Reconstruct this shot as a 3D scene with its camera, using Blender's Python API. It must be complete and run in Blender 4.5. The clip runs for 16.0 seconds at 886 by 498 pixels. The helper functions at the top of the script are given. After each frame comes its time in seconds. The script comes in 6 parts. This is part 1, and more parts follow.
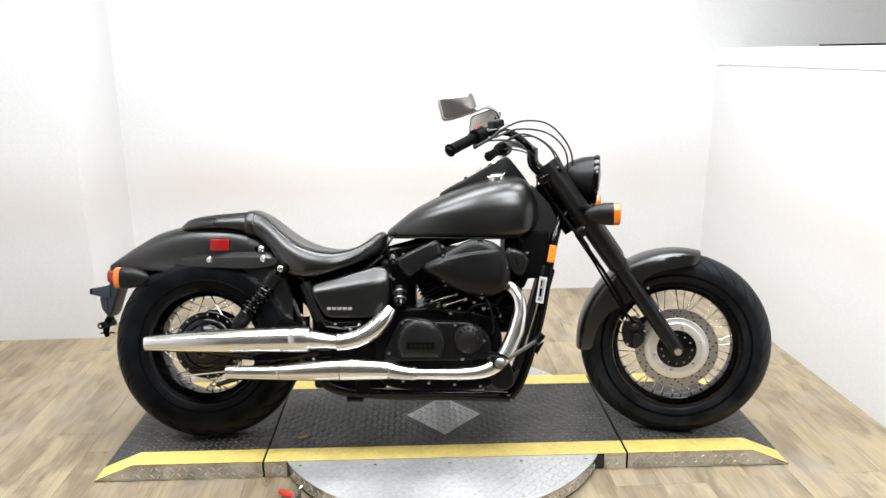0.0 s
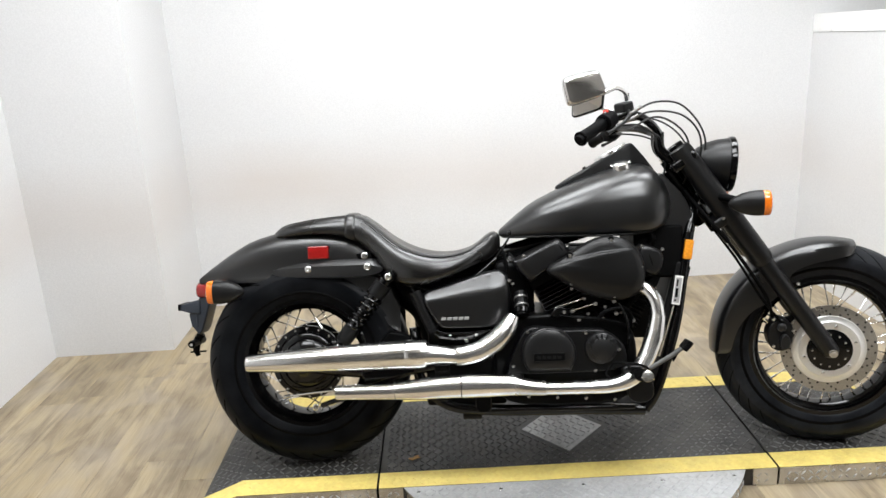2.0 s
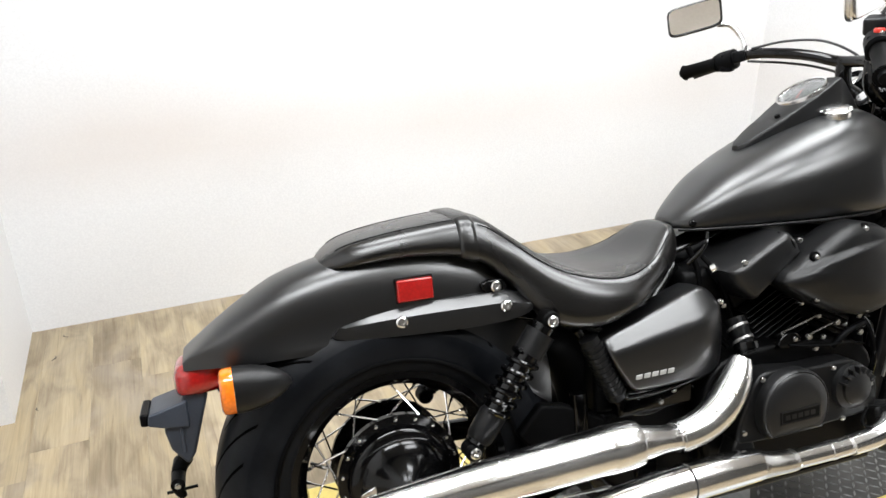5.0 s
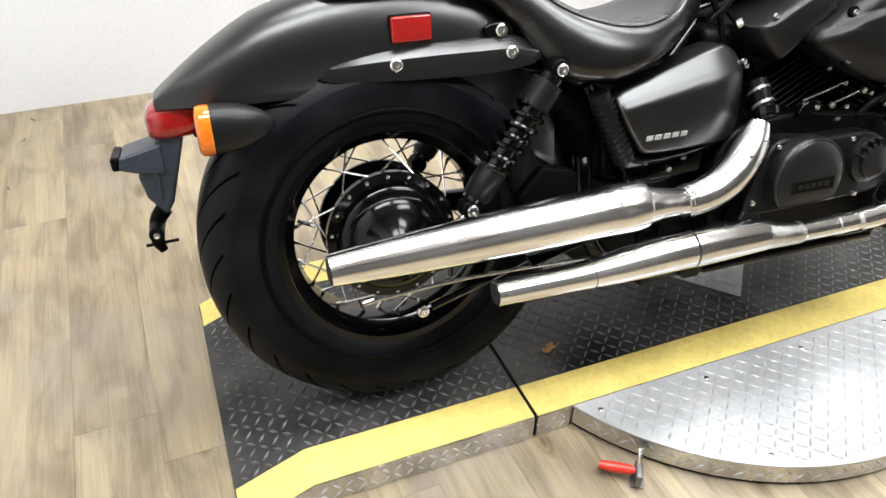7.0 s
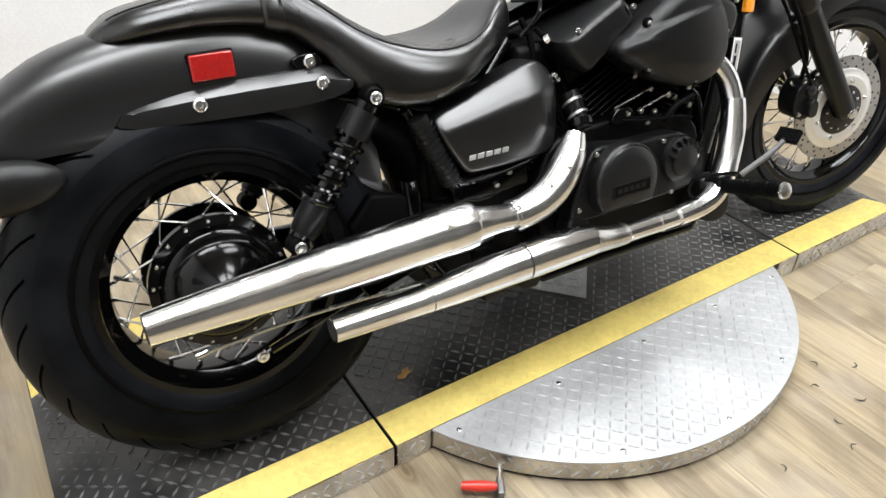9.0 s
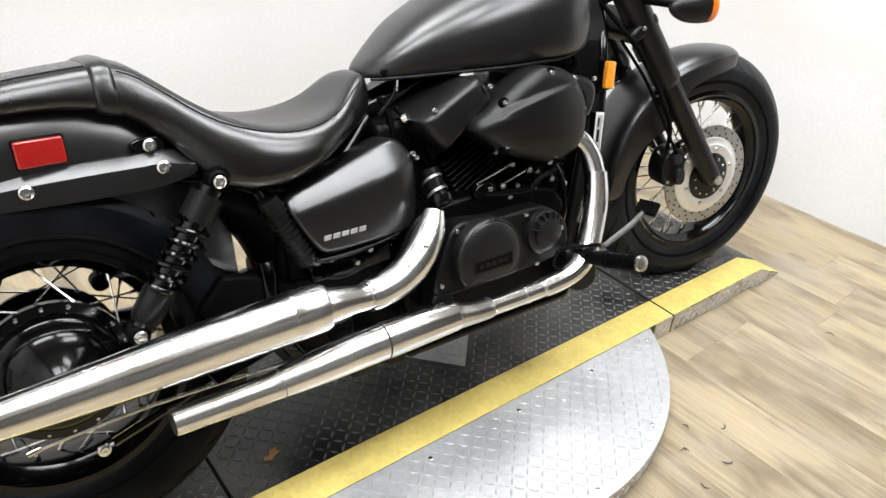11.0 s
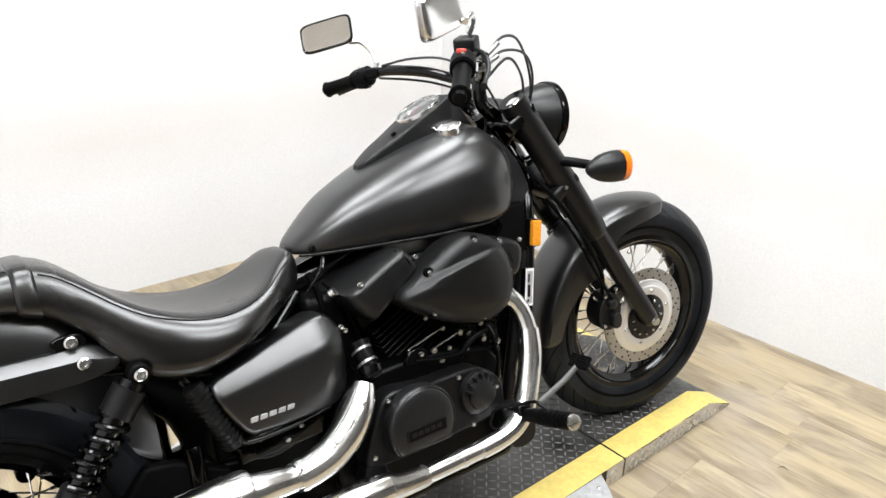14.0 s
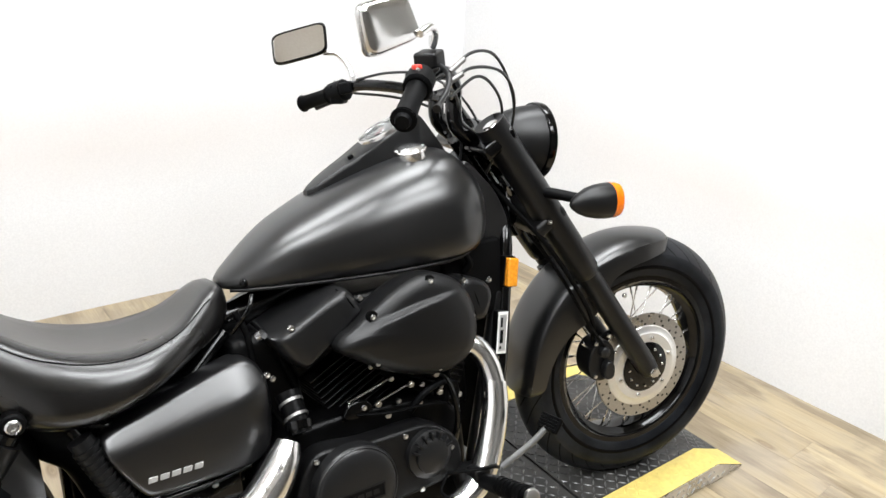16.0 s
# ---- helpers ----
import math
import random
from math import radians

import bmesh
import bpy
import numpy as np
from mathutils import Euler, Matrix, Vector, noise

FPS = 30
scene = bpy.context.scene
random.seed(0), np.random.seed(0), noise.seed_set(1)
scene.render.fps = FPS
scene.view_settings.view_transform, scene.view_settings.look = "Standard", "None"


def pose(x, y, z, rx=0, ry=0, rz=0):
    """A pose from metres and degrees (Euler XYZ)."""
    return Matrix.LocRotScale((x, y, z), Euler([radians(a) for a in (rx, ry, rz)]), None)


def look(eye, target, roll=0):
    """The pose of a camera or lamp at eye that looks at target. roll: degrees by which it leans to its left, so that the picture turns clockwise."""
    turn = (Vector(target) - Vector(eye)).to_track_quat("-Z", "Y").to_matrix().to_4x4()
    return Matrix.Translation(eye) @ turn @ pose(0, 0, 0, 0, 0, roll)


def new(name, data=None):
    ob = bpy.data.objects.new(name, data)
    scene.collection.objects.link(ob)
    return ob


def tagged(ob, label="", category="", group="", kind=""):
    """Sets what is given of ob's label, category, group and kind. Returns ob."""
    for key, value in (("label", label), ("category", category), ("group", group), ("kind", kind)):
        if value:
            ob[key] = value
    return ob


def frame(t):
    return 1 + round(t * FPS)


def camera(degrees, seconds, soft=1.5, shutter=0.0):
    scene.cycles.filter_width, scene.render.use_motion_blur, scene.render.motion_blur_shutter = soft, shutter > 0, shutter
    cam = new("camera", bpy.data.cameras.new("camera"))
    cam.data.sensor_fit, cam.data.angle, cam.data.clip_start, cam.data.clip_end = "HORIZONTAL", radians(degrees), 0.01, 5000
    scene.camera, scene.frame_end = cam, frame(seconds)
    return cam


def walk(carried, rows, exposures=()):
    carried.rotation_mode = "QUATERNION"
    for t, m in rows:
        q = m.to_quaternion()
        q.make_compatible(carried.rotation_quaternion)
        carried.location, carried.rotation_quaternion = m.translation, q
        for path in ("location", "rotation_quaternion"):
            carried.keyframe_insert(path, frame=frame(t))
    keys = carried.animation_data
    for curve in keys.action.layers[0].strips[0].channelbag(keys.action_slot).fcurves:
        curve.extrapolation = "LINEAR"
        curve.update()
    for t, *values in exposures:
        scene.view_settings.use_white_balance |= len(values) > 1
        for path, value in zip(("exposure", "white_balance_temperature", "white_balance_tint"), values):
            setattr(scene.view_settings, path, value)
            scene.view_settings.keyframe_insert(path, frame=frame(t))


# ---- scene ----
cam = camera(62.80, 16.0)
PATH = [
    (0, (0.825, -2.385, 1.370), (0.839, -0.454, 0.847), -0.4),
    (0.5, (0.869, -2.359, 1.373), (0.864, -0.433, 0.834), -0.8),
    (1, (0.861, -2.323, 1.359), (0.761, -0.415, 0.767), 1.1),
    (1.5, (0.715, -2.285, 1.376), (0.704, -0.373, 0.789), -1.8),
    (2, (0.522, -2.145, 1.364), (0.474, -0.226, 0.805), -3.0),
    (2.5, (0.366, -1.895, 1.359), (0.165, 0.016, 0.802), -6.8),
    (3, (0.180, -1.705, 1.362), (0.313, 0.191, 0.742), -5.9),
    (3.2, (0.148, -1.678, 1.363), (0.341, 0.208, 0.726), -6.4),
    (5.3, (-0.286, -0.997, 1.273), (0.364, 0.685, 0.409), -0.7),
    (5.5, (-0.291, -0.982, 1.248), (0.339, 0.674, 0.319), -1.8),
    (6, (-0.264, -1.002, 1.191), (0.341, 0.589, 0.140), -1.2),
    (6.5, (-0.269, -1.010, 1.165), (0.332, 0.514, 0.017), 1.3),
    (7, (-0.268, -1.032, 1.135), (0.309, 0.469, -0.054), 1.4),
    (7.5, (-0.241, -1.029, 1.134), (0.405, 0.442, -0.057), 2.0),
    (8, (-0.222, -1.026, 1.140), (0.534, 0.411, -0.028), 2.9),
    (8.5, (-0.198, -1.037, 1.140), (0.626, 0.367, -0.022), 2.4),
    (9, (-0.179, -1.037, 1.145), (0.697, 0.347, -0.002), 1.9),
    (9.5, (-0.168, -1.050, 1.157), (0.800, 0.310, 0.056), 3.0),
    (9.7, (-0.168, -1.057, 1.168), (0.875, 0.257, 0.079), 5.3),
    (11.8, (0.021, -1.081, 1.235), (1.103, 0.305, 0.283), 2.9),
    (12, (0.022, -1.086, 1.250), (1.120, 0.311, 0.332), 2.5),
    (12.5, (0.024, -1.091, 1.274), (1.142, 0.321, 0.403), 2.7),
    (13, (0.029, -1.098, 1.288), (1.176, 0.310, 0.450), 2.7),
    (13.5, (0.035, -1.106, 1.301), (1.202, 0.311, 0.506), 2.4),
    (14, (0.040, -1.112, 1.313), (1.219, 0.312, 0.551), 2.2),
    (14.5, (0.044, -1.112, 1.323), (1.243, 0.310, 0.588), 2.3),
    (15, (0.050, -1.111, 1.319), (1.256, 0.297, 0.568), 2.5),
    (15.5, (0.114, -1.092, 1.298), (1.290, 0.326, 0.520), 1.3),
    (16, (0.289, -1.070, 1.307), (1.371, 0.439, 0.564), 3.2),
]
walk(cam, [(t, look(eye, target, roll)) for t, eye, target, roll in PATH], exposures=((0.0, -0.10), (1.5, -0.28), (3.0, -0.32), (6.0, 0.06), (7.5, 0.06), (9.0, -0.12), (12.0, -0.10), (16.0, -0.06)))

# ---- world, lamps, exposure ----
world = bpy.data.worlds.new("world")
scene.world = world
world.use_nodes = True
world.node_tree.nodes["Background"].inputs[0].default_value = (0.9, 0.95, 1.0, 1)
world.node_tree.nodes["Background"].inputs[1].default_value = 0.05
ROOM_TURN = 3.25
ROOM = pose(0, 0, 0, 0, 0, ROOM_TURN)
CEIL = 2.75
LAMP_WATTS = 31.0
LAMP_SPOTS = [(0.25, 0.35), (1.70, 0.35), (-0.35, -0.75), (1.15, -0.75), (1.45, -1.68)]
LAMP_LEN, LAMP_WID = 1.2, 0.60
for lx, ly in LAMP_SPOTS:
    lamp = bpy.data.lights.new("ceiling_lamp", "AREA")
    lamp.shape, lamp.size, lamp.size_y = "RECTANGLE", LAMP_LEN, LAMP_WID
    lamp.energy, lamp.color = LAMP_WATTS, (0.945, 0.975, 1.0)
    new("ceiling_lamp", lamp).matrix_basis = ROOM @ pose(lx, ly, CEIL - 0.095)


# ---- materials ----
def nodes_of(m):
    return m.node_tree.nodes, m.node_tree.links


def material(name, color, rough=0.5, metal=0.0, spec=0.5, coat=0.0):
    m = bpy.data.materials.new(name)
    m.use_nodes = True
    b = m.node_tree.nodes["Principled BSDF"]
    b.inputs["Base Color"].default_value = (*color, 1)
    b.inputs["Roughness"].default_value = rough
    b.inputs["Metallic"].default_value = metal
    b.inputs["Specular IOR Level"].default_value = spec
    b.inputs["Coat Weight"].default_value = coat
    b.inputs["Coat Roughness"].default_value = 0.08
    return m


def ramp_node(n, stops):
    r = n.new("ShaderNodeValToRGB")
    el = r.color_ramp.elements
    while len(el) < len(stops):
        el.new(0.5)
    for e, (p, c) in zip(el, stops):
        e.position, e.color = p, (*c, 1)
    return r


def mapped(n, l, scale, coord="Object", spread=False):
    tc = n.new("ShaderNodeTexCoord")
    mp = n.new("ShaderNodeMapping")
    mp.inputs["Scale"].default_value = scale
    l.new(tc.outputs[coord], mp.inputs["Vector"])
    if spread:
        info = n.new("ShaderNodeObjectInfo")
        mul = n.new("ShaderNodeVectorMath")
        mul.operation = "SCALE"
        mul.inputs[0].default_value = (31.0, 47.0, 13.0)
        l.new(info.outputs["Random"], mul.inputs["Scale"])
        l.new(mul.outputs[0], mp.inputs["Location"])
    return mp


def worn(name, color, rough, metal=0.0, vary=0.25, grain=60.0, blot=5.0, bump=0.08, rough_vary=0.12, spec=0.5, coat=0.0, dust=None):
    """A surface with fine grain and broad blotches in colour, gloss and relief."""
    m = material(name, color, rough, metal, spec, coat)
    n, l = nodes_of(m)
    b = n["Principled BSDF"]
    fine = n.new("ShaderNodeTexNoise")
    fine.inputs["Scale"].default_value, fine.inputs["Detail"].default_value = grain, 4
    broad = n.new("ShaderNodeTexNoise")
    broad.inputs["Scale"].default_value, broad.inputs["Detail"].default_value = blot, 5
    for t in (fine, broad):
        l.new(mapped(n, l, (1, 1, 1)).outputs[0], t.inputs["Vector"])
    lo = tuple(c * (1 - vary) for c in color)
    hi = tuple(min(1, c * (1 + vary)) for c in color) if dust is None else dust
    cr = ramp_node(n, [(0.35, lo), (0.68, hi)])
    l.new(broad.outputs["Fac"], cr.inputs[0])
    mix = n.new("ShaderNodeMix")
    mix.data_type, mix.blend_type = "RGBA", "OVERLAY"
    mix.inputs[0].default_value = 0.25
    l.new(cr.outputs[0], mix.inputs[6])
    l.new(fine.outputs["Fac"], mix.inputs[7])
    l.new(mix.outputs[2], b.inputs["Base Color"])
    mr = n.new("ShaderNodeMapRange")
    mr.inputs[1].default_value, mr.inputs[2].default_value = 0.3, 0.7
    mr.inputs[3].default_value, mr.inputs[4].default_value = max(0.02, rough - rough_vary), min(1, rough + rough_vary)
    l.new(broad.outputs["Fac"], mr.inputs[0])
    l.new(mr.outputs[0], b.inputs["Roughness"])
    if bump:
        bp = n.new("ShaderNodeBump")
        bp.inputs["Strength"].default_value, bp.inputs["Distance"].default_value = bump, 0.002
        l.new(fine.outputs["Fac"], bp.inputs["Height"])
        l.new(bp.outputs[0], b.inputs["Normal"])
    return m


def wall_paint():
    """White semi-gloss wall; the floor's warm reflection is painted in as a faint band at saddle height."""
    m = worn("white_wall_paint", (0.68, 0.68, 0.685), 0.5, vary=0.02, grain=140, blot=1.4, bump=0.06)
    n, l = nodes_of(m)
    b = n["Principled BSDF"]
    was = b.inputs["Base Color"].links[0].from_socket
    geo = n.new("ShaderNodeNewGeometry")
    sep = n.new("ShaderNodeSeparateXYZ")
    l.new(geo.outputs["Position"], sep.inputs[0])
    # height mask of the painted floor reflection
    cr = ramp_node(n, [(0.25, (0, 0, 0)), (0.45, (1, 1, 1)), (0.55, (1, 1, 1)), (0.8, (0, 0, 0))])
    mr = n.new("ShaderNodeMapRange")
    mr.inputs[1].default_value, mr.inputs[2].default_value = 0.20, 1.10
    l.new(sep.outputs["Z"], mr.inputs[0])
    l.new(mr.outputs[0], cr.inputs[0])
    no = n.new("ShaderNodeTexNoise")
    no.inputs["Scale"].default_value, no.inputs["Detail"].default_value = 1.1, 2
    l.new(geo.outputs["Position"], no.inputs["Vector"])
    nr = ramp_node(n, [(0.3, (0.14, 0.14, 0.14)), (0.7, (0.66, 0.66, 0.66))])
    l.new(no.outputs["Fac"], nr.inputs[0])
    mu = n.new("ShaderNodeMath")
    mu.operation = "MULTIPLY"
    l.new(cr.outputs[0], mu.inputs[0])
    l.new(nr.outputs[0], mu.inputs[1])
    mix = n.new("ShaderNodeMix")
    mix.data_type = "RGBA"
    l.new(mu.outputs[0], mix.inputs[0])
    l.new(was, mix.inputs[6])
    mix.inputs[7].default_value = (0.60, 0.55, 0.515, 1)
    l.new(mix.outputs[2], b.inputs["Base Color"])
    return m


def plank_wood():
    m = material("oak_vinyl_plank", (0.4, 0.3, 0.2), 0.38)
    n, l = nodes_of(m)
    b = n["Principled BSDF"]
    grain = n.new("ShaderNodeTexNoise")
    grain.inputs["Scale"].default_value, grain.inputs["Detail"].default_value, grain.inputs["Roughness"].default_value = 1.0, 7, 0.62
    grain.inputs["Distortion"].default_value = 1.3
    l.new(mapped(n, l, (34, 2.4, 10), spread=True).outputs[0], grain.inputs["Vector"])
    blot = n.new("ShaderNodeTexNoise")
    blot.inputs["Scale"].default_value, blot.inputs["Detail"].default_value = 1.0, 6
    blot.inputs["Distortion"].default_value = 0.7
    b.inputs["Specular IOR Level"].default_value = 0.28
    l.new(mapped(n, l, (12, 4.0, 5), spread=True).outputs[0], blot.inputs["Vector"])
    fine = n.new("ShaderNodeTexNoise")
    fine.inputs["Scale"].default_value, fine.inputs["Detail"].default_value = 1.0, 3
    l.new(mapped(n, l, (220, 6, 20), spread=True).outputs[0], fine.inputs["Vector"])
    info = n.new("ShaderNodeObjectInfo")
    base = ramp_node(n, [(0.0, (0.296, 0.250, 0.181)), (0.3, (0.354, 0.303, 0.225)), (0.55, (0.326, 0.281, 0.212)), (0.8, (0.378, 0.325, 0.240)), (1.0, (0.330, 0.281, 0.211))])
    l.new(info.outputs["Random"], base.inputs[0])
    gr = ramp_node(n, [(0.26, (0.62, 0.56, 0.49)), (0.42, (0.90, 0.87, 0.82)), (0.60, (1.04, 1.02, 0.98)), (0.76, (0.86, 0.82, 0.76))])
    l.new(grain.outputs["Fac"], gr.inputs[0])
    br = ramp_node(n, [(0.30, (0.62, 0.59, 0.55)), (0.42, (0.80, 0.77, 0.73)), (0.50, (0.98, 0.96, 0.92)), (0.58, (1.10, 1.07, 0.98)), (0.72, (1.14, 1.09, 0.97))])
    l.new(blot.outputs["Fac"], br.inputs[0])
    fr = ramp_node(n, [(0.3, (0.86, 0.85, 0.84)), (0.7, (1.04, 1.04, 1.04))])
    l.new(fine.outputs["Fac"], fr.inputs[0])
    cur = base.outputs[0]
    for r in (gr, br, fr):
        mx = n.new("ShaderNodeMix")
        mx.data_type, mx.blend_type = "RGBA", "MULTIPLY"
        mx.inputs[0].default_value = 1.0
        l.new(cur, mx.inputs[6])
        l.new(r.outputs[0], mx.inputs[7])
        cur = mx.outputs[2]
    # knots
    vo = n.new("ShaderNodeTexVoronoi")
    vo.inputs["Scale"].default_value = 1.0
    l.new(mapped(n, l, (7, 2.7, 1), spread=True).outputs[0], vo.inputs["Vector"])
    kr = ramp_node(n, [(0.025, (0.34, 0.27, 0.20)), (0.06, (0.72, 0.66, 0.58)), (0.075, (0.52, 0.45, 0.38)), (0.13, (1, 1, 1))])
    l.new(vo.outputs["Distance"], kr.inputs[0])
    mx = n.new("ShaderNodeMix")
    mx.data_type, mx.blend_type = "RGBA", "MULTIPLY"
    mx.inputs[0].default_value = 0.8
    l.new(cur, mx.inputs[6])
    l.new(kr.outputs[0], mx.inputs[7])
    # greyish scuffs and dried smears that run on over the joints
    geo = n.new("ShaderNodeNewGeometry")
    smear = n.new("ShaderNodeTexNoise")
    smear.inputs["Scale"].default_value, smear.inputs["Detail"].default_value, smear.inputs["Distortion"].default_value = 3.1, 4, 0.8
    l.new(geo.outputs["Position"], smear.inputs["Vector"])
    sr = ramp_node(n, [(0.50, (0, 0, 0)), (0.68, (0.4, 0.4, 0.4))])
    l.new(smear.outputs["Fac"], sr.inputs[0])
    m2 = n.new("ShaderNodeMix")
    m2.data_type = "RGBA"
    l.new(sr.outputs[0], m2.inputs[0])
    l.new(mx.outputs[2], m2.inputs[6])
    m2.inputs[7].default_value = (0.315, 0.275, 0.235, 1)
    l.new(m2.outputs[2], b.inputs["Base Color"])
    rr = n.new("ShaderNodeMapRange")
    rr.inputs[3].default_value, rr.inputs[4].default_value = 0.3, 0.55
    l.new(blot.outputs["Fac"], rr.inputs[0])
    l.new(rr.outputs[0], b.inputs["Roughness"])
    bp = n.new("ShaderNodeBump")
    bp.inputs["Strength"].default_value, bp.inputs["Distance"].default_value = 0.25, 0.0012
    l.new(grain.outputs["Fac"], bp.inputs["Height"])
    l.new(bp.outputs[0], b.inputs["Normal"])
    return m


def tyre_rubber(name, slash, width, dull=0.75, tone=1.0, edge=0.285):
    """Black rubber; curved slashes cut into the tread by angle round the wheel's axle (y)."""
    m = worn(name, (0.0024 * tone, 0.0029 * tone, 0.0040 * tone), 0.42, vary=0.3, grain=90, blot=8, bump=0.1, dust=(0.0085 * tone, 0.0092 * tone, 0.0108 * tone), spec=0.2)
    n, l = nodes_of(m)
    b = n["Principled BSDF"]
    tc = n.new("ShaderNodeTexCoord")
    sep = n.new("ShaderNodeSeparateXYZ")
    l.new(tc.outputs["Object"], sep.inputs[0])

    def math_node(op, a, c=None, d=None):
        q = n.new("ShaderNodeMath")
        q.operation = op
        for k, v in enumerate((a, c, d)):
            if v is None:
                continue
            if isinstance(v, (int, float)):
                q.inputs[k].default_value = v
            else:
                l.new(v, q.inputs[k])
        return q.outputs[0]

    ang = math_node("ARCTAN2", sep.outputs["Z"], sep.outputs["X"])
    side = math_node("ABSOLUTE", sep.outputs["Y"])
    rel = math_node("DIVIDE", side, width)
    bend = math_node("MULTIPLY", math_node("POWER", rel, 1.5), 2.0)
    alt = math_node("MULTIPLY", math_node("SIGN", sep.outputs["Y"]), 0.25)
    turns = math_node("ADD", math_node("MULTIPLY", ang, slash / math.tau), math_node("ADD", bend, alt))
    fr = math_node("FRACT", turns)
    cut = math_node("LESS_THAN", fr, 0.11)
    inside = math_node("MULTIPLY", math_node("GREATER_THAN", rel, 0.16), math_node("LESS_THAN", rel, 0.985))
    rad = math_node("SQRT", math_node("ADD", math_node("POWER", sep.outputs["X"], 2.0), math_node("POWER", sep.outputs["Z"], 2.0)))
    inside = math_node("MULTIPLY", inside, math_node("GREATER_THAN", rad, edge))
    groove = math_node("MULTIPLY", cut, inside)
    bp = n.new("ShaderNodeBump")
    bp.invert = True
    bp.inputs["Strength"].default_value, bp.inputs["Distance"].default_value = 0.8 * dull, 0.012
    l.new(groove, bp.inputs["Height"])
    l.new(bp.outputs[0], b.inputs["Normal"])
    was = b.inputs["Base Color"].links[0].from_socket
    # shade inside the grooves painted in as near-black
    mx = n.new("ShaderNodeMix")
    mx.data_type = "RGBA"
    l.new(groove, mx.inputs[0])
    l.new(was, mx.inputs[6])
    mx.inputs[7].default_value = (0.0006, 0.0006, 0.0006, 1)
    l.new(mx.outputs[2], b.inputs["Base Color"])
    # the scrubbed tread is greyer than the sidewall, the grooves dulled to look shaded
    tread = math_node("SMOOTH_MIN", math_node("MAXIMUM", math_node("MULTIPLY", math_node("SUBTRACT", rad, edge - 0.012), 30.0), 0.0), 1.0, 0.2)
    shine = math_node("ADD", 0.02 + 0.045 * tone, math_node("MULTIPLY", tread, 0.13))
    l.new(math_node("MULTIPLY", shine, math_node("SUBTRACT", 1.0, math_node("MULTIPLY", groove, dull))), b.inputs["Specular IOR Level"])
    return m


def lens(name, color):
    m = material(name, color, 0.12, 0, 0.6, 0.6)
    n, l = nodes_of(m)
    b = n["Principled BSDF"]
    w = n.new("ShaderNodeTexVoronoi")
    w.inputs["Scale"].default_value = 160
    l.new(mapped(n, l, (1, 1, 1)).outputs[0], w.inputs["Vector"])
    cr = ramp_node(n, [(0.0, tuple(c * 1.08 for c in color)), (0.7, tuple(c * 0.82 for c in color))])
    l.new(w.outputs["Distance"], cr.inputs[0])
    l.new(cr.outputs[0], b.inputs["Base Color"])
    return m


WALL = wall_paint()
CEILING = worn("pale_ceiling", (0.70, 0.68, 0.65), 0.8, vary=0.03, grain=60, blot=2)
PLANK = plank_wood()
SUBFLOOR = worn("dark_subfloor", (0.26, 0.205, 0.14), 0.8)
# near-black for the unseen rear wall, to darken what the bike reflects
DARK_WALL = worn("unseen_dark_wall", (0.07, 0.066, 0.06), 0.6, vary=0.1, grain=20, blot=1.5)
SHOP_DARK = worn("grey_shop_wall", (0.62, 0.62, 0.60), 0.6, vary=0.2, grain=20, blot=1.5)
TRIM = worn("white_trim_paint", (0.82, 0.82, 0.81), 0.35, vary=0.02, grain=80, blot=3)
PLATE_BLACK = worn("black_tread_plate", (0.017, 0.017, 0.0175), 0.46, 0.1, vary=0.6, grain=60, blot=7, bump=0.25, dust=(0.075, 0.072, 0.067))
PLATE_STEEL = worn("bare_tread_plate", (0.44, 0.445, 0.45), 0.48, 0.4, vary=0.16, grain=70, blot=4, bump=0.08, rough_vary=0.08)
PLATE_LIP = worn("worn_steel_lip", (0.60, 0.59, 0.57), 0.26, 0.9, vary=0.2, grain=60, blot=9, bump=0.1)
YELLOW = worn("yellow_safety_paint", (0.66, 0.52, 0.15), 0.52, vary=0.09, grain=70, blot=14, bump=0.12)
LUG_WORN = worn("scuffed_lug_tops", (0.105, 0.105, 0.105), 0.38, 0.1, vary=0.7, grain=80, blot=6, bump=0.1)
DULLSTEEL = worn("dull_steel", (0.19, 0.185, 0.18), 0.42, 0.8, vary=0.2)
CABLE = worn("grey_black_cable_sleeve", (0.012, 0.012, 0.0125), 0.38, vary=0.2, spec=0.4)
RUBBER = worn("black_rubber", (0.0013, 0.0013, 0.0014), 0.55, vary=0.3, spec=0.06)
FLATBLACK = worn("flat_black_paint", (0.0030, 0.0030, 0.0032), 0.31, 0.0, vary=0.08, grain=400, blot=3, bump=0.010, rough_vary=0.03, spec=0.76, coat=0.04)
FLATBLACK.node_tree.nodes["Principled BSDF"].inputs["Coat Roughness"].default_value = 0.17
CASE = worn("black_engine_cover", (0.0035, 0.0035, 0.0037), 0.42, 0.0, vary=0.2, grain=420, blot=9, bump=0.08, rough_vary=0.06, spec=0.24)
COVER_GREY = worn("satin_dark_grey_cover", (0.0065, 0.0065, 0.0068), 0.36, 0.0, vary=0.15, grain=420, blot=9, bump=0.06, rough_vary=0.05, spec=0.38)
SATIN = worn("satin_black_cover", (0.0032, 0.0032, 0.0034), 0.40, 0.0, vary=0.12, grain=500, blot=5, bump=0.05, rough_vary=0.04, spec=0.32)
ENGINE = worn("black_engine_casting", (0.0014, 0.0014, 0.0015), 0.36, 0.0, vary=0.3, grain=260, blot=12, bump=0.2, spec=0.12)
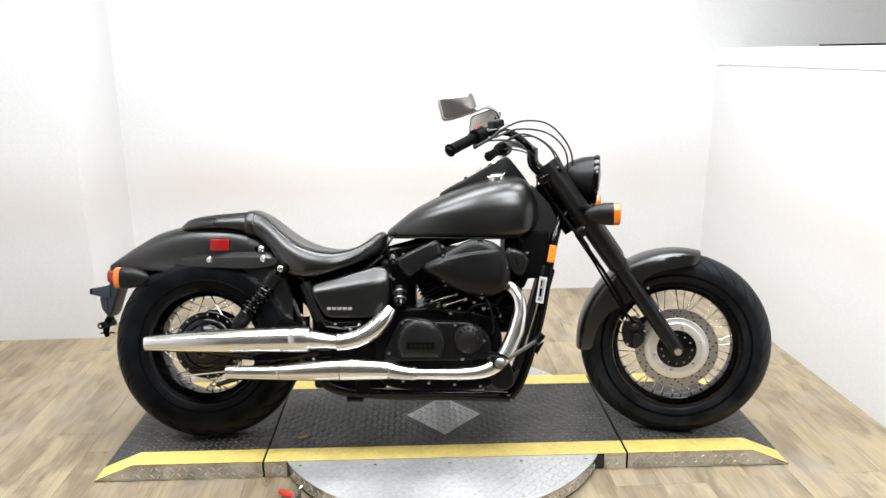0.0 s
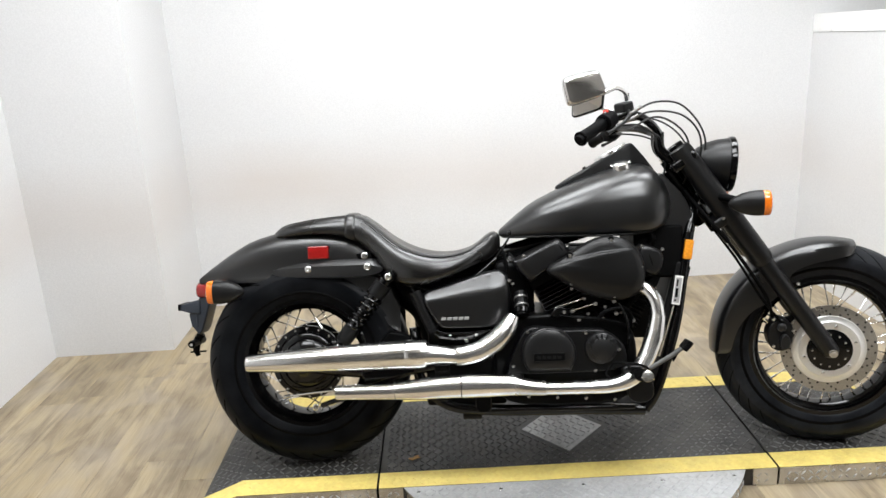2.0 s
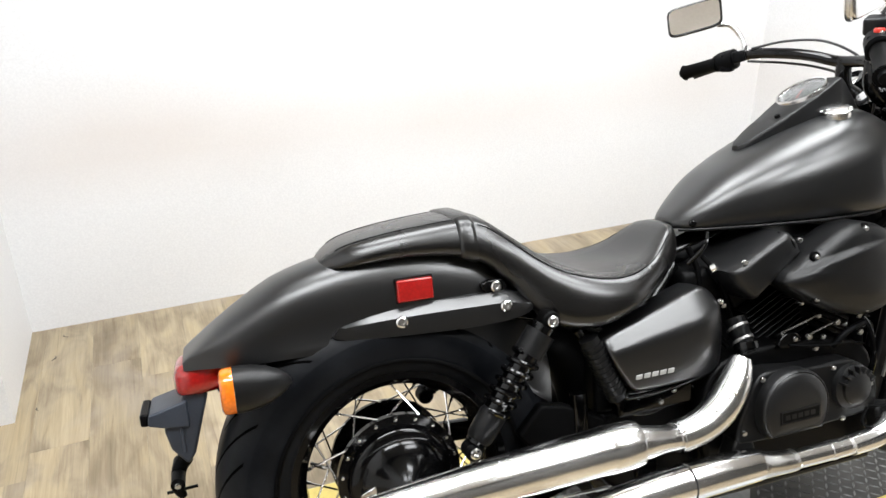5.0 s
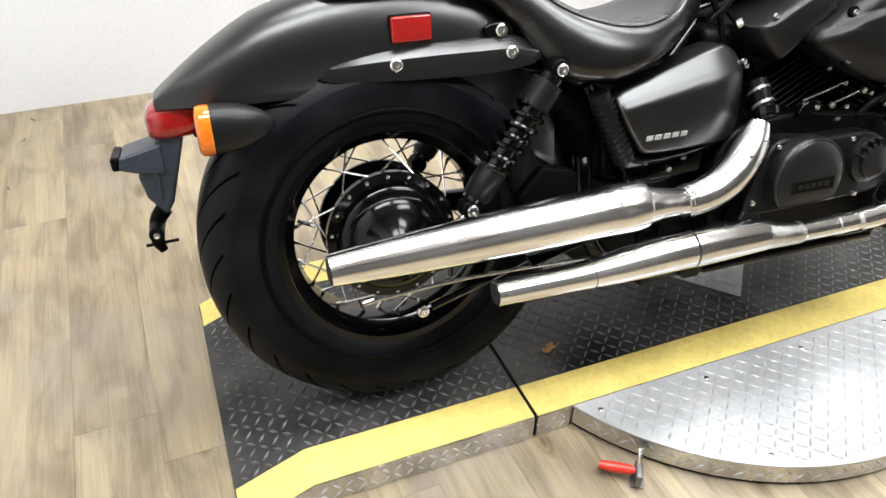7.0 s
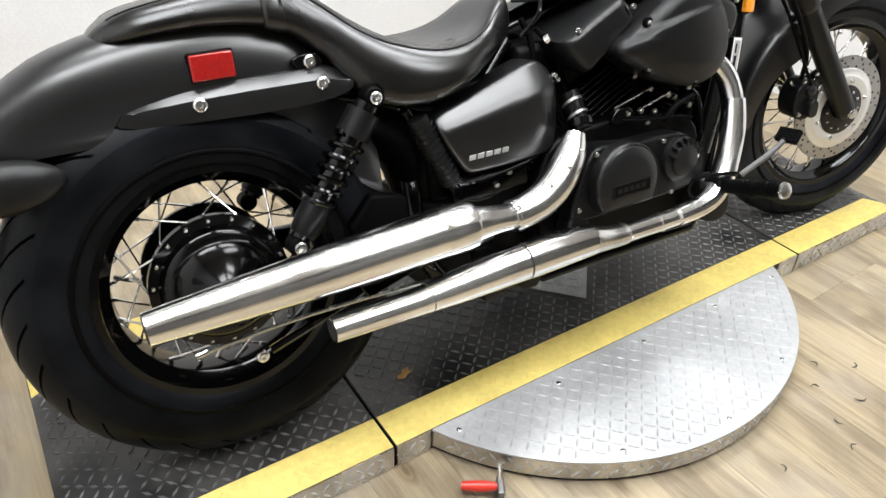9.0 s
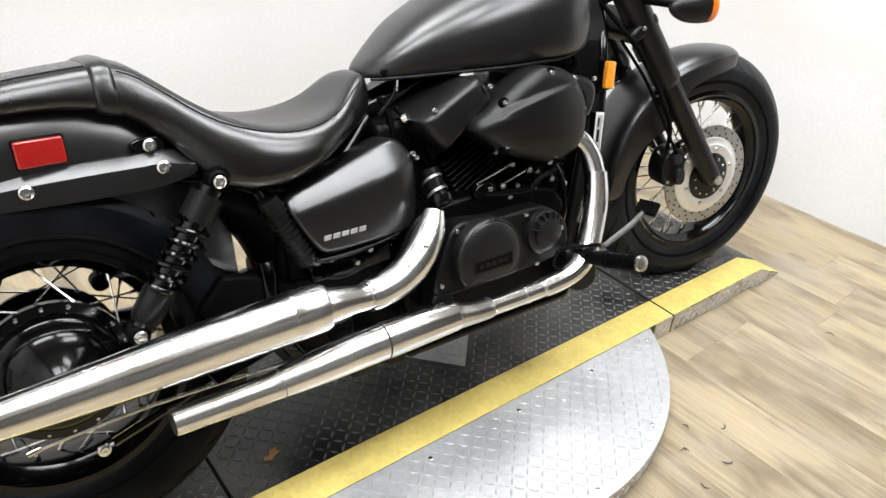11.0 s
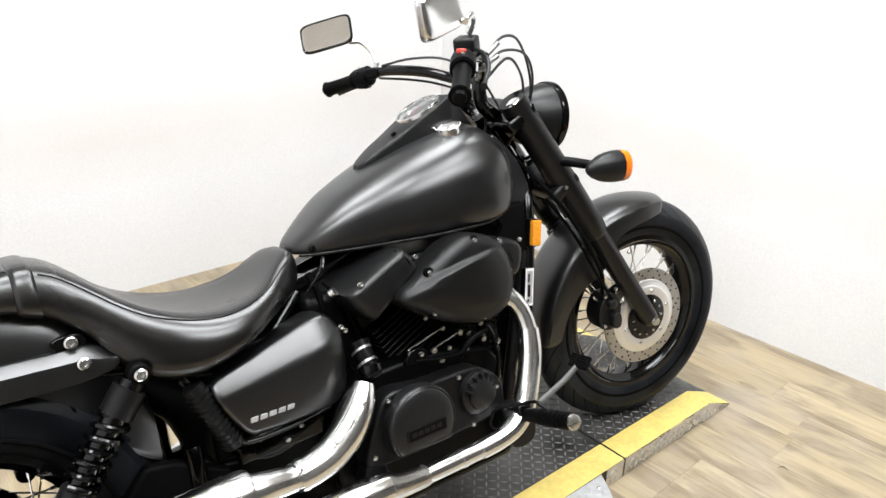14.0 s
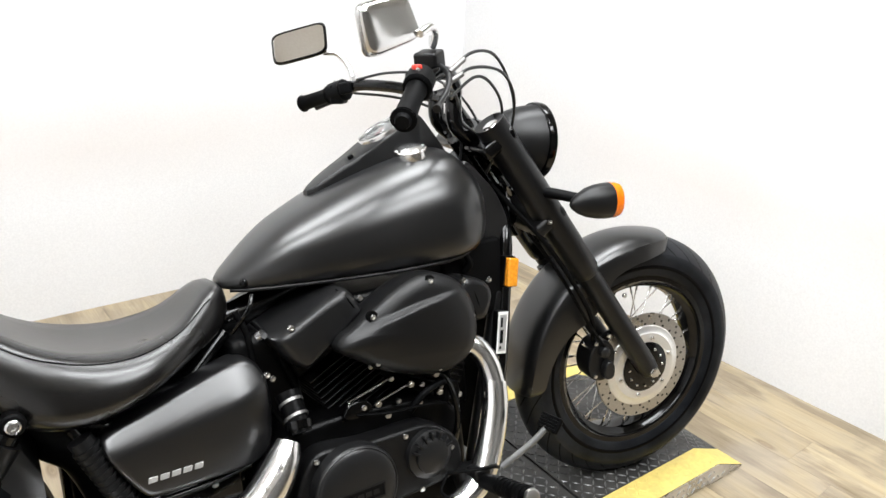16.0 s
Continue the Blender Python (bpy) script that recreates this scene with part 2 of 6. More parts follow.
GLOSS = worn("gloss_black_enamel", (0.0012, 0.0012, 0.0013), 0.12, 0.0, vary=0.2, grain=40, blot=6, bump=0.0, rough_vary=0.05, spec=0.34)
PLASTIC = worn("dark_moulded_plastic", (0.0016, 0.0017, 0.002), 0.45, vary=0.15, grain=420, blot=6, bump=0.1, spec=0.08)
BLUEGREY = worn("bluish_black_plastic", (0.022, 0.028, 0.040), 0.42, vary=0.15, grain=380, blot=6, bump=0.08)
LEATHER = worn("black_seat_vinyl", (0.0030, 0.0027, 0.0025), 0.27, vary=0.12, grain=520, blot=4, bump=0.04, rough_vary=0.05, spec=0.64)
CHROME = worn("chrome", (0.83, 0.825, 0.82), 0.19, 1.0, vary=0.04, grain=30, blot=9, bump=0.0, rough_vary=0.05)
STEEL = worn("zinc_steel", (0.62, 0.61, 0.59), 0.25, 1.0, vary=0.1, grain=90, blot=12, bump=0.03)
BRUSHED = worn("brushed_brake_steel", (0.46, 0.45, 0.435), 0.34, 0.95, vary=0.08, grain=220, blot=6, bump=0.05)
ALLOY = worn("cast_alloy_carrier", (0.80, 0.795, 0.78), 0.38, 0.8, vary=0.06, grain=160, blot=6, bump=0.05)
PEDAL_GREY = worn("dull_grey_pedal_steel", (0.10, 0.10, 0.098), 0.5, vary=0.3, grain=80, blot=6, bump=0.1)
HOLE = material("drilled_hole", (0.02, 0.02, 0.02), 0.8)
AMBER = lens("amber_lens", (0.80, 0.18, 0.008))
AMBER_PALE = lens("yellow_amber_lens", (0.80, 0.30, 0.02))
RED = lens("red_lens", (0.30, 0.006, 0.005))
MIRROR = material("mirror_glass", (0.82, 0.79, 0.75), 0.02, 1.0)
GLASS = material("lamp_glass", (0.9, 0.92, 0.93), 0.03)
GLASS.node_tree.nodes["Principled BSDF"].inputs["Transmission Weight"].default_value = 1.0
SCRAP = worn("dusty_rubber_scrap", (0.06, 0.055, 0.05), 0.7, vary=0.4, grain=80, blot=20)
LEAF = worn("dry_brown_leaf", (0.34, 0.17, 0.035), 0.6, vary=0.35, grain=120, blot=30)
LABEL_WHITE = worn("white_label", (0.78, 0.78, 0.76), 0.4, vary=0.03)
BADGE = worn("silver_badge", (0.46, 0.455, 0.45), 0.42, 0.5, vary=0.05)
DIAL = worn("dial_face", (0.09, 0.09, 0.088), 0.3, vary=0.05)
REDPAINT = worn("red_grip_plastic", (0.62, 0.035, 0.02), 0.35, vary=0.1)
GLOW = bpy.data.materials.new("lamp_diffuser")
GLOW.use_nodes = True
GLOW.node_tree.nodes["Principled BSDF"].inputs["Base Color"].default_value = (0.9, 0.9, 0.88, 1)
GLOW.node_tree.nodes["Principled BSDF"].inputs["Emission Color"].default_value = (0.97, 0.985, 1, 1)
GLOW.node_tree.nodes["Principled BSDF"].inputs["Emission Strength"].default_value = 7.0
TYRE_R = tyre_rubber("rear_tyre_rubber", 26, 0.082, 0.95, 1.0, 0.288)
TYRE_F = tyre_rubber("front_tyre_rubber", 34, 0.058, 0.6, 2.0, 0.284)


# ---- mesh helpers ----
FLAT_SIDED = set()


def finish(bm, angle=38, smooth=True):
    bmesh.ops.remove_doubles(bm, verts=bm.verts, dist=1e-6)
    bmesh.ops.recalc_face_normals(bm, faces=bm.faces)
    for f in bm.faces:
        f.smooth = smooth
    lim = radians(angle)
    for e in bm.edges:
        e.smooth = len(e.link_faces) == 2 and e.calc_face_angle(0) < lim


def mesh_of(name, bm, mat, angle=38, smooth=True):
    finish(bm, angle, smooth)
    me = bpy.data.meshes.new(name)
    bm.to_mesh(me)
    # normals weighted by area, so that flat faces stay flat beside rounded edges
    if smooth and id(bm) in FLAT_SIDED:
        FLAT_SIDED.discard(id(bm))
        lim = math.cos(radians(angle + 12))
        area = [f.calc_area() for f in bm.faces]
        bm.faces.index_update()
        out = []
        for f in bm.faces:
            for lp in f.loops:
                q = Vector()
                for g_ in lp.vert.link_faces:
                    if g_.normal.dot(f.normal) > lim:
                        q += g_.normal * area[g_.index]
                out.append(tuple(q.normalized()) if q.length > 1e-12 else tuple(f.normal))
        me.normals_split_custom_set(out)
    bm.free()
    me.materials.append(mat)
    return me


def part(name, bm, mat, parent=None, label="", m=None, angle=38):
    """One mesh object under a thing or a part."""
    me = bm if isinstance(bm, bpy.types.Mesh) else mesh_of(name, bm, mat, angle)
    ob = new(name, me)
    ob.parent = parent
    if m is not None:
        ob.matrix_basis = m
    if label:
        ob["label"] = label
    return ob


def thing(name, label, category, m=None, group="", kind=""):
    ob = new(name)
    ob.empty_display_size = 0.05
    if m is not None:
        ob.matrix_basis = m
    return tagged(ob, label, category, group, kind)


def box(bm, lo, hi, bevel=0.0, m=None, seg=2):
    FLAT_SIDED.add(id(bm))
    r = bmesh.ops.create_cube(bm, size=1.0)
    vs = r["verts"]
    c = [(a + b) / 2 for a, b in zip(lo, hi)]
    d = [b - a for a, b in zip(lo, hi)]
    for v in vs:
        v.co = Vector((c[0] + v.co.x * d[0], c[1] + v.co.y * d[1], c[2] + v.co.z * d[2]))
    if bevel:
        es = list({e for v in vs for e in v.link_edges})
        g = bmesh.ops.bevel(bm, geom=es, offset=bevel, segments=seg, profile=0.5, affect="EDGES")
        vs = list({v for f in g["faces"] for v in f.verts} | {v for v in vs if v.is_valid})
    if m is not None:
        bmesh.ops.transform(bm, matrix=m, verts=vs)
    return bm


def ring_faces(bm, rings, closed=True, caps=(True, True)):
    rows = [[bm.verts.new(p) for p in r] for r in rings]
    n = len(rows[0])
    for a, b in zip(rows, rows[1:]):
        for i in range(n if closed else n - 1):
            j = (i + 1) % n
            bm.faces.new((a[i], a[j], b[j], b[i]))
    if closed and caps[0]:
        bm.faces.new(rows[0][::-1])
    if closed and caps[1]:
        bm.faces.new(rows[-1])
    return bm


def spline(pts, steps=6):
    """Catmull-Rom through the points (any dimension)."""
    p = [np.array(q, float) for q in pts]
    p = [2 * p[0] - p[1]] + p + [2 * p[-1] - p[-2]]
    out = []
    for i in range(1, len(p) - 2):
        for k in range(steps):
            t = k / steps
            a, b, c, d = p[i - 1:i + 3]
            out.append(0.5 * (2 * b + (c - a) * t + (2 * a - 5 * b + 4 * c - d) * t * t + (3 * b - a - 3 * c + d) * t ** 3))
    out.append(p[-2])
    return out


def tube(bm, pts, radius, seg=12, smooth=6, caps=(True, True)):
    """A round tube along points; radius a number or one for each point."""
    rad = [radius] * len(pts) if isinstance(radius, (int, float)) else list(radius)
    q = [(*p, r) for p, r in zip(pts, rad)]
    q = spline(q, smooth) if smooth > 1 and len(q) > 2 else [np.array(v, float) for v in q]
    path = [Vector(v[:3]) for v in q]
    rings, side = [], None
    for i, c in enumerate(path):
        d = (path[min(i + 1, len(path) - 1)] - path[max(i - 1, 0)]).normalized()
        if side is None:
            side = d.orthogonal().normalized()
        side = (side - d * side.dot(d)).normalized()
        up = d.cross(side)
        rings.append([c + (side * math.cos(a) + up * math.sin(a)) * float(q[i][3]) for a in (math.tau * k / seg for k in range(seg))])
    return ring_faces(bm, rings, True, caps)


def lathe(bm, prof, seg=32, m=None, closed=False):
    """Turn (radius, y) points about the y axis; the ends are capped where the radius is not zero unless closed."""
    rings = [[Vector((r * math.cos(a), y, r * math.sin(a))) for a in (math.tau * k / seg for k in range(seg))] for r, y in prof]
    start = len(bm.verts)
    if closed:
        rings.append(rings[0])
        ring_faces(bm, rings, True, (False, False))
    else:
        ring_faces(bm, rings, True, (True, True))
    bm.verts.ensure_lookup_table()
    if m is not None:
        bmesh.ops.transform(bm, matrix=m, verts=bm.verts[start:])
    return bm


def plate(bm, outline, y0, y1, bevel=0.004, seg=2):
    """An outline of (x, z) points, extruded from y0 to y1 with rounded edges."""
    FLAT_SIDED.add(id(bm))
    start = set(bm.verts)
    ring_faces(bm, [[Vector((x, y0, z)) for x, z in outline], [Vector((x, y1, z)) for x, z in outline]])
    if bevel:
        bm.normal_update()
        es = [e for e in bm.edges if e.verts[0] not in start and len(e.link_faces) == 2 and e.calc_face_angle(0) > 0.6]
        bmesh.ops.bevel(bm, geom=es, offset=bevel, segments=seg, profile=0.5, affect="EDGES", clamp_overlap=True)
    return bm


def rounded(pts, steps=5):
    """A closed smooth outline through the (x, z) points."""
    p = [np.array(q, float) for q in pts]
    out, n = [], len(p)
    for i in range(n):
        a, b, c, d = p[i - 1], p[i], p[(i + 1) % n], p[(i + 2) % n]
        for k in range(steps):
            t = k / steps
            out.append(tuple(0.5 * (2 * b + (c - a) * t + (2 * a - 5 * b + 4 * c - d) * t * t + (3 * b - a - 3 * c + d) * t ** 3)))
    return out


def dome(bm, outline, levels, centre):
    """A shell over an (x, z) outline: levels of (scale towards the centre, y)."""
    cx, cz = centre
    rings = [[Vector((cx + (x - cx) * s, y, cz + (z - cz) * s)) for x, z in outline] for s, y in levels]
    return ring_faces(bm, rings)


def lerp_table(tab, x):
    xs, ys = zip(*tab)
    return float(np.interp(x, xs, ys))


def mirrored(pts):
    return [(x, -y, z) for x, y, z in pts]

# ---- the room ----
def slab(name, lo, hi, mat, label="", category="wall", bevel=0.0):
    bm = box(bmesh.new(), lo, hi, bevel)
    return tagged(part(name, bm, mat, None, "", ROOM.copy()), label, category, "", "structure")


BACK, PILLAR, LEFT, RIGHT, REAR = 1.659, 1.077, -1.356, 2.495, -3.1
PILLAR_X, CAP_LOW, CAP_TOP = -0.801, 1.293, 1.385
slab("floor", (LEFT - 0.1, REAR - 0.1, -0.12), (4.5, 1.86, -0.012), SUBFLOOR, "light oak plank floor", "floor")
slab("ceiling", (LEFT - 0.1, REAR - 0.1, CEIL), (4.5, 1.86, CEIL + 0.1), CEILING, "plain pale ceiling", "ceiling")
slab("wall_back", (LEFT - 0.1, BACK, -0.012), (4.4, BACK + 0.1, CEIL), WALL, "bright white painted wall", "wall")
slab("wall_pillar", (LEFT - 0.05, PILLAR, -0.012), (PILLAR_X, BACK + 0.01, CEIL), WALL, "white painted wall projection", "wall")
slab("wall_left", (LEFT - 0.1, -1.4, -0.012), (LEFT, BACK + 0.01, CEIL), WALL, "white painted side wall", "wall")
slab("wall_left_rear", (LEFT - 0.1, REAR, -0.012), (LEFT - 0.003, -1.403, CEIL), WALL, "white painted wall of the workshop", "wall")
# unseen wall, added close by and dark so the bike's flank reflects darkness
slab("wall_rear", (LEFT - 0.1, REAR - 0.1, -0.012), (4.5, REAR - 0.003, CEIL), DARK_WALL, "unseen dark wall added behind the camera to darken reflections", "wall")
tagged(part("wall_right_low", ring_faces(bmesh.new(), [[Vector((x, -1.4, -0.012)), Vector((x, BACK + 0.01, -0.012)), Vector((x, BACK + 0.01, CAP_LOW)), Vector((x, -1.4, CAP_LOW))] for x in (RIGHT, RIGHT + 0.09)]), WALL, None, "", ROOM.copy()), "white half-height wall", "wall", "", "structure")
slab("wall_right_high", (4.4, REAR, -0.012), (4.5, BACK + 0.1, CEIL), SHOP_DARK, "grey wall behind the half wall", "wall")
tagged(part("trim", ring_faces(bmesh.new(), [[Vector((x, -1.4, CAP_LOW + 0.002)), Vector((x, BACK - 0.002, CAP_LOW + 0.002)), Vector((x, BACK - 0.002, CAP_TOP)), Vector((x, -1.4, CAP_TOP))] for x in (RIGHT - 0.004, RIGHT + 0.12)]), TRIM, None, "", ROOM.copy()), "white cap board along the half wall", "trim", "", "structure")

slab("trim_rear", (RIGHT + 0.122, -1.4, CAP_TOP - 0.03), (RIGHT + 0.134, 0.873, CAP_TOP + 0.009), RUBBER, "black edging behind the cap board", "trim")

# ceiling fittings
for lx, ly in LAMP_SPOTS:
    fit_ = thing("ceiling_light", "white ceiling panel light with flat diffuser", "ceiling light", ROOM @ pose(lx, ly, CEIL), "ceiling lights")
    part("housing", box(bmesh.new(), (-LAMP_LEN / 2 - 0.02, -LAMP_WID / 2 - 0.02, -0.06), (LAMP_LEN / 2 + 0.02, LAMP_WID / 2 + 0.02, -0.002), 0.006), TRIM, fit_)
    part("diffuser", box(bmesh.new(), (-LAMP_LEN / 2, -LAMP_WID / 2, -0.078), (LAMP_LEN / 2, LAMP_WID / 2, -0.062), 0.004), GLOW, fit_)

# ---- grille panel on the side wall ----
panel = thing("grille_panel", "black framed wire mesh panel fixed low on the wall", "grille", ROOM @ pose(LEFT, 0.235, 0.1))
for nm, lo, hi in (("frame_rail", (0.001, -0.80, 0.0), (0.035, 0.0, 0.06)), ("frame_rail", (0.001, -0.80, 0.64), (0.035, 0.0, 0.70)),
                   ("frame_stile", (0.001, -0.06, 0.061), (0.035, 0.0, 0.639)), ("frame_stile", (0.001, -0.80, 0.061), (0.035, -0.74, 0.639))):
    part(nm, box(bmesh.new(), lo, hi, 0.004), PLASTIC, panel)
part("backing", box(bmesh.new(), (0.001, -0.738, 0.062), (0.006, -0.062, 0.638)), LABEL_WHITE, panel)
bm = bmesh.new()
for k in range(46):
    y = -0.735 + k * 0.0145
    tube(bm, [(0.012, y, 0.063), (0.012, y, 0.637)], 0.0012, 5, 1)
for k in range(40):
    z = 0.067 + k * 0.0145
    tube(bm, [(0.0144, -0.737, z), (0.0144, -0.063, z)], 0.0012, 5, 1)
tagged(part("wire_mesh", bm, RUBBER, panel), kind="stuff")

# ---- tread plate platform ----
P = 0.0585
PLAT = pose(0.84, 0.092, 0, 0, 0, 1.5)
HALF_W, JOINT, TOP_END, FOOT_END, STRIPE = 0.310, 0.611, 1.040, 1.172, 0.080


def lug_mesh(spots, mat, size=(0.0120, 0.0033, 0.0023)):
    """Raised tread lugs: (origin, along, across, up) each."""
    L, Wd, H = size
    vs, fs = [], []
    for o, a, c, n in spots:
        k = len(vs)
        vs += [o - a * L, o - c * Wd, o + a * L, o + c * Wd, o - a * L * 0.55 + n * H, o + a * L * 0.55 + n * H]
        fs += [(k, k + 1, k + 4), (k + 1, k + 5, k + 4), (k + 1, k + 2, k + 5), (k + 2, k + 3, k + 5), (k + 3, k + 4, k + 5), (k + 3, k, k + 4)]
    me = bpy.data.meshes.new("tread_relief")
    me.from_pydata([tuple(v) for v in vs], [], fs)
    me.materials.append(mat)
    return me


def lug_field(u0, u1, v0, v1, z, keep=lambda u, v: True, pitch=0.0212, slope=0.0, z0=0.0):
    out = []
    nu, nv = int((u1 - u0) / pitch), int((v1 - v0) / pitch)
    up = Vector((-slope, 0, 1)).normalized()
    for i in range(nu):
        for j in range(nv):
            u, v = u0 + (i + 0.5) * (u1 - u0) / nu, v0 + (j + 0.5) * (v1 - v0) / nv
            if not keep(u, v):
                continue
            s = 1 if (i + j) % 2 else -1
            a = Vector((1, s, 0)).normalized()
            a = Vector((a.x, a.y, slope * a.x)).normalized()
            out.append((Vector((u, v, z + slope * (u - z0))), a, up.cross(a).normalized(), up))
    return out


plat = thing("loading_platform", "black tread plate bike platform with yellow edge stripes", "platform", PLAT)
g = 0.0035
part("centre_section", box(bmesh.new(), (-JOINT + g, -HALF_W, 0.001), (JOINT - g, HALF_W, P), 0.0015), PLATE_BLACK, plat)
for s in (-1, 1):
    prof_ = [(s * (JOINT + g), 0.001), (s * (JOINT + g), P), (s * TOP_END, P), (s * FOOT_END, 0.004), (s * FOOT_END, 0.001)]
    part("end_section", plate(bmesh.new(), prof_, -HALF_W, HALF_W, 0.001, 1), PLATE_BLACK, plat)
    part("joint_strip", box(bmesh.new(), (s * JOINT - g, -HALF_W + 0.002, 0.0), (s * JOINT + g, HALF_W - 0.002, P - 0.006)), RUBBER, plat)
part("diamond_inlay", ring_faces(bmesh.new(), [[Vector((0.137 * a, 0.147 * b - 0.014, z)) for a, b in ((-1, 0), (0, -1), (1, 0), (0, 1))] for z in (P + 0.0002, P + 0.0022)]), PLATE_STEEL, plat, "bare steel tread plate diamond")
for e in (-1, 1):
    v0, v1 = (-HALF_W, -HALF_W + STRIPE) if e < 0 else (HALF_W - STRIPE, HALF_W)
    part("yellow_stripe", box(bmesh.new(), (-JOINT + g, v0, P), (JOINT - g, v1, P + 0.0012)), YELLOW, plat, "worn yellow safety stripe")
    for s in (-1, 1):
        h = 0.0012
        pr = [(s * (JOINT + g), P), (s * TOP_END, P), (s * (FOOT_END - 0.002), 0.004), (s * (FOOT_END - 0.002), 0.004 + h), (s * TOP_END, P + h), (s * (JOINT + g), P + h)]
        part("yellow_stripe", plate(bmesh.new(), pr, v0, v1, 0), YELLOW, plat, "worn yellow safety stripe")
    y0, y1 = (-HALF_W - 0.003, -HALF_W - 0.0002) if e < 0 else (HALF_W + 0.0002, HALF_W + 0.003)
    lug_v = Vector((0, e, 0))
    spots = []
    for s in (-1, 1):
        pr = [(s * (JOINT + g), 0.001), (s * (JOINT + g), P - 0.001), (s * TOP_END, P - 0.001), (s * (FOOT_END - 0.004), 0.003)]
        part("edge_lip", plate(bmesh.new(), pr, y0, y1, 0), PLATE_LIP, plat, "bare steel tread plate edge")
        a0, a1 = sorted((s * JOINT, s * 0.53))
        part("edge_lip", box(bmesh.new(), (a0 + g, y0, 0.001), (a1 - g, y1, P - 0.001)), PLATE_LIP, plat, "bare steel tread plate edge")
    n_l = 104
    for i in range(n_l):
        u = -FOOT_END + (i + 0.5) * 2 * FOOT_END / n_l
        for j in range(2):
            z = 0.0175 + 0.0215 * j
            if abs(u) < 0.548 or abs(abs(u) - JOINT) < 0.014 or z > P - 0.008 - max(0, (abs(u) - TOP_END + 0.03)) * 0.44:
                continue
            a = Vector((1, 0, 1 if (i + j) % 2 else -1)).normalized()
            spots.append((Vector((u, y0 if e < 0 else y1, z)), a, lug_v.cross(a), lug_v))
    tagged(part("edge_relief", lug_mesh(spots, PLATE_STEEL, (0.0102, 0.0030, 0.0022)), None, plat), kind="stuff")
not_joint = lambda u, v: abs(abs(u) - JOINT) > 0.015
black_ok = lambda u, v: not_joint(u, v) and abs(u) / 0.155 + abs(v + 0.014) / 0.166 > 1
inner = HALF_W - STRIPE
lugs = lug_field(-TOP_END, TOP_END, -inner, inner, P, black_ok, 0.0212)
for s in (-1, 1):
    a0, a1 = sorted((s * TOP_END, s * FOOT_END))
    lugs += lug_field(a0 + 0.01, a1 - 0.01, -inner, inner, P, pitch=0.0212, slope=-s * (P - 0.004) / (FOOT_END - TOP_END), z0=s * TOP_END)
tagged(part("tread_relief", lug_mesh(lugs, LUG_WORN, (0.0116, 0.0034, 0.0024)), None, plat), kind="stuff")
tagged(part("inlay_relief", lug_mesh(lug_field(-0.14, 0.14, -0.165, 0.135, P + 0.0022, lambda u, v: abs(u) / 0.12 + abs(v + 0.014) / 0.13 < 1), PLATE_STEEL), None, plat), kind="stuff")
yl = []
for e in (-1, 1):
    v0, v1 = (-HALF_W, -HALF_W + STRIPE) if e < 0 else (HALF_W - STRIPE, HALF_W)
    yl += lug_field(-TOP_END, TOP_END, v0 + 0.004, v1 - 0.004, P + 0.0011, not_joint)
tagged(part("stripe_relief", lug_mesh(yl, YELLOW, (0.0108, 0.0030, 0.0012)), None, plat), kind="stuff")

# turntable under the platform: its rim shows on both long sides
table = thing("turntable", "round bare steel tread plate turntable under the platform", "turntable", PLAT @ pose(-0.0105, -0.030, 0))
R_T = 0.591


def half_disc(e, z0, z1, rad, inset):
    a0 = math.asin(inset / rad)
    pts = [(rad * math.cos(a), rad * math.sin(a)) for a in np.linspace(a0, math.pi - a0, 64)]
    return ring_faces(bmesh.new(), [[Vector((x, e * y, z)) for x, y in pts] for z in (z0, z1)])


for e in (-1, 1):
    part("table_top", half_disc(e, P - 0.004, P - 0.0005, R_T, HALF_W + 0.0008 + 0.030 * e), PLATE_STEEL, table)
    part("skirt", half_disc(e, 0.010, P - 0.0042, R_T - 0.002, HALF_W + 0.0008 + 0.030 * e), PLATE_LIP, table, "worn steel tread plate skirt")
    part("rubber_foot", half_disc(e, 0.001, 0.0098, R_T - 0.006, HALF_W + 0.0008 + 0.030 * e), RUBBER, table, "black rubber base ring")
on_disc = lambda u, v: math.hypot(u, v) < R_T - 0.015
dl = lug_field(-R_T, R_T, HALF_W + 0.042, R_T, P - 0.0006, on_disc) + lug_field(-R_T, R_T, -R_T, -HALF_W + 0.018, P - 0.0006, on_disc)
tagged(part("tread_relief", lug_mesh(dl, PLATE_STEEL), None, table), kind="stuff")
sk = []
for e in (-1, 1):
    a0 = math.asin((HALF_W + 0.01 + 0.030 * e) / R_T)
    for i, a in enumerate(np.arange(a0 + 0.03, math.pi - a0 - 0.02, 0.030)):
        nrm = Vector((math.cos(a), e * math.sin(a), 0))
        tan = Vector((-math.sin(a), e * math.cos(a), 0))
        d = (tan + Vector((0, 0, 1 if i % 2 else -1))).normalized()
        sk.append((nrm * (R_T - 0.002) + Vector((0, 0, 0.025 + 0.014 * (i % 2))), d, nrm.cross(d), nrm))
tagged(part("skirt_relief", lug_mesh(sk, PLATE_STEEL), None, table), kind="stuff")
scr = mesh_of("screw", lathe(bmesh.new(), [(0.0, -0.0012), (0.004, -0.0012), (0.0055, -0.0004), (0.0055, 0.0)], 10, pose(0, 0, 0, -90)), STEEL)
for a in (-147, -115, -90, -65, -33, 40, 90, 140):
    q = radians(a)
    part("screw", scr, None, table, "", pose(0.566 * math.cos(q), 0.566 * math.sin(q), P - 0.0003))
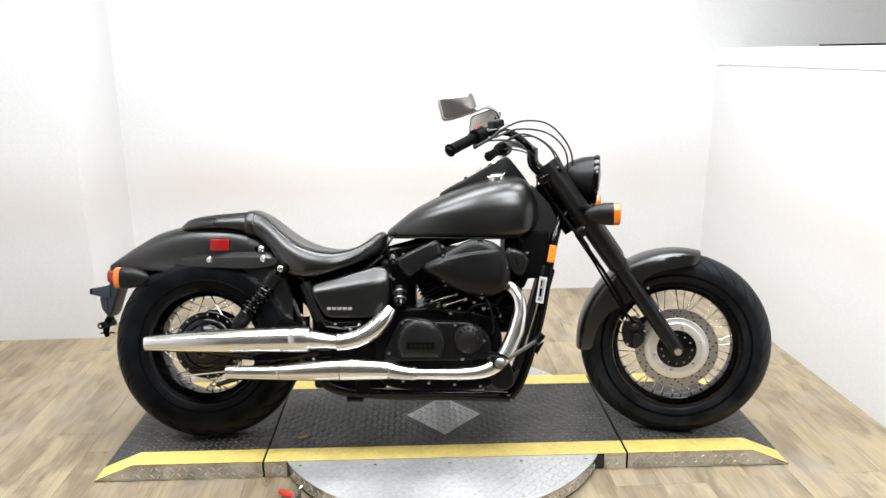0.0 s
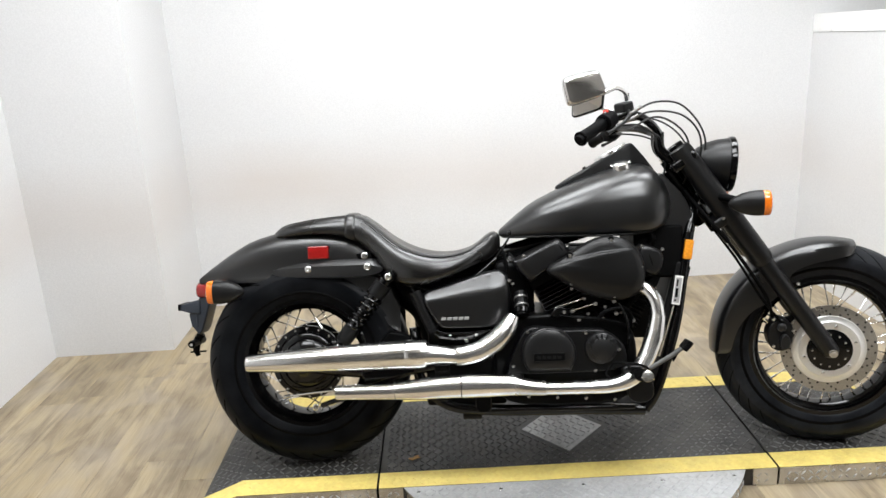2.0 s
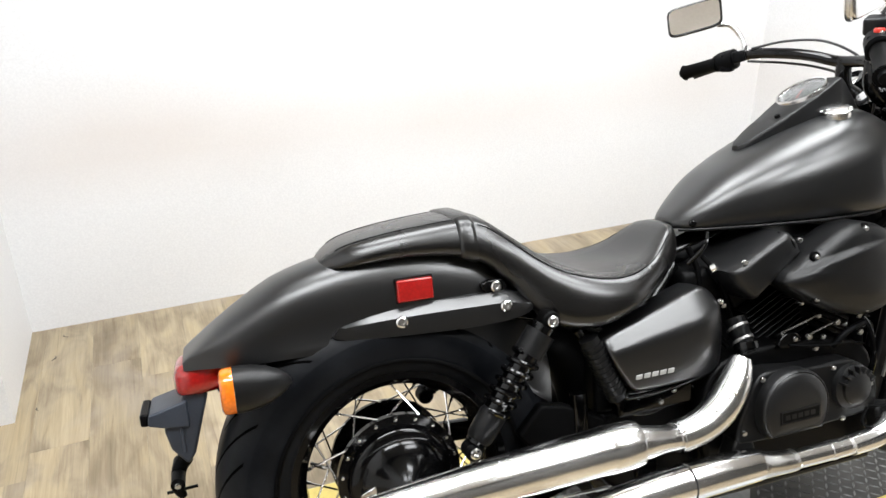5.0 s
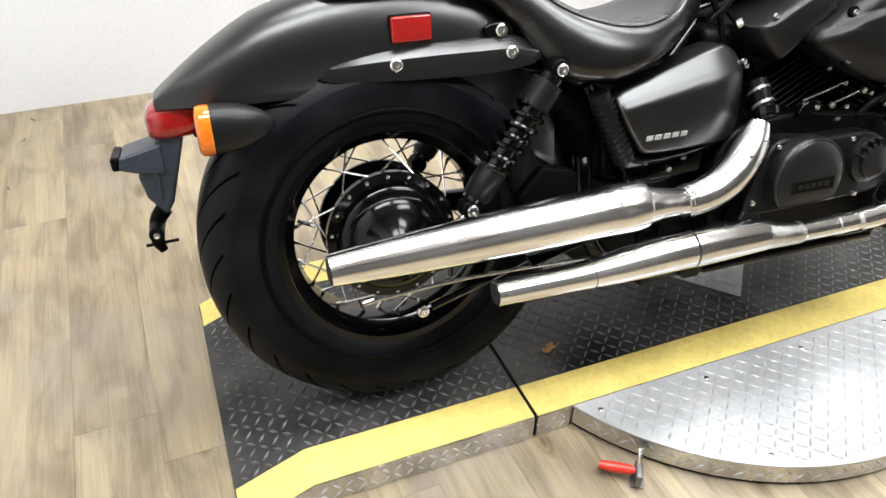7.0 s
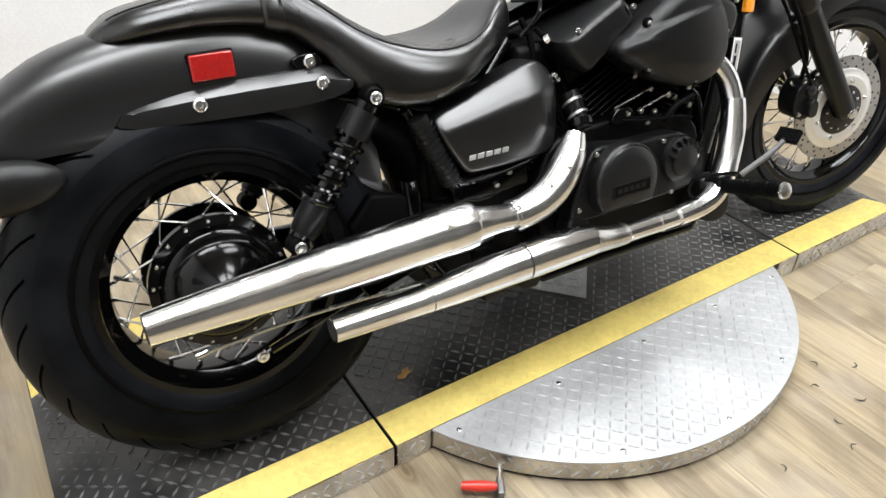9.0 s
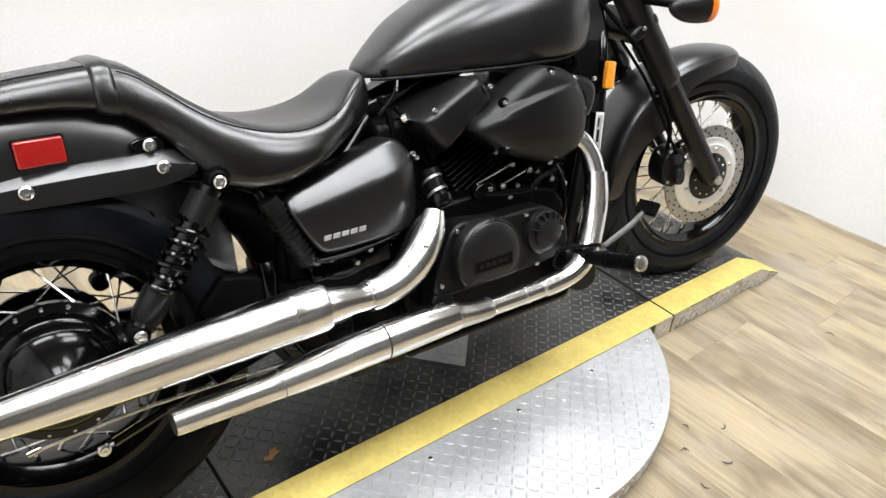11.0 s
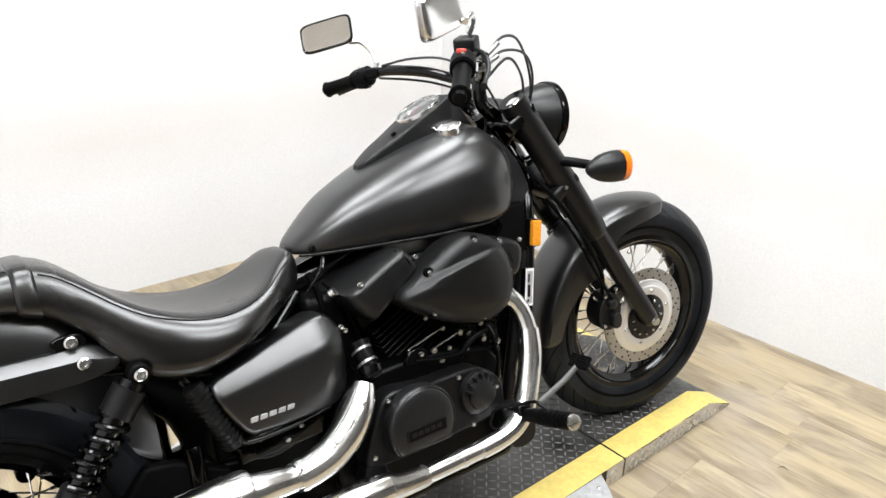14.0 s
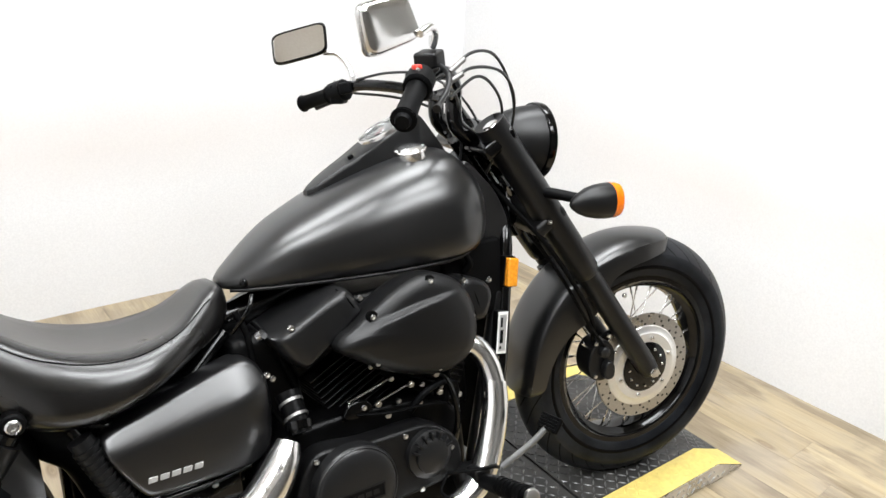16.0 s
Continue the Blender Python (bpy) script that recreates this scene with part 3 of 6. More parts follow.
for sx in (-0.228, 0.020, 0.258):
    part("screw", scr, None, table, "", pose(sx, -0.313, P - 0.0003))

# toggle clamp on the floor by the turntable
clamp = thing("toggle_clamp", "steel toggle clamp with a red rubber handle on the floor", "clamp", pose(0.374, -0.388, 0, 0, 0, -30))
part("base_plate", box(bmesh.new(), (-0.012, -0.02, 0.0006), (0.012, 0.02, 0.004), 0.0015), DULLSTEEL, clamp)
part("upright", box(bmesh.new(), (-0.007, -0.022, 0.005), (0.006, 0.018, 0.036), 0.003), DULLSTEEL, clamp)
part("link_arm", tube(bmesh.new(), [(0.0, 0.01, 0.03), (0.0, 0.02, 0.045), (0.0, 0.03, 0.05)], 0.005, 8), STEEL, clamp)
part("handle", tube(bmesh.new(), [(-0.004, 0.0, 0.026), (-0.022, 0.002, 0.024), (-0.05, 0.004, 0.022), (-0.072, 0.005, 0.022)], [0.006, 0.0095, 0.0100, 0.0075], 12), REDPAINT, clamp, "red rubber grip")

# a dry leaf on the tread plate
bm = bmesh.new()
out_ = rounded([(-0.020, 0.000), (-0.010, 0.008), (0.000, 0.005), (0.008, 0.011), (0.020, 0.004), (0.014, -0.002), (0.018, -0.009), (0.004, -0.006), (-0.008, -0.009)], 2)
ring_faces(bm, [[Vector((x, y, 0.0022 + 9.0 * x * x + dz)) for x, y in out_] for dz in (0.0, 0.0008)])
tagged(part("leaf", bm, LEAF, None, "", pose(0.341, -0.079, P, 0, 0, 25)), "small curled dry brown leaf on the tread plate", "leaf")

# dark scraps of rubber on the floor
random.seed(4)
SCRAPS = [(1.204, -0.461), (1.140, -0.503), (1.278, -0.514), (1.189, -0.587), (1.086, -0.597), (1.057, -0.649), (0.893, -0.618), (-0.79, 1.382), (-0.78, 1.531), (-0.81, 1.075), (1.857, -0.453)]
for sx, sy in SCRAPS:
    a = random.uniform(0, math.tau)
    ln = random.uniform(0.010, 0.018)
    pts = [(ln * t * math.cos(a + 0.6 * t), ln * t * math.sin(a + 0.6 * t), 0.0026 + 0.0015 * (1 - t * t)) for t in (-1, -0.4, 0.2, 1)]
    tagged(part("rubber_scrap", tube(bmesh.new(), pts, [0.0005, 0.0014, 0.0013, 0.0004], 6, 3), SCRAP, None, "", pose(sx, sy, 0)), "small curled black rubber scrap on the floor", "scrap", "scraps on the floor")

# ---- the motorcycle ----
# own axes: x ahead, y to its left, z up; origin under the rear axle, leaning left on its stand
LEAN_DEG = 13.8
bike = thing("motorcycle", "flat black cruiser motorcycle leaning on its side stand", "motorcycle", Matrix.Translation((0.007, -0.040, P + 0.0148)) @ pose(0, 0, 0, -LEAN_DEG, 0.32, -1.0))
RAKE = radians(35)
AXLE_F, AXLE_R = Vector((1.646, 0, 0.318)), Vector((0.013, -0.018, 0.313))
PIVOT = AXLE_F - 0.046 * Vector((math.cos(RAKE), 0, math.sin(RAKE)))
UP = Vector((-math.sin(RAKE), 0, math.cos(RAKE)))
STEER = Matrix.Translation(PIVOT) @ Matrix.Rotation(radians(-12), 4, UP) @ Matrix.Translation(-PIVOT)

bolt_me = mesh_of("bolt", lathe(bmesh.new(), [(0.0, -0.0035), (0.0022, -0.0035), (0.0026, -0.0050), (0.0046, -0.0048), (0.0054, -0.003), (0.0054, 0.001)], 12), STEEL)
big_bolt_me = mesh_of("bolt", lathe(bmesh.new(), [(0.0, -0.0045), (0.0030, -0.0045), (0.0036, -0.0085), (0.0068, -0.0085), (0.0078, -0.0055), (0.0104, -0.0040), (0.0104, 0.001)], 16), CHROME)
small_nut_me = mesh_of("nut", lathe(bmesh.new(), [(0.0, -0.007), (0.0028, -0.007), (0.0032, -0.005), (0.0066, -0.005), (0.0068, 0.001)], 6), STEEL)
nut_me = mesh_of("nut", lathe(bmesh.new(), [(0.0, -0.012), (0.006, -0.012), (0.007, -0.010), (0.0115, -0.010), (0.012, 0.0)], 6), STEEL)


def bolt(x, y, z, parent=None, me=None, turn=0):
    return part("bolt", me or bolt_me, None, parent or bike, "", pose(x, y, z, 0, 0, turn))


# -- wheels --
def tyre_prof(r_out, r_in, half, crown):
    """Closed (radius, y) outline of a tyre section."""
    pts = []
    for a in np.linspace(-math.pi * 0.5, math.pi * 0.5, 21):
        y = half * math.sin(a)
        shoulder = abs(math.sin(a)) ** crown
        pts.append((r_out - (r_out - (r_out * 0.62 + r_in * 0.38)) * shoulder, y))
    mid = r_out * 0.45 + r_in * 0.55
    tail = [(mid, half * 1.0), (r_in + 0.012, half * 0.88), (r_in, half * 0.72), (r_in, -half * 0.72), (r_in + 0.012, -half * 0.88), (mid, -half * 1.0)]
    return pts + tail


def wheel(name, m, r_out, r_rim, half, rub, hub_r, hub_y, n_sp, label, crown=2.3):
    rim = part(name, lathe(bmesh.new(), [(r_rim + 0.014, -half * 0.74), (r_rim + 0.012, -half * 0.80), (r_rim - 0.002, -half * 0.80), (r_rim - 0.006, -half * 0.62), (r_rim - 0.022, -half * 0.42),
                                         (r_rim - 0.026, 0), (r_rim - 0.022, half * 0.42), (r_rim - 0.006, half * 0.62), (r_rim - 0.002, half * 0.80), (r_rim + 0.012, half * 0.80),
                                         (r_rim + 0.014, half * 0.74), (r_rim + 0.004, half * 0.6), (r_rim - 0.012, half * 0.4), (r_rim - 0.016, 0), (r_rim - 0.012, -half * 0.4), (r_rim + 0.004, -half * 0.6)], 72, closed=True), GLOSS, bike, label, m)
    part("tyre", lathe(bmesh.new(), tyre_prof(r_out, r_rim + 0.004, half, crown), 96, closed=True), rub, rim, "black road tyre with slashed tread", angle=60)
    bead = bmesh.new()
    for s in (-1, 1):
        lathe(bead, [(r_rim + 0.030, s * half * 0.955), (r_rim + 0.033, s * half * 0.985), (r_rim + 0.036, s * half * 0.985), (r_rim + 0.039, s * half * 0.965)], 72, closed=True)
    part("sidewall_ring", bead, RUBBER, rim)
    # spokes: crossed pairs from the hub flanges to the rim
    rr = r_rim - 0.022
    ln = {}
    for k in range(n_sp):
        s = -1 if k % 2 else 1
        lead = 0.55 if (k // 2) % 2 else -0.55
        a_rim = math.tau * k / n_sp
        a_hub = a_rim + lead
        p0 = Vector((hub_r * math.cos(a_hub), s * hub_y, hub_r * math.sin(a_hub)))
        p1 = Vector((rr * math.cos(a_rim), s * half * 0.12, rr * math.sin(a_rim)))
        key = (s, lead > 0)
        if key not in ln:
            rot0 = Matrix.Rotation(a_rim, 4, "Y")
            q0, q1 = rot0 @ p0, rot0 @ p1
            b = bmesh.new()
            tube(b, [q0, q0.lerp(q1, 0.5), q0.lerp(q1, 0.86)], 0.0018, 6, 1)
            tube(b, [q0.lerp(q1, 0.86), q1], 0.0033, 6, 1)
            ln[key] = mesh_of("spoke", b, CHROME)
        part("spoke", ln[key], None, rim, "", Matrix.Rotation(-a_rim, 4, "Y"))
    return rim


R_RIM_R, R_RIM_F = 0.192, 0.216
rw = wheel("rear_wheel", Matrix.Translation(AXLE_R), 0.326, R_RIM_R, 0.080, TYRE_R, 0.108, 0.045, 36, "black spoked rear wheel rim", 3.4)
part("hub", lathe(bmesh.new(), [(0.0, 0.08), (0.10, 0.08), (0.10, 0.05), (0.114, 0.048), (0.114, 0.04), (0.085, 0.036), (0.085, -0.03), (0.116, -0.034), (0.116, -0.047), (0.100, -0.05), (0.096, -0.056), (0.0, -0.056)], 64), GLOSS, rw, "gloss black drum hub")
part("brake_panel", lathe(bmesh.new(), [(0.0, -0.114), (0.009, -0.114), (0.014, -0.110), (0.020, -0.105), (0.029, -0.0965), (0.041, -0.0885), (0.055, -0.0815), (0.070, -0.0755), (0.076, -0.068), (0.090, -0.066), (0.094, -0.062), (0.094, -0.0565), (0.0, -0.0565)], 64), GLOSS, rw, "gloss black coned brake panel")
riv = mesh_of("rivet", lathe(bmesh.new(), [(0.0, -0.004), (0.0026, -0.0032), (0.0042, 0.0), (0.0042, 0.001)], 8), STEEL)
for k in range(18):
    a = math.tau * (k + 0.5) / 18
    part("rivet", riv, None, rw, "", pose(0.108 * math.cos(a), -0.0478, 0.108 * math.sin(a)))
part("brake_lever", plate(bmesh.new(), [(-0.082, -0.005), (-0.05, 0.008), (-0.034, 0.006), (-0.034, -0.008), (-0.05, -0.01), (-0.08, -0.016)], -0.082, -0.072, 0.002), STEEL, rw)
part("valve", tube(bmesh.new(), [(-0.155, -0.006, 0.04), (-0.135, -0.022, 0.035), (-0.122, -0.026, 0.032)], 0.004, 8), STEEL, rw)

fw = wheel("front_wheel", STEER @ Matrix.Translation(AXLE_F), 0.324, R_RIM_F, 0.053, TYRE_F, 0.045, 0.036, 36, "black spoked front wheel rim")
part("hub", lathe(bmesh.new(), [(0.0, 0.07), (0.03, 0.07), (0.034, 0.045), (0.05, 0.04), (0.05, 0.032), (0.03, 0.026), (0.03, -0.026), (0.05, -0.032), (0.05, -0.062), (0.062, -0.064), (0.0655, -0.0825), (0.060, -0.0845), (0.03, -0.086), (0.0, -0.086)], 48), GLOSS, fw, "gloss black hub")
disc = part("brake_disc", lathe(bmesh.new(), [(0.100, -0.072), (0.1375, -0.072), (0.1385, -0.0705), (0.1385, -0.0685), (0.1375, -0.067), (0.100, -0.067)], 72, closed=True), BRUSHED, fw, "drilled brushed steel brake disc")
part("disc_carrier", lathe(bmesh.new(), [(0.060, -0.079), (0.066, -0.081), (0.088, -0.080), (0.092, -0.0765), (0.105, -0.0755), (0.107, -0.073), (0.107, -0.066), (0.053, -0.066)], 72, closed=True), ALLOY, fw, "pale alloy disc carrier")
hole = mesh_of("disc_hole", lathe(bmesh.new(), [(0.0, -0.0004), (0.0033, -0.0004), (0.0033, 0.0)], 10), HOLE)
for k in range(24):
    for q, (rr, off) in enumerate(((0.111, 0.0), (0.121, 0.35), (0.131, 0.7))):
        if q == 1 and k % 2:
            continue
        a = math.tau * (k + off) / 24
        part("disc_hole", hole, None, fw, "", pose(rr * math.cos(a), -0.0721, rr * math.sin(a)))
for k in range(6):
    a = math.tau * (k + 0.3) / 6
    part("bolt", bolt_me, None, fw, "", pose(0.076 * math.cos(a), -0.0812, 0.076 * math.sin(a)))
for k in range(12):
    a = math.tau * k / 12
    part("rivet", riv, None, fw, "", pose(0.050 * math.cos(a), -0.0850, 0.050 * math.sin(a)))

# -- frame --
def both(name, pts, r, mat, seg=10, label="", m=None):
    for s in (1, -1):
        part(name, tube(bmesh.new(), pts if s > 0 else mirrored(pts), r, seg), mat, bike, label, m)


both("down_tube", [(1.255, -0.03, 0.80), (1.215, -0.09, 0.70), (1.190, -0.105, 0.58), (1.158, -0.11, 0.40), (1.100, -0.11, 0.21), (1.06, -0.11, 0.145)], 0.016, GLOSS)
both("lower_rail", [(1.06, -0.11, 0.145), (0.90, -0.11, 0.150), (0.60, -0.11, 0.155), (0.45, -0.115, 0.18), (0.37, -0.115, 0.27), (0.36, -0.11, 0.42)], 0.017, GLOSS)
both("seat_rail", [(0.62, -0.05, 0.62), (0.48, -0.10, 0.52), (0.40, -0.11, 0.535), (0.28, -0.100, 0.585), (0.16, -0.085, 0.605)], 0.013, GLOSS)
both("side_strut", [(0.36, -0.12, 0.545), (0.405, -0.128, 0.46), (0.44, -0.13, 0.385), (0.50, -0.13, 0.36), (0.60, -0.13, 0.39)], 0.009, GLOSS)
part("backbone", tube(bmesh.new(), [(1.24, 0, 0.80), (1.0, 0, 0.73), (0.75, 0, 0.66), (0.60, 0, 0.62)], 0.028, 12), GLOSS, bike)
part("steering_head", tube(bmesh.new(), [PIVOT + UP * 0.52 + Vector((-0.02, 0, 0)), PIVOT + UP * 0.72 + Vector((-0.02, 0, 0))], 0.034, 18, 1), GLOSS, bike)
for s in (-1, 1):
    part("neck_cover", plate(bmesh.new(), rounded([(1.120, 0.870), (1.170, 0.832), (1.206, 0.785), (1.226, 0.725), (1.216, 0.682), (1.180, 0.668), (1.140, 0.680), (1.118, 0.760)], 3), s * 0.022, s * 0.094, 0.026, 5), FLATBLACK, bike, "flat black cowl beside the steering head")
part("coil_box", box(bmesh.new(), (1.04, -0.112, 0.55), (1.190, 0.112, 0.71), 0.01), RUBBER, bike)
part("frame_gusset", box(bmesh.new(), (0.615, -0.095, 0.38), (0.735, 0.095, 0.615), 0.02), ENGINE, bike)
part("gearbox_rear", box(bmesh.new(), (0.39, -0.105, 0.17), (0.64, 0.105, 0.365), 0.012), ENGINE, bike)
# radiator between the down tubes
part("radiator", box(bmesh.new(), (-0.018, -0.10, -0.17), (0.018, 0.10, 0.17), 0.005, pose(1.152, 0, 0.42, 0, 15.4, 0)), RUBBER, bike, "black finned radiator")
part("radiator_cowl", box(bmesh.new(), (-0.03, -0.114, -0.19), (0.008, -0.09, 0.18), 0.008, pose(1.148, 0, 0.42, 0, 15.4, 0)), SATIN, bike)
part("lower_guard", plate(bmesh.new(), [(1.085, 0.185), (1.105, 0.215), (1.12, 0.21), (1.085, 0.150), (1.03, 0.125), (0.98, 0.125), (0.98, 0.16), (1.04, 0.16)], -0.09, 0.09, 0.005), PLASTIC, bike)
part("cross_member", box(bmesh.new(), (0.50, -0.105, 0.125), (0.56, 0.105, 0.165), 0.006), GLOSS, bike)
part("belly_rail", box(bmesh.new(), (0.60, -0.165, 0.160), (1.02, -0.150, 0.174), 0.004), GLOSS, bike)
part("belly_bracket", plate(bmesh.new(), [(0.54, 0.22), (0.54, 0.175), (0.55, 0.163), (0.58, 0.163), (0.59, 0.175), (0.59, 0.22)], -0.175, -0.15, 0.004), GLOSS, bike)
for k in range(4):
    bolt(0.70 + 0.085 * k, -0.187, 0.215 - 0.005 * k)

# swing arm and drive
both("swing_arm", [(0.44, -0.115, 0.31), (0.25, -0.115, 0.29), (0.06, -0.112, 0.305), (0.0, -0.110, 0.316)], [0.026, 0.024, 0.021, 0.019], GLOSS, 12)
part("axle_nut", nut_me, None, bike, "", pose(AXLE_R.x, -0.13, AXLE_R.z))
part("torque_arm", tube(bmesh.new(), [(0.06, -0.115, 0.185), (0.2, -0.12, 0.23), (0.36, -0.12, 0.29)], 0.008, 8), GLOSS, bike)
bolt(0.043, -0.12, 0.182, None, big_bolt_me)
part("brake_rod", tube(bmesh.new(), [(-0.045, -0.105, 0.214), (0.13, -0.13, 0.235), (0.40, -0.15, 0.235)], 0.0035, 8, 3), STEEL, bike)
part("rod_adjuster", tube(bmesh.new(), [(-0.060, -0.105, 0.212), (-0.04, -0.105, 0.215)], 0.006, 10, 1), STEEL, bike)
part("chain_guard", plate(bmesh.new(), [(0.23, 0.36), (0.28, 0.412), (0.33, 0.402), (0.42, 0.355), (0.40, 0.30), (0.28, 0.30)], -0.118, -0.09, 0.008), RUBBER, bike)
part("inner_fender", tube(bmesh.new(), [(0.45, 0, 0.28), (0.44, 0, 0.38), (0.405, 0, 0.475), (0.345, 0, 0.525), (0.28, 0, 0.565)], [0.065, 0.068, 0.068, 0.062, 0.05], 16), PLASTIC, bike)

# shock absorbers
for s in (-1, 1):
    top, low = Vector((0.290, s * 0.148, 0.585)), Vector((0.128, s * 0.148, 0.372))
    d = low - top
    sh = part("shock_absorber", tube(bmesh.new(), [top + d * 0.05, top + d * 0.95], 0.0205, 16, 1), GLOSS, bike)
    part("upper_cup", tube(bmesh.new(), [top + d * 0.10, top + d * 0.27], 0.0275, 18, 1), CASE, sh)
    part("lower_cup", tube(bmesh.new(), [top + d * 0.70, top + d * 0.73, top + d * 0.90, top + d * 0.93], [0.019, 0.025, 0.024, 0.018], 18, 2), CASE, sh)
    ax = d.normalized()
    e1 = ax.orthogonal().normalized()
    e2 = ax.cross(e1)
    turns, n_c = 6.0, 100
    pts = [top + d * (0.27 + 0.44 * i / n_c) + 0.0255 * (e1 * math.cos(math.tau * turns * i / n_c) + e2 * math.sin(math.tau * turns * i / n_c)) for i in range(n_c + 1)]
    part("spring", tube(bmesh.new(), pts, 0.0052, 8, 1), GLOSS, sh)
    for q in (top, low):
        part("shock_eye", lathe(bmesh.new(), [(0.0, -0.016), (0.014, -0.016), (0.017, -0.013), (0.017, 0.013), (0.014, 0.016), (0.0, 0.016)], 18), RUBBER, sh, "", Matrix.Translation(q))
        if s < 0:
            bolt(q.x, q.y - 0.016, q.z, None, big_bolt_me)

# -- rear fender --
FEN_TOP = [(-0.332, 0.590), (-0.29, 0.624), (-0.25, 0.653), (-0.205, 0.681), (-0.165, 0.702), (-0.125, 0.715), (-0.076, 0.727), (-0.02, 0.735), (0.05, 0.739), (0.12, 0.736), (0.18, 0.722), (0.23, 0.694), (0.27, 0.649), (0.3, 0.589), (0.315, 0.524)]
FEN_LOW = [(-0.332, 0.574), (-0.29, 0.575), (-0.22, 0.573), (-0.153, 0.574), (-0.04, 0.574), (0.03, 0.571), (0.086, 0.565), (0.125, 0.554), (0.165, 0.535), (0.202, 0.510), (0.241, 0.465), (0.275, 0.43), (0.315, 0.40)]
FEN_W = [(-0.332, 0.050), (-0.29, 0.065), (-0.24, 0.076), (-0.16, 0.084), (0.0, 0.089), (0.2, 0.092), (0.315, 0.090)]


def arch_ring(x, w, top, low, n=9, square=2.6):
    """Half ring from the right edge up over the crown to the left edge, in the plane x."""
    spring_z = max(low + (top - low) * 0.42, low + min(0.030, 0.8 * (top - low)))
    out = 0.004 * max(0.0, min(1.0, (x + 0.20) / 0.15, (0.30 - x) / 0.08))
    rise_ = min(1.0, (spring_z - low) / 0.030)
    skirt = [(w + out, low), (w + 0.92 * out, low + 0.006 * rise_), (w + 0.45 * out, low + 0.014 * rise_), (w - 0.004 * (out > 0), low + 0.024 * rise_)]
    pts = [(x, -y, z) for y, z in skirt]
    for a in np.linspace(math.pi, 0, 2 * n + 1):
        c, s_ = math.cos(a), math.sin(a)
        pts.append((x, w * math.copysign(abs(c) ** (2 / square), c), spring_z + (top - spring_z) * abs(s_) ** (2 / square)))
    pts += [(x, y, z) for y, z in skirt[::-1]]
    return [Vector(p) for p in pts]


def shell(bm, rings, t):
    """A sheet over open rings, with a wall thickness towards the inside."""
    inner = []
    for r in rings:
        c = sum(r, Vector()) / len(r)
        inner.append([p + (c - p).normalized() * t for p in r])
    full = [a + b[::-1] for a, b in zip(rings, inner)]
    return ring_faces(bm, full, True, (True, True))


fen_x = [-0.332, -0.318, -0.29, -0.27, -0.25, -0.225, -0.2, -0.17, -0.14, -0.1, -0.06, -0.02, 0.03, 0.08, 0.12, 0.16, 0.19, 0.22, 0.245, 0.27, 0.29, 0.315]
top_s = np.array(spline(FEN_TOP, 8))
low_s = np.array(spline(FEN_LOW, 8))
rings = [arch_ring(x, lerp_table(FEN_W, x), float(np.interp(x, top_s[:, 0], top_s[:, 1])), float(np.interp(x, low_s[:, 0], low_s[:, 1]))) for x in fen_x]
STRUT = [(-0.078, 0.598), (-0.056, 0.619), (-0.007, 0.633), (0.086, 0.637), (0.204, 0.638), (0.252, 0.637), (0.284, 0.620), (0.288, 0.598), (0.253, 0.586), (0.180, 0.581), (0.082, 0.582), (-0.031, 0.586), (-0.066, 0.591)]


def strut_point(x, z, y, f):
    """The strut's outline, drawn in by f: a wide sloping facet along its top, a narrow one below."""
    drop = -0.018 * min(1.0, (z - 0.612) / 0.022) if z > 0.612 else 0.003
    return Vector((0.11 + (x - 0.11) * (1 - 0.03 * f), y, z + drop * f))


fender = part("rear_fender", shell(bmesh.new(), rings, 0.004), FLATBLACK, bike, "flat black rear fender", angle=50)
for s in (-1, 1):
    flare = Matrix.Translation((0.22, 0, 0)) @ Matrix.Rotation(radians(s * 6.0), 4, "Z") @ Matrix.Translation((-0.22, 0, 0))
    edge = rounded(STRUT, 3)
    strut = part("fender_strut", ring_faces(bmesh.new(), [[strut_point(x, z, s * y, f) for x, z in edge] for y, f in ((0.070, 0.0), (0.1000, 0.0), (0.1035, 0.03), (0.1055, 0.10), (0.1200, 0.92), (0.1215, 0.98), (0.1220, 1.08))] + [[Vector((0.105 + (x - 0.105) * 0.9, s * 0.1221, 0.600 + (z - 0.600) * 0.04)) for x, z in edge]]), FLATBLACK, bike, "flat black fender support strut", flare, angle=30)
    bm = bmesh.new()
    box(bm, (0.032, min(s * 0.080, s * 0.097), 0.642), (0.098, max(s * 0.080, s * 0.097), 0.682), 0.004)
    part("side_reflector", bm, RED, bike, "red side reflector")
    part("reflector_frame", box(bmesh.new(), (0.0295, min(s * 0.078, s * 0.091), 0.6395), (0.1005, max(s * 0.078, s * 0.091), 0.6845), 0.004), RUBBER, bike)
for bx, bz in ((0.034, 0.611), (0.222, 0.615)):
    part("bolt", big_bolt_me, None, bike, "", pose(bx, -0.1215 + 0.105 * (0.22 - bx), bz, 0, 0, -6))
part("fender_bracket", plate(bmesh.new(), rounded([(0.185, 0.655), (0.225, 0.66), (0.235, 0.64), (0.20, 0.632)], 3), -0.102, -0.088, 0.003), GLOSS, bike)
bolt(0.212, -0.103, 0.648, None, big_bolt_me)

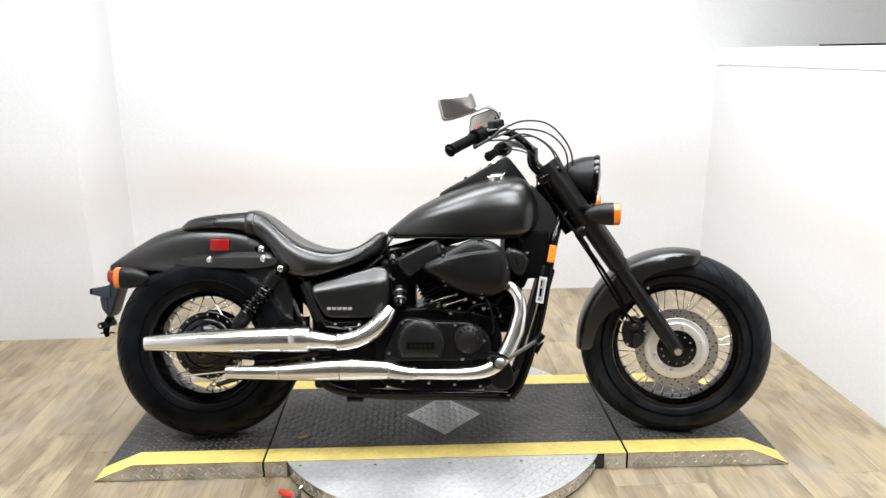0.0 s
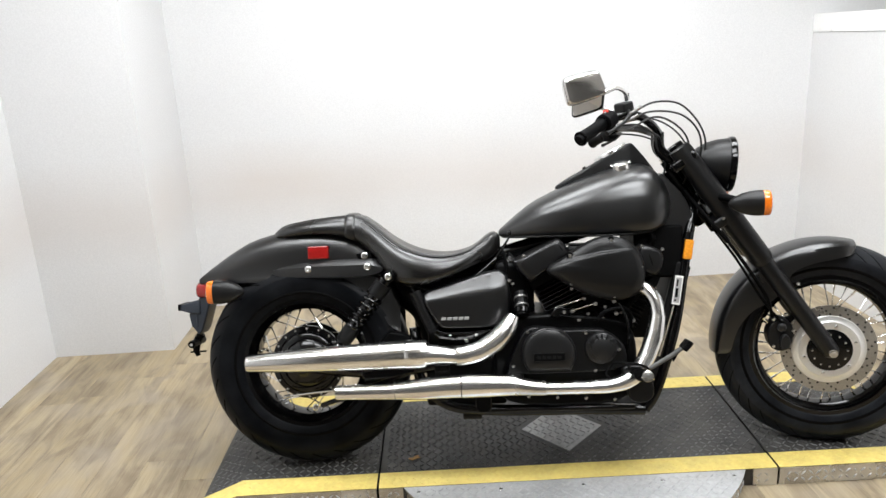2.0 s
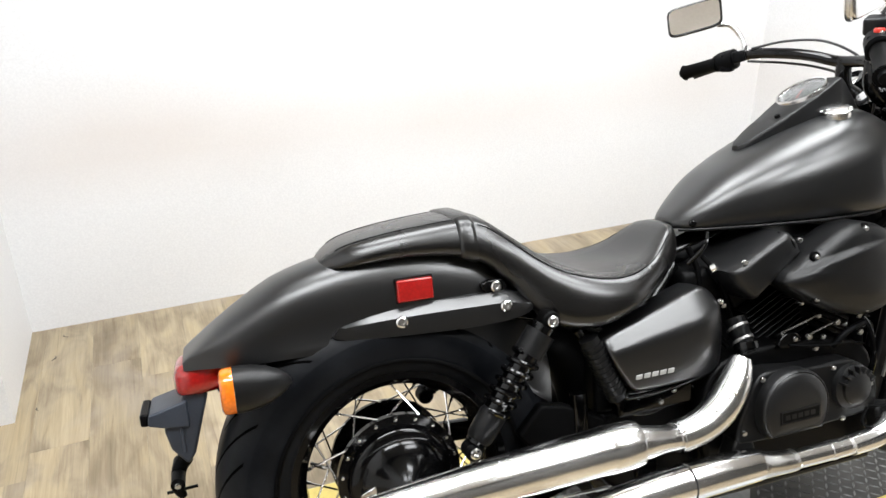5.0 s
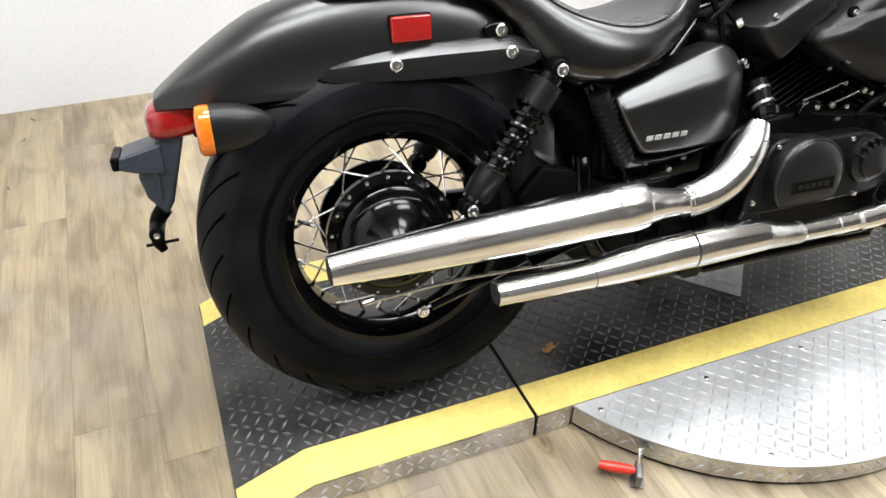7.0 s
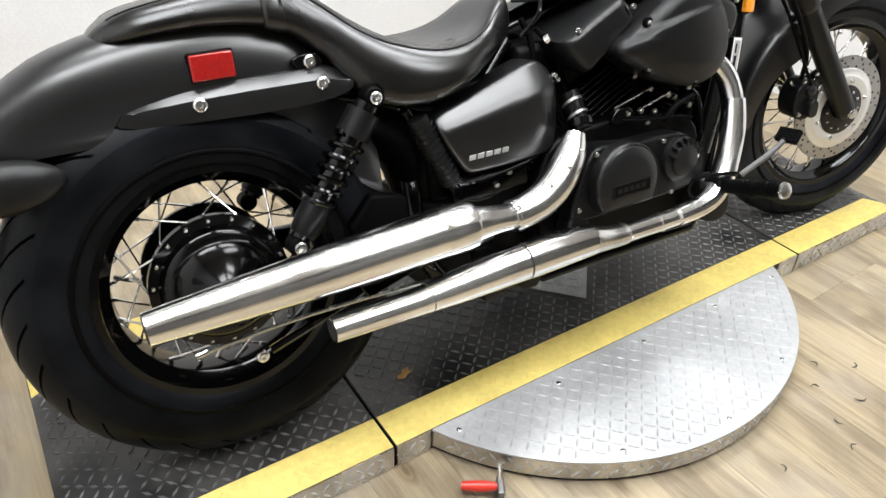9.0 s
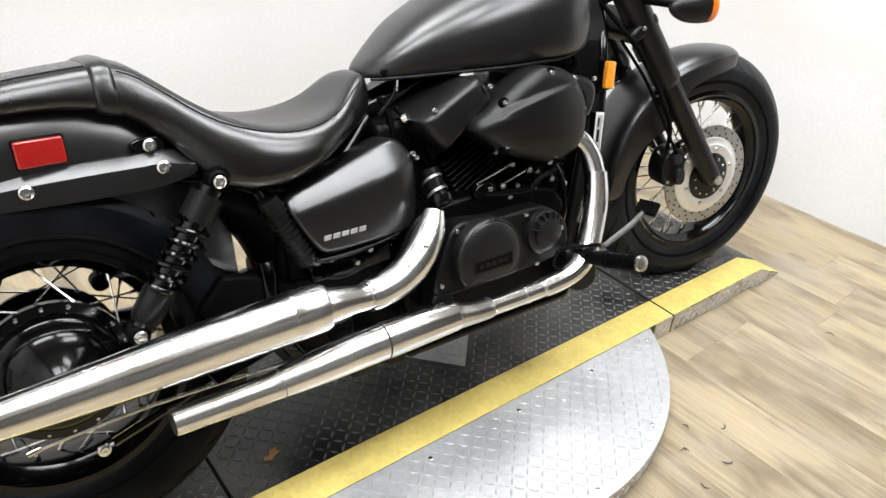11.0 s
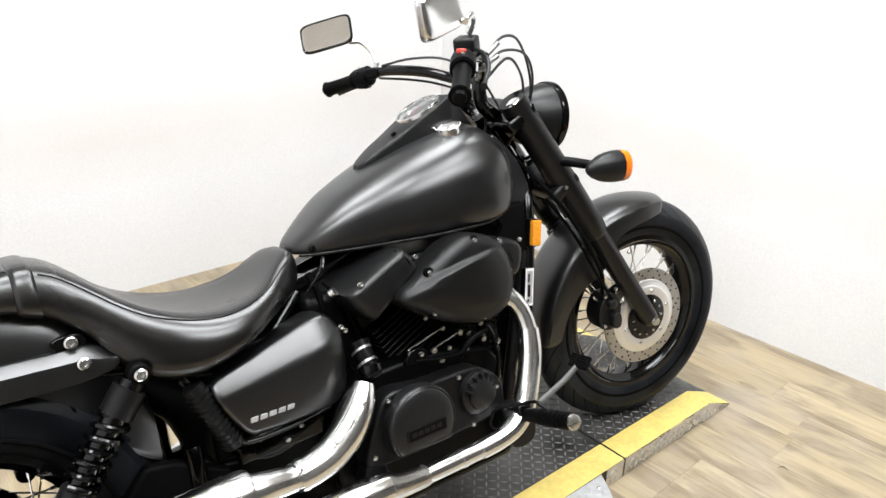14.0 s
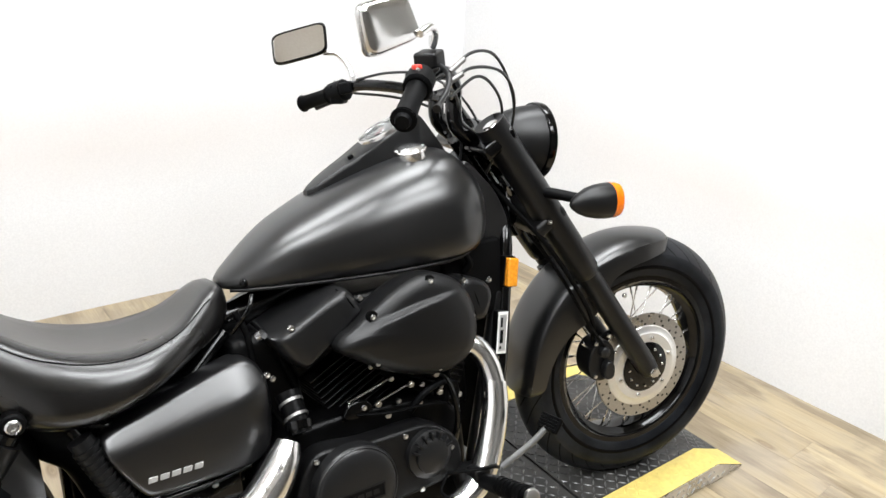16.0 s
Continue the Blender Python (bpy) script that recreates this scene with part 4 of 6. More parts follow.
# tail lamp, plate bracket, rear signals
def squarish(x, w, h, zc, n=36, sq=3.4):
    out = []
    for k in range(n):
        c_, s_ = math.cos(math.tau * k / n), math.sin(math.tau * k / n)
        out.append(Vector((x, w * math.copysign(abs(c_) ** (2 / sq), c_), zc + h * math.copysign(abs(s_) ** (2 / sq), s_))))
    return out


tail_o = [squarish(*q) for q in spline([(-0.272, 0.044, 0.027, 0.557), (-0.285, 0.052, 0.031, 0.556), (-0.315, 0.054, 0.031, 0.554), (-0.338, 0.051, 0.028, 0.552), (-0.348, 0.042, 0.021, 0.550), (-0.3515, 0.024, 0.011, 0.549)], 3)]
part("tail_lamp", ring_faces(bmesh.new(), tail_o), RED, bike, "red tail lamp lens")
part("tail_lamp_base", box(bmesh.new(), (-0.285, -0.045, 0.522), (-0.20, 0.045, 0.576), 0.008), PLASTIC, bike)
brk = part("plate_bracket", plate(bmesh.new(), [(-0.328, 0.556), (-0.345, 0.520), (-0.378, 0.474), (-0.370, 0.436), (-0.346, 0.404), (-0.332, 0.424), (-0.320, 0.462), (-0.290, 0.556)], -0.040, 0.040, 0.007, 2), BLUEGREY, bike, "bluish black plastic licence plate bracket")
part("plate_lamp_arm", plate(bmesh.new(), [(-0.335, 0.522), (-0.398, 0.507), (-0.401, 0.488), (-0.376, 0.480), (-0.335, 0.474)], -0.047, 0.047, 0.004, 2), BLUEGREY, brk)
part("plate_lamp", box(bmesh.new(), (-0.412, -0.040, 0.486), (-0.398, 0.040, 0.508), 0.004), PLASTIC, brk, "black plate lamp with clear window")
part("bracket_rib", box(bmesh.new(), (-0.352, -0.0435, 0.43), (-0.346, -0.0395, 0.50), 0.002, None), BLUEGREY, brk)
part("plate_mount", tube(bmesh.new(), [(-0.352, 0, 0.405), (-0.366, 0, 0.385), (-0.372, 0, 0.352), (-0.366, 0, 0.332)], [0.014, 0.013, 0.011, 0.007], 10), PLASTIC, brk)
for s in (-1, 1):
    part("mount_peg", tube(bmesh.new(), [(-0.368, 0.0, 0.378), (-0.368, s * 0.05, 0.378)], 0.012, 12, 1), PLASTIC, brk)
part("bolt", bolt_me, None, brk, "", pose(-0.368, -0.051, 0.378))
part("mount_pin", tube(bmesh.new(), [(-0.392, 0, 0.345), (-0.34, 0, 0.347)], 0.003, 6, 1), PLASTIC, brk)
part("lamp_window", box(bmesh.new(), (-0.4132, -0.030, 0.490), (-0.4118, 0.030, 0.504), 0.001), DIAL, brk)


def bullet(name, lens_name, x0, x1, cy, cz, r, s, m=None, front=False, sq=2.6):
    """A signal: a teardrop body with an amber lens on its wide end."""
    d = 1 if x1 > x0 else -1
    L_ = abs(x1 - x0)
    def ring(x, rad):
        out = []
        for k in range(20):
            a = math.tau * k / 20
            c_, s_ = math.cos(a), math.sin(a)
            out.append(Vector((x, cy + rad * math.copysign(abs(c_) ** (2 / sq), c_) * 0.86, cz + rad * math.copysign(abs(s_) ** (2 / sq), s_))))
        return out
    prof_ = [(0.0, 0.10), (0.06, 0.30), (0.2, 0.56), (0.42, 0.82), (0.65, 0.95), (0.85, 1.0), (1.0, 1.0)]
    body = part(name, ring_faces(bmesh.new(), [ring(x0 + d * L_ * f, r * q) for f, q in prof_]), SATIN, bike, "flat black bullet signal body", m)
    part(lens_name, ring_faces(bmesh.new(), [ring(x1 + d * o, r * q) for o, q in ((0.0005, 0.99), (0.012, 1.0), (0.019, 0.95), (0.022, 0.8))]), AMBER, body, "amber signal lens")
    return body


for s in (-1, 1):
    bullet("rear_signal", "lens", -0.165, -0.256, s * 0.122, 0.551, 0.037, s)
    part("signal_stem", tube(bmesh.new(), [(-0.225, s * 0.04, 0.552), (-0.22, s * 0.095, 0.553)], 0.013, 12, 1), PLASTIC, bike)

# -- seat --
SEAT_TOP = [(-0.095, 0.714), (-0.078, 0.733), (-0.039, 0.753), (0.03, 0.766), (0.097, 0.773), (0.147, 0.777), (0.182, 0.778), (0.212, 0.768), (0.245, 0.744), (0.287, 0.708), (0.327, 0.678), (0.367, 0.658), (0.417, 0.645), (0.467, 0.642), (0.517, 0.65), (0.552, 0.666), (0.582, 0.69), (0.602, 0.704), (0.619, 0.708), (0.633, 0.698)]
SEAT_LOW = [(-0.092, 0.702), (-0.04, 0.712), (0.04, 0.719), (0.10, 0.717), (0.15, 0.709), (0.19, 0.694), (0.22, 0.670), (0.25, 0.638), (0.275, 0.600), (0.30, 0.571), (0.34, 0.556), (0.40, 0.556), (0.47, 0.575), (0.55, 0.605), (0.605, 0.628), (0.636, 0.655)]
SEAT_W = [(-0.092, 0.030), (-0.075, 0.058), (-0.036, 0.080), (0.033, 0.093), (0.15, 0.102), (0.19, 0.106), (0.24, 0.118), (0.30, 0.148), (0.36, 0.167), (0.42, 0.171), (0.48, 0.159), (0.54, 0.127), (0.585, 0.094), (0.61, 0.076), (0.636, 0.045)]
st, sl, sw_ = (np.array(spline(q, 8)) for q in (SEAT_TOP, SEAT_LOW, SEAT_W))


def seat_ring(x, grow=0.0, dish=1.0):
    t = float(np.interp(x, st[:, 0], st[:, 1])) + grow
    lo = float(np.interp(x, sl[:, 0], sl[:, 1])) - grow
    w = float(np.interp(x, sw_[:, 0], sw_[:, 1])) + grow
    h = t - lo
    d = max(0.0, min(1.0, (x - 0.24) / 0.12)) * max(0.0, min(1.0, (0.60 - x) / 0.08)) * dish
    pts = [(x, -w * 0.90, lo), (x, -w * 0.985, lo + h * 0.10), (x, -w, lo + h * 0.25 + 0.004), (x, -w * 0.985, lo + h * (0.42 + 0.08 * d)), (x, -w * 0.94, lo + h * (0.62 + 0.10 * d)),
           (x, -w * 0.85, lo + h * (0.82 + 0.11 * d)), (x, -w * 0.72, t - h * (0.07 - 0.085 * d)), (x, -w * 0.5, t - h * 0.03 * (1 - d) - 0.002 * d), (x, -w * 0.25, t - 0.004 * d), (x, 0, t - 0.005 * d)]
    right = [Vector(p) for p in pts]
    left = [Vector((p.x, -p.y, p.z)) for p in right[-2::-1]]
    return right + left


xs = list(np.linspace(0.178, 0.62, 34)) + [0.628, 0.634, 0.636]
seat = part("rider_seat", ring_faces(bmesh.new(), [seat_ring(x, 0 if x < 0.63 else -0.004 - 0.006 * (x > 0.635)) for x in xs]), LEATHER, bike, "black vinyl bucket seat", angle=60)
xs = [-0.092, -0.088] + list(np.linspace(-0.08, 0.158, 18))
part("pillion_pad", ring_faces(bmesh.new(), [seat_ring(x) for x in xs]), LEATHER, bike, "black vinyl passenger pad", angle=60)
part("seat_strap", ring_faces(bmesh.new(), [seat_ring(x, gq) for x, gq in ((0.152, 0.000), (0.153, 0.003), (0.160, 0.0045), (0.176, 0.0045), (0.183, 0.003), (0.184, 0.000))]), LEATHER, bike, "black strap across the seat joint", angle=60)
seam = bmesh.new()
for s in (-1, 1):
    for f0 in (5,):
        pts = [seat_ring(x)[f0] for x in np.linspace(0.19, 0.60, 30)]
        if s > 0:
            pts = [Vector((p.x, -p.y, p.z)) for p in pts]
        tube(seam, pts, 0.0011, 6, 1)
    pts = [seat_ring(x)[6] for x in np.linspace(-0.06, 0.15, 14)]
    if s > 0:
        pts = [Vector((p.x, -p.y, p.z)) for p in pts]
    tube(seam, pts, 0.0012, 6, 1)
part("seat_piping", seam, PLASTIC, bike)
part("seat_pan", tube(bmesh.new(), [(0.22, 0, 0.62), (0.35, 0, 0.555), (0.55, 0, 0.585), (0.61, 0, 0.63)], [0.04, 0.045, 0.04, 0.03], 12), PLASTIC, bike)
part("seat_lock", tube(bmesh.new(), [(-0.105, -0.016, 0.712), (-0.105, 0.016, 0.712)], 0.006, 8, 1), CHROME, bike)

# -- tank --
TANK_TOP = [(0.632, 0.707), (0.643, 0.719), (0.661, 0.734), (0.698, 0.764), (0.741, 0.795), (0.788, 0.819), (0.84, 0.843), (0.919, 0.874), (0.998, 0.898), (1.048, 0.906), (1.088, 0.9), (1.118, 0.875), (1.135, 0.842), (1.144, 0.797)]
TANK_LOW = [(0.634, 0.692), (0.66, 0.690), (0.78, 0.690), (0.93, 0.688), (1.04, 0.690), (1.09, 0.698), (1.12, 0.714), (1.137, 0.738), (1.146, 0.77)]
TANK_W = [(0.634, 0.028), (0.65, 0.050), (0.69, 0.078), (0.74, 0.104), (0.80, 0.127), (0.87, 0.146), (0.94, 0.158), (1.01, 0.164), (1.06, 0.162), (1.10, 0.150), (1.125, 0.130), (1.14, 0.106), (1.146, 0.078)]
tt_, tl_, tw_ = (np.array(spline(q, 8)) for q in (TANK_TOP, TANK_LOW, TANK_W))


def tank_ring(x):
    t = float(np.interp(x, tt_[:, 0], tt_[:, 1]))
    lo = float(np.interp(x, tl_[:, 0], tl_[:, 1]))
    w = float(np.interp(x, tw_[:, 0], tw_[:, 1]))
    h = t - lo
    waist = lo + h * 0.30
    pts = [Vector((x, -w * 0.80, lo))]
    for a in np.linspace(-0.42 * math.pi, 0, 6):
        pts.append(Vector((x, -w * (0.86 + 0.14 * math.cos(a) ** 0.8), waist + (waist - lo) * math.sin(a) * 0.99)))
    for a in np.linspace(0.06 * math.pi, 0.5 * math.pi, 15):
        pts.append(Vector((x, -w * abs(math.cos(a)) ** (2 / 2.45), waist + (t - waist) * abs(math.sin(a)) ** (2 / 2.45))))
    if x > 0.98:
        pts = [Vector((x + 0.014 * (x - 0.98) / 0.166, p.y * (1 + 0.03 * (x - 0.98) / 0.166), p.z)) for p in pts]
    return pts + [Vector((p.x, -p.y, p.z)) for p in pts[-2::-1]]


xs = [0.634, 0.637, 0.642, 0.65] + list(np.linspace(0.66, 1.08, 36)) + [1.09, 1.10, 1.11, 1.12, 1.128, 1.135, 1.14, 1.144, 1.146]
tank = part("fuel_tank", ring_faces(bmesh.new(), [tank_ring(x) for x in xs]), FLATBLACK, bike, "flat black teardrop fuel tank", angle=60)
for s in (-1, 1):
    pts = [(x, s * lerp_table(TANK_W, x) * 0.88, lerp_table(TANK_LOW, x) - 0.002) for x in np.linspace(0.645, 1.11, 24)] + [(1.13, s * 0.09, 0.728), (1.148, s * 0.07, 0.77), (1.15, s * 0.06, 0.81)]
    part("tank_lip", tube(bmesh.new(), pts, 0.0038, 8, 2), SATIN, tank)
part("bolt", lathe(bmesh.new(), [(0.0, -0.008), (0.005, -0.007), (0.008, -0.003), (0.0085, 0.002)], 16), GLOSS, tank, "", pose(0.665, -0.058, 0.702, 0, 0, -25))
# console with dial
CON = [(0.819, 0.844, 0.01), (0.832, 0.853, 0.022), (0.867, 0.874, 0.034), (0.917, 0.9, 0.045), (0.967, 0.928, 0.054), (1.007, 0.95, 0.058), (1.042, 0.968, 0.056), (1.057, 0.968, 0.052), (1.082, 0.941, 0.046), (1.107, 0.911, 0.04), (1.132, 0.876, 0.034)]
rings = []
for x, t, w in spline(CON, 4):
    base = float(np.interp(x, tt_[:, 0], tt_[:, 1])) - 0.030
    rings.append([Vector((x, -w, base)), Vector((x, -w, t - 0.012)), Vector((x, -w * 0.97, t - 0.006)), Vector((x, -w * 0.88, t - 0.0025)), Vector((x, 0, t)),
                  Vector((x, w * 0.88, t - 0.0025)), Vector((x, w * 0.97, t - 0.006)), Vector((x, w, t - 0.012)), Vector((x, w, base))])
con = part("console", ring_faces(bmesh.new(), rings), SATIN, tank, "satin black tank console", angle=35)
dial_m = pose(0.996, 0.0, 0.944, 0, -28, 0) @ pose(0, 0, 0, -90)
part("dial_bezel", lathe(bmesh.new(), [(0.054, 0.012), (0.054, -0.003), (0.0525, -0.006), (0.0495, -0.005), (0.0485, 0.0), (0.0485, 0.012)], 40, closed=True), CHROME, con, "chrome dial rim", dial_m)
part("dial_face", lathe(bmesh.new(), [(0.0, 0.0005), (0.0487, 0.0005), (0.0487, 0.006), (0.0, 0.006)], 40), DIAL, con, "dark speedometer face", dial_m)
tick = mesh_of("tick", box(bmesh.new(), (0.0385, -0.0004, -0.0006), (0.0445, 0.0004, 0.0006)), LABEL_WHITE)
for k in range(25):
    part("tick", tick, None, con, "", dial_m @ pose(0, 0, 0, 0, -210 + 240 * k / 24, 0))
part("needle", box(bmesh.new(), (-0.006, -0.0022, -0.0007), (0.036, -0.0014, 0.0007)), REDPAINT, con, "", dial_m @ pose(0, 0, 0, 0, -205, 0))
part("dial_glass", lathe(bmesh.new(), [(0.0, -0.0052), (0.03, -0.0048), (0.0483, -0.0032), (0.0483, -0.0020), (0.0, -0.0035)], 40), GLASS, con, "", dial_m)
part("console_button", lathe(bmesh.new(), [(0.0, -0.005), (0.005, -0.005), (0.006, -0.003), (0.006, 0.003)], 14), RUBBER, con, "", pose(0.910, -0.022, 0.896, 0, -30, 0) @ pose(0, 0, 0, -90))
cap_m = pose(1.014, -0.074, 0.894, 13, -12, 0) @ pose(0, 0, 0, -90)
cap = part("fuel_cap", lathe(bmesh.new(), [(0.0, -0.016), (0.018, -0.0155), (0.024, -0.0135), (0.026, -0.010), (0.029, -0.009), (0.030, -0.003), (0.030, 0.006), (0.0, 0.006)], 28), CHROME, tank, "chrome fuel cap with ribbed edge", cap_m)
rib = mesh_of("cap_rib", box(bmesh.new(), (-0.002, -0.0105, 0.0240), (0.002, -0.0065, 0.0318), 0.001), CHROME)
for k in range(12):
    part("cap_rib", rib, None, cap, "", Matrix.Rotation(math.tau * k / 12, 4, "Y"))

# -- side covers --
COVER = rounded([(0.394, 0.520), (0.402, 0.534), (0.455, 0.549), (0.530, 0.569), (0.605, 0.589), (0.636, 0.586), (0.652, 0.562), (0.656, 0.510), (0.650, 0.455), (0.632, 0.430), (0.590, 0.423), (0.520, 0.422), (0.462, 0.423), (0.440, 0.430), (0.418, 0.462), (0.400, 0.497)], 4)


def cover_face(x, z):
    """How far out the side cover stands: a lower face and an upper facet that leans in, with a soft crease."""
    over = (z - (0.506 + 0.165 * (x - 0.397))) / 0.0035
    fold = 0.0035 * (over if over > 30 else math.log1p(math.exp(over)))
    return 0.1765 - 0.75 * fold - 0.04 * max(0.0, 0.47 - z) - 4.4 * max(0.0, x - 0.588) ** 2


def cover_sheet(s):
    """Side cover: domed over its outline, with rolled edges."""
    cx, cz = 0.528, 0.503
    rings = []
    for f, roll in ((0.985, 0.062), (0.996, 0.030), (1.0, 0.014), (0.996, 0.0075), (0.985, 0.0035), (0.968, 0.0012), (0.945, 0.0), (0.90, 0.0), (0.82, 0.0), (0.72, 0.0), (0.60, 0.0), (0.46, 0.0), (0.30, 0.0), (0.14, 0.0), (0.03, 0.0)):
        ring = []
        for x, z in COVER:
            px, pz = cx + (x - cx) * f, cz + (z - cz) * f
            ring.append(Vector((px, s * (cover_face(px, pz) - roll), pz)))
        rings.append(ring)
    return ring_faces(bmesh.new(), rings)


for s in (-1, 1):
    sc = part("side_cover", cover_sheet(s), FLATBLACK, bike, "flat black side cover with silver badge", angle=70)
    if s < 0:
        for k in range(5):
            x0 = 0.446 + 0.0172 * k
            part("badge", plate(bmesh.new(), [(x0, 0.4485), (x0 + 0.0135, 0.4485), (x0 + 0.0155, 0.4575), (x0 + 0.002, 0.4575)], -0.1735, -0.1768, 0.0006, 1), BADGE, sc, "small plain silver badge block")
part("battery_box", box(bmesh.new(), (0.40, -0.105, 0.36), (0.66, 0.105, 0.57), 0.01), PLASTIC, bike)
part("tool_tray", box(bmesh.new(), (0.43, -0.14, 0.36), (0.60, -0.106, 0.415), 0.008), GLOSS, bike)
for k, (bx, bz) in enumerate(((0.47, 0.40), (0.55, 0.398), (0.60, 0.41), (0.52, 0.38))):
    bolt(bx, -0.1415, bz)
part("cover_frame", tube(bmesh.new(), [(0.378, -0.146, 0.530), (0.398, -0.152, 0.482), (0.430, -0.156, 0.420), (0.452, -0.157, 0.408), (0.53, -0.154, 0.408), (0.61, -0.148, 0.414)], 0.0055, 10), GLOSS, bike, "gloss black frame tube under the side cover")
hose = part("reservoir_hose", tube(bmesh.new(), [(0.368, -0.146, 0.535), (0.393, -0.150, 0.475), (0.420, -0.152, 0.412)], 0.0185, 14), CASE, bike, "ribbed black rubber hose")
for k in range(11):
    c0 = Vector((0.374 + 0.0042 * k, -0.147 - 0.0004 * k, 0.522 - 0.0098 * k))
    part("hose_rib", tube(bmesh.new(), [c0, c0 + Vector((0.0018, -0.0002, -0.0042))], 0.0212, 16, 1), CASE, hose)

# -- engine --
part("crankcase", plate(bmesh.new(), rounded([(0.60, 0.30), (0.62, 0.42), (0.72, 0.455), (0.88, 0.45), (1.0, 0.42), (1.03, 0.33), (1.00, 0.20), (0.86, 0.175), (0.70, 0.18), (0.62, 0.21)], 3), -0.165, 0.165, 0.012), ENGINE, bike, "black engine crankcase")
part("side_case", plate(bmesh.new(), rounded([(0.640, 0.302), (0.662, 0.360), (0.685, 0.405), (0.72, 0.424), (0.80, 0.414), (0.905, 0.413), (0.938, 0.402), (0.970, 0.380), (0.988, 0.348), (0.983, 0.300), (0.918, 0.288), (0.80, 0.286), (0.665, 0.286)], 3), -0.210, -0.160, 0.008, 3), CASE, bike, "satin black engine side case")
part("side_case", plate(bmesh.new(), rounded([(0.64, 0.26), (0.66, 0.40), (0.76, 0.44), (0.92, 0.42), (0.97, 0.34), (0.92, 0.25), (0.76, 0.22)], 3), 0.160, 0.215, 0.012, 3), SATIN, bike)
arc = [(0.0785 * math.cos(q), 0.0785 * math.sin(q)) for q in np.linspace(radians(-38), radians(218), 44)]
cc = part("clutch_cover", dome(bmesh.new(), arc, [(1.0, 0.0), (1.0, -0.020), (0.975, -0.0255), (0.945, -0.0275), (0.925, -0.0262), (0.905, -0.0275), (0.86, -0.0300), (0.60, -0.0335), (0.25, -0.0345), (0.04, -0.0345)], (0.0, 0.005)), COVER_GREY, bike, "round satin black clutch cover with a flat foot", pose(0.760, -0.2095, 0.348), angle=50)
part("cover_badge", box(bmesh.new(), (-0.044, -0.0352, -0.018), (0.044, -0.0325, 0.003), 0.001), PLASTIC, cc, "plain dark badge plate")
for lo, hi in (((-0.046, 0.003), (0.046, 0.0052)), ((-0.046, -0.0202), (0.046, -0.018)), ((-0.046, -0.018), (-0.044, 0.003)), ((0.044, -0.018), (0.046, 0.003))):
    part("badge_edge", box(bmesh.new(), (lo[0], -0.0362, lo[1]), (hi[0], -0.0325, hi[1])), SATIN, cc)
for k in range(5):
    part("badge_bar", box(bmesh.new(), (-0.036 + 0.0148 * k, -0.0358, -0.012), (-0.025 + 0.0148 * k, -0.0350, -0.003)), SATIN, cc)
pc = part("pulse_cover", lathe(bmesh.new(), [(0.0, -0.026), (0.028, -0.025), (0.033, -0.022), (0.034, -0.016), (0.040, -0.014), (0.0455, -0.011), (0.047, 0.0), (0.0, 0.0)], 48), COVER_GREY, bike, "round satin black timing cover", pose(0.915, -0.2095, 0.358))
for k in range(16):
    a = math.tau * k / 16
    if 3.4 < a < 6.1:
        part("cover_rib", box(bmesh.new(), (0.030, -0.0255, -0.0018), (0.044, -0.013, 0.0018), 0.0006), SATIN, pc, "", Matrix.Rotation(a, 4, "Y"))
for bx, bz in ((0.656, 0.312), (0.896, 0.293), (0.966, 0.353), (0.871, 0.404), (0.700, 0.412)):
    bolt(bx, -0.2105, bz)
part("case_spout", plate(bmesh.new(), [(0.625, 0.26), (0.66, 0.345), (0.685, 0.28), (0.69, 0.255)], -0.208, -0.17, 0.006), SATIN, bike)


def cylinder(base, tip, name, head=True):
    """Finned barrel from base to tip in the plane y = 0, with a head and cover."""
    b0, t0 = Vector((base[0], 0, base[1])), Vector((tip[0], 0, tip[1]))
    ax = (t0 - b0).normalized()
    ex = Vector((0, 1, 0)).cross(ax)
    M = Matrix((ex, Vector((0, 1, 0)), ax)).transposed().to_4x4()
    M.translation = b0
    Ln = (t0 - b0).length
    barrel = part(name, box(bmesh.new(), (-0.055, -0.075, 0.0), (0.055, 0.075, Ln), 0.02), ENGINE, bike, "black finned cylinder", M)
    fin = mesh_of("fin", box(bmesh.new(), (-0.060, -0.122, -0.0016), (0.060, 0.122, 0.0016), 0.0012, None, 1), CASE)
    n_f = 11
    for k in range(n_f):
        part("fin", fin, None, barrel, "", pose(0, 0, Ln * (0.12 + 0.50 * k / (n_f - 1))))
    part("head", box(bmesh.new(), (-0.070, -0.105, Ln * 0.66), (0.070, 0.105, Ln * 0.84), 0.008), ENGINE, barrel)
    return barrel, M, Ln


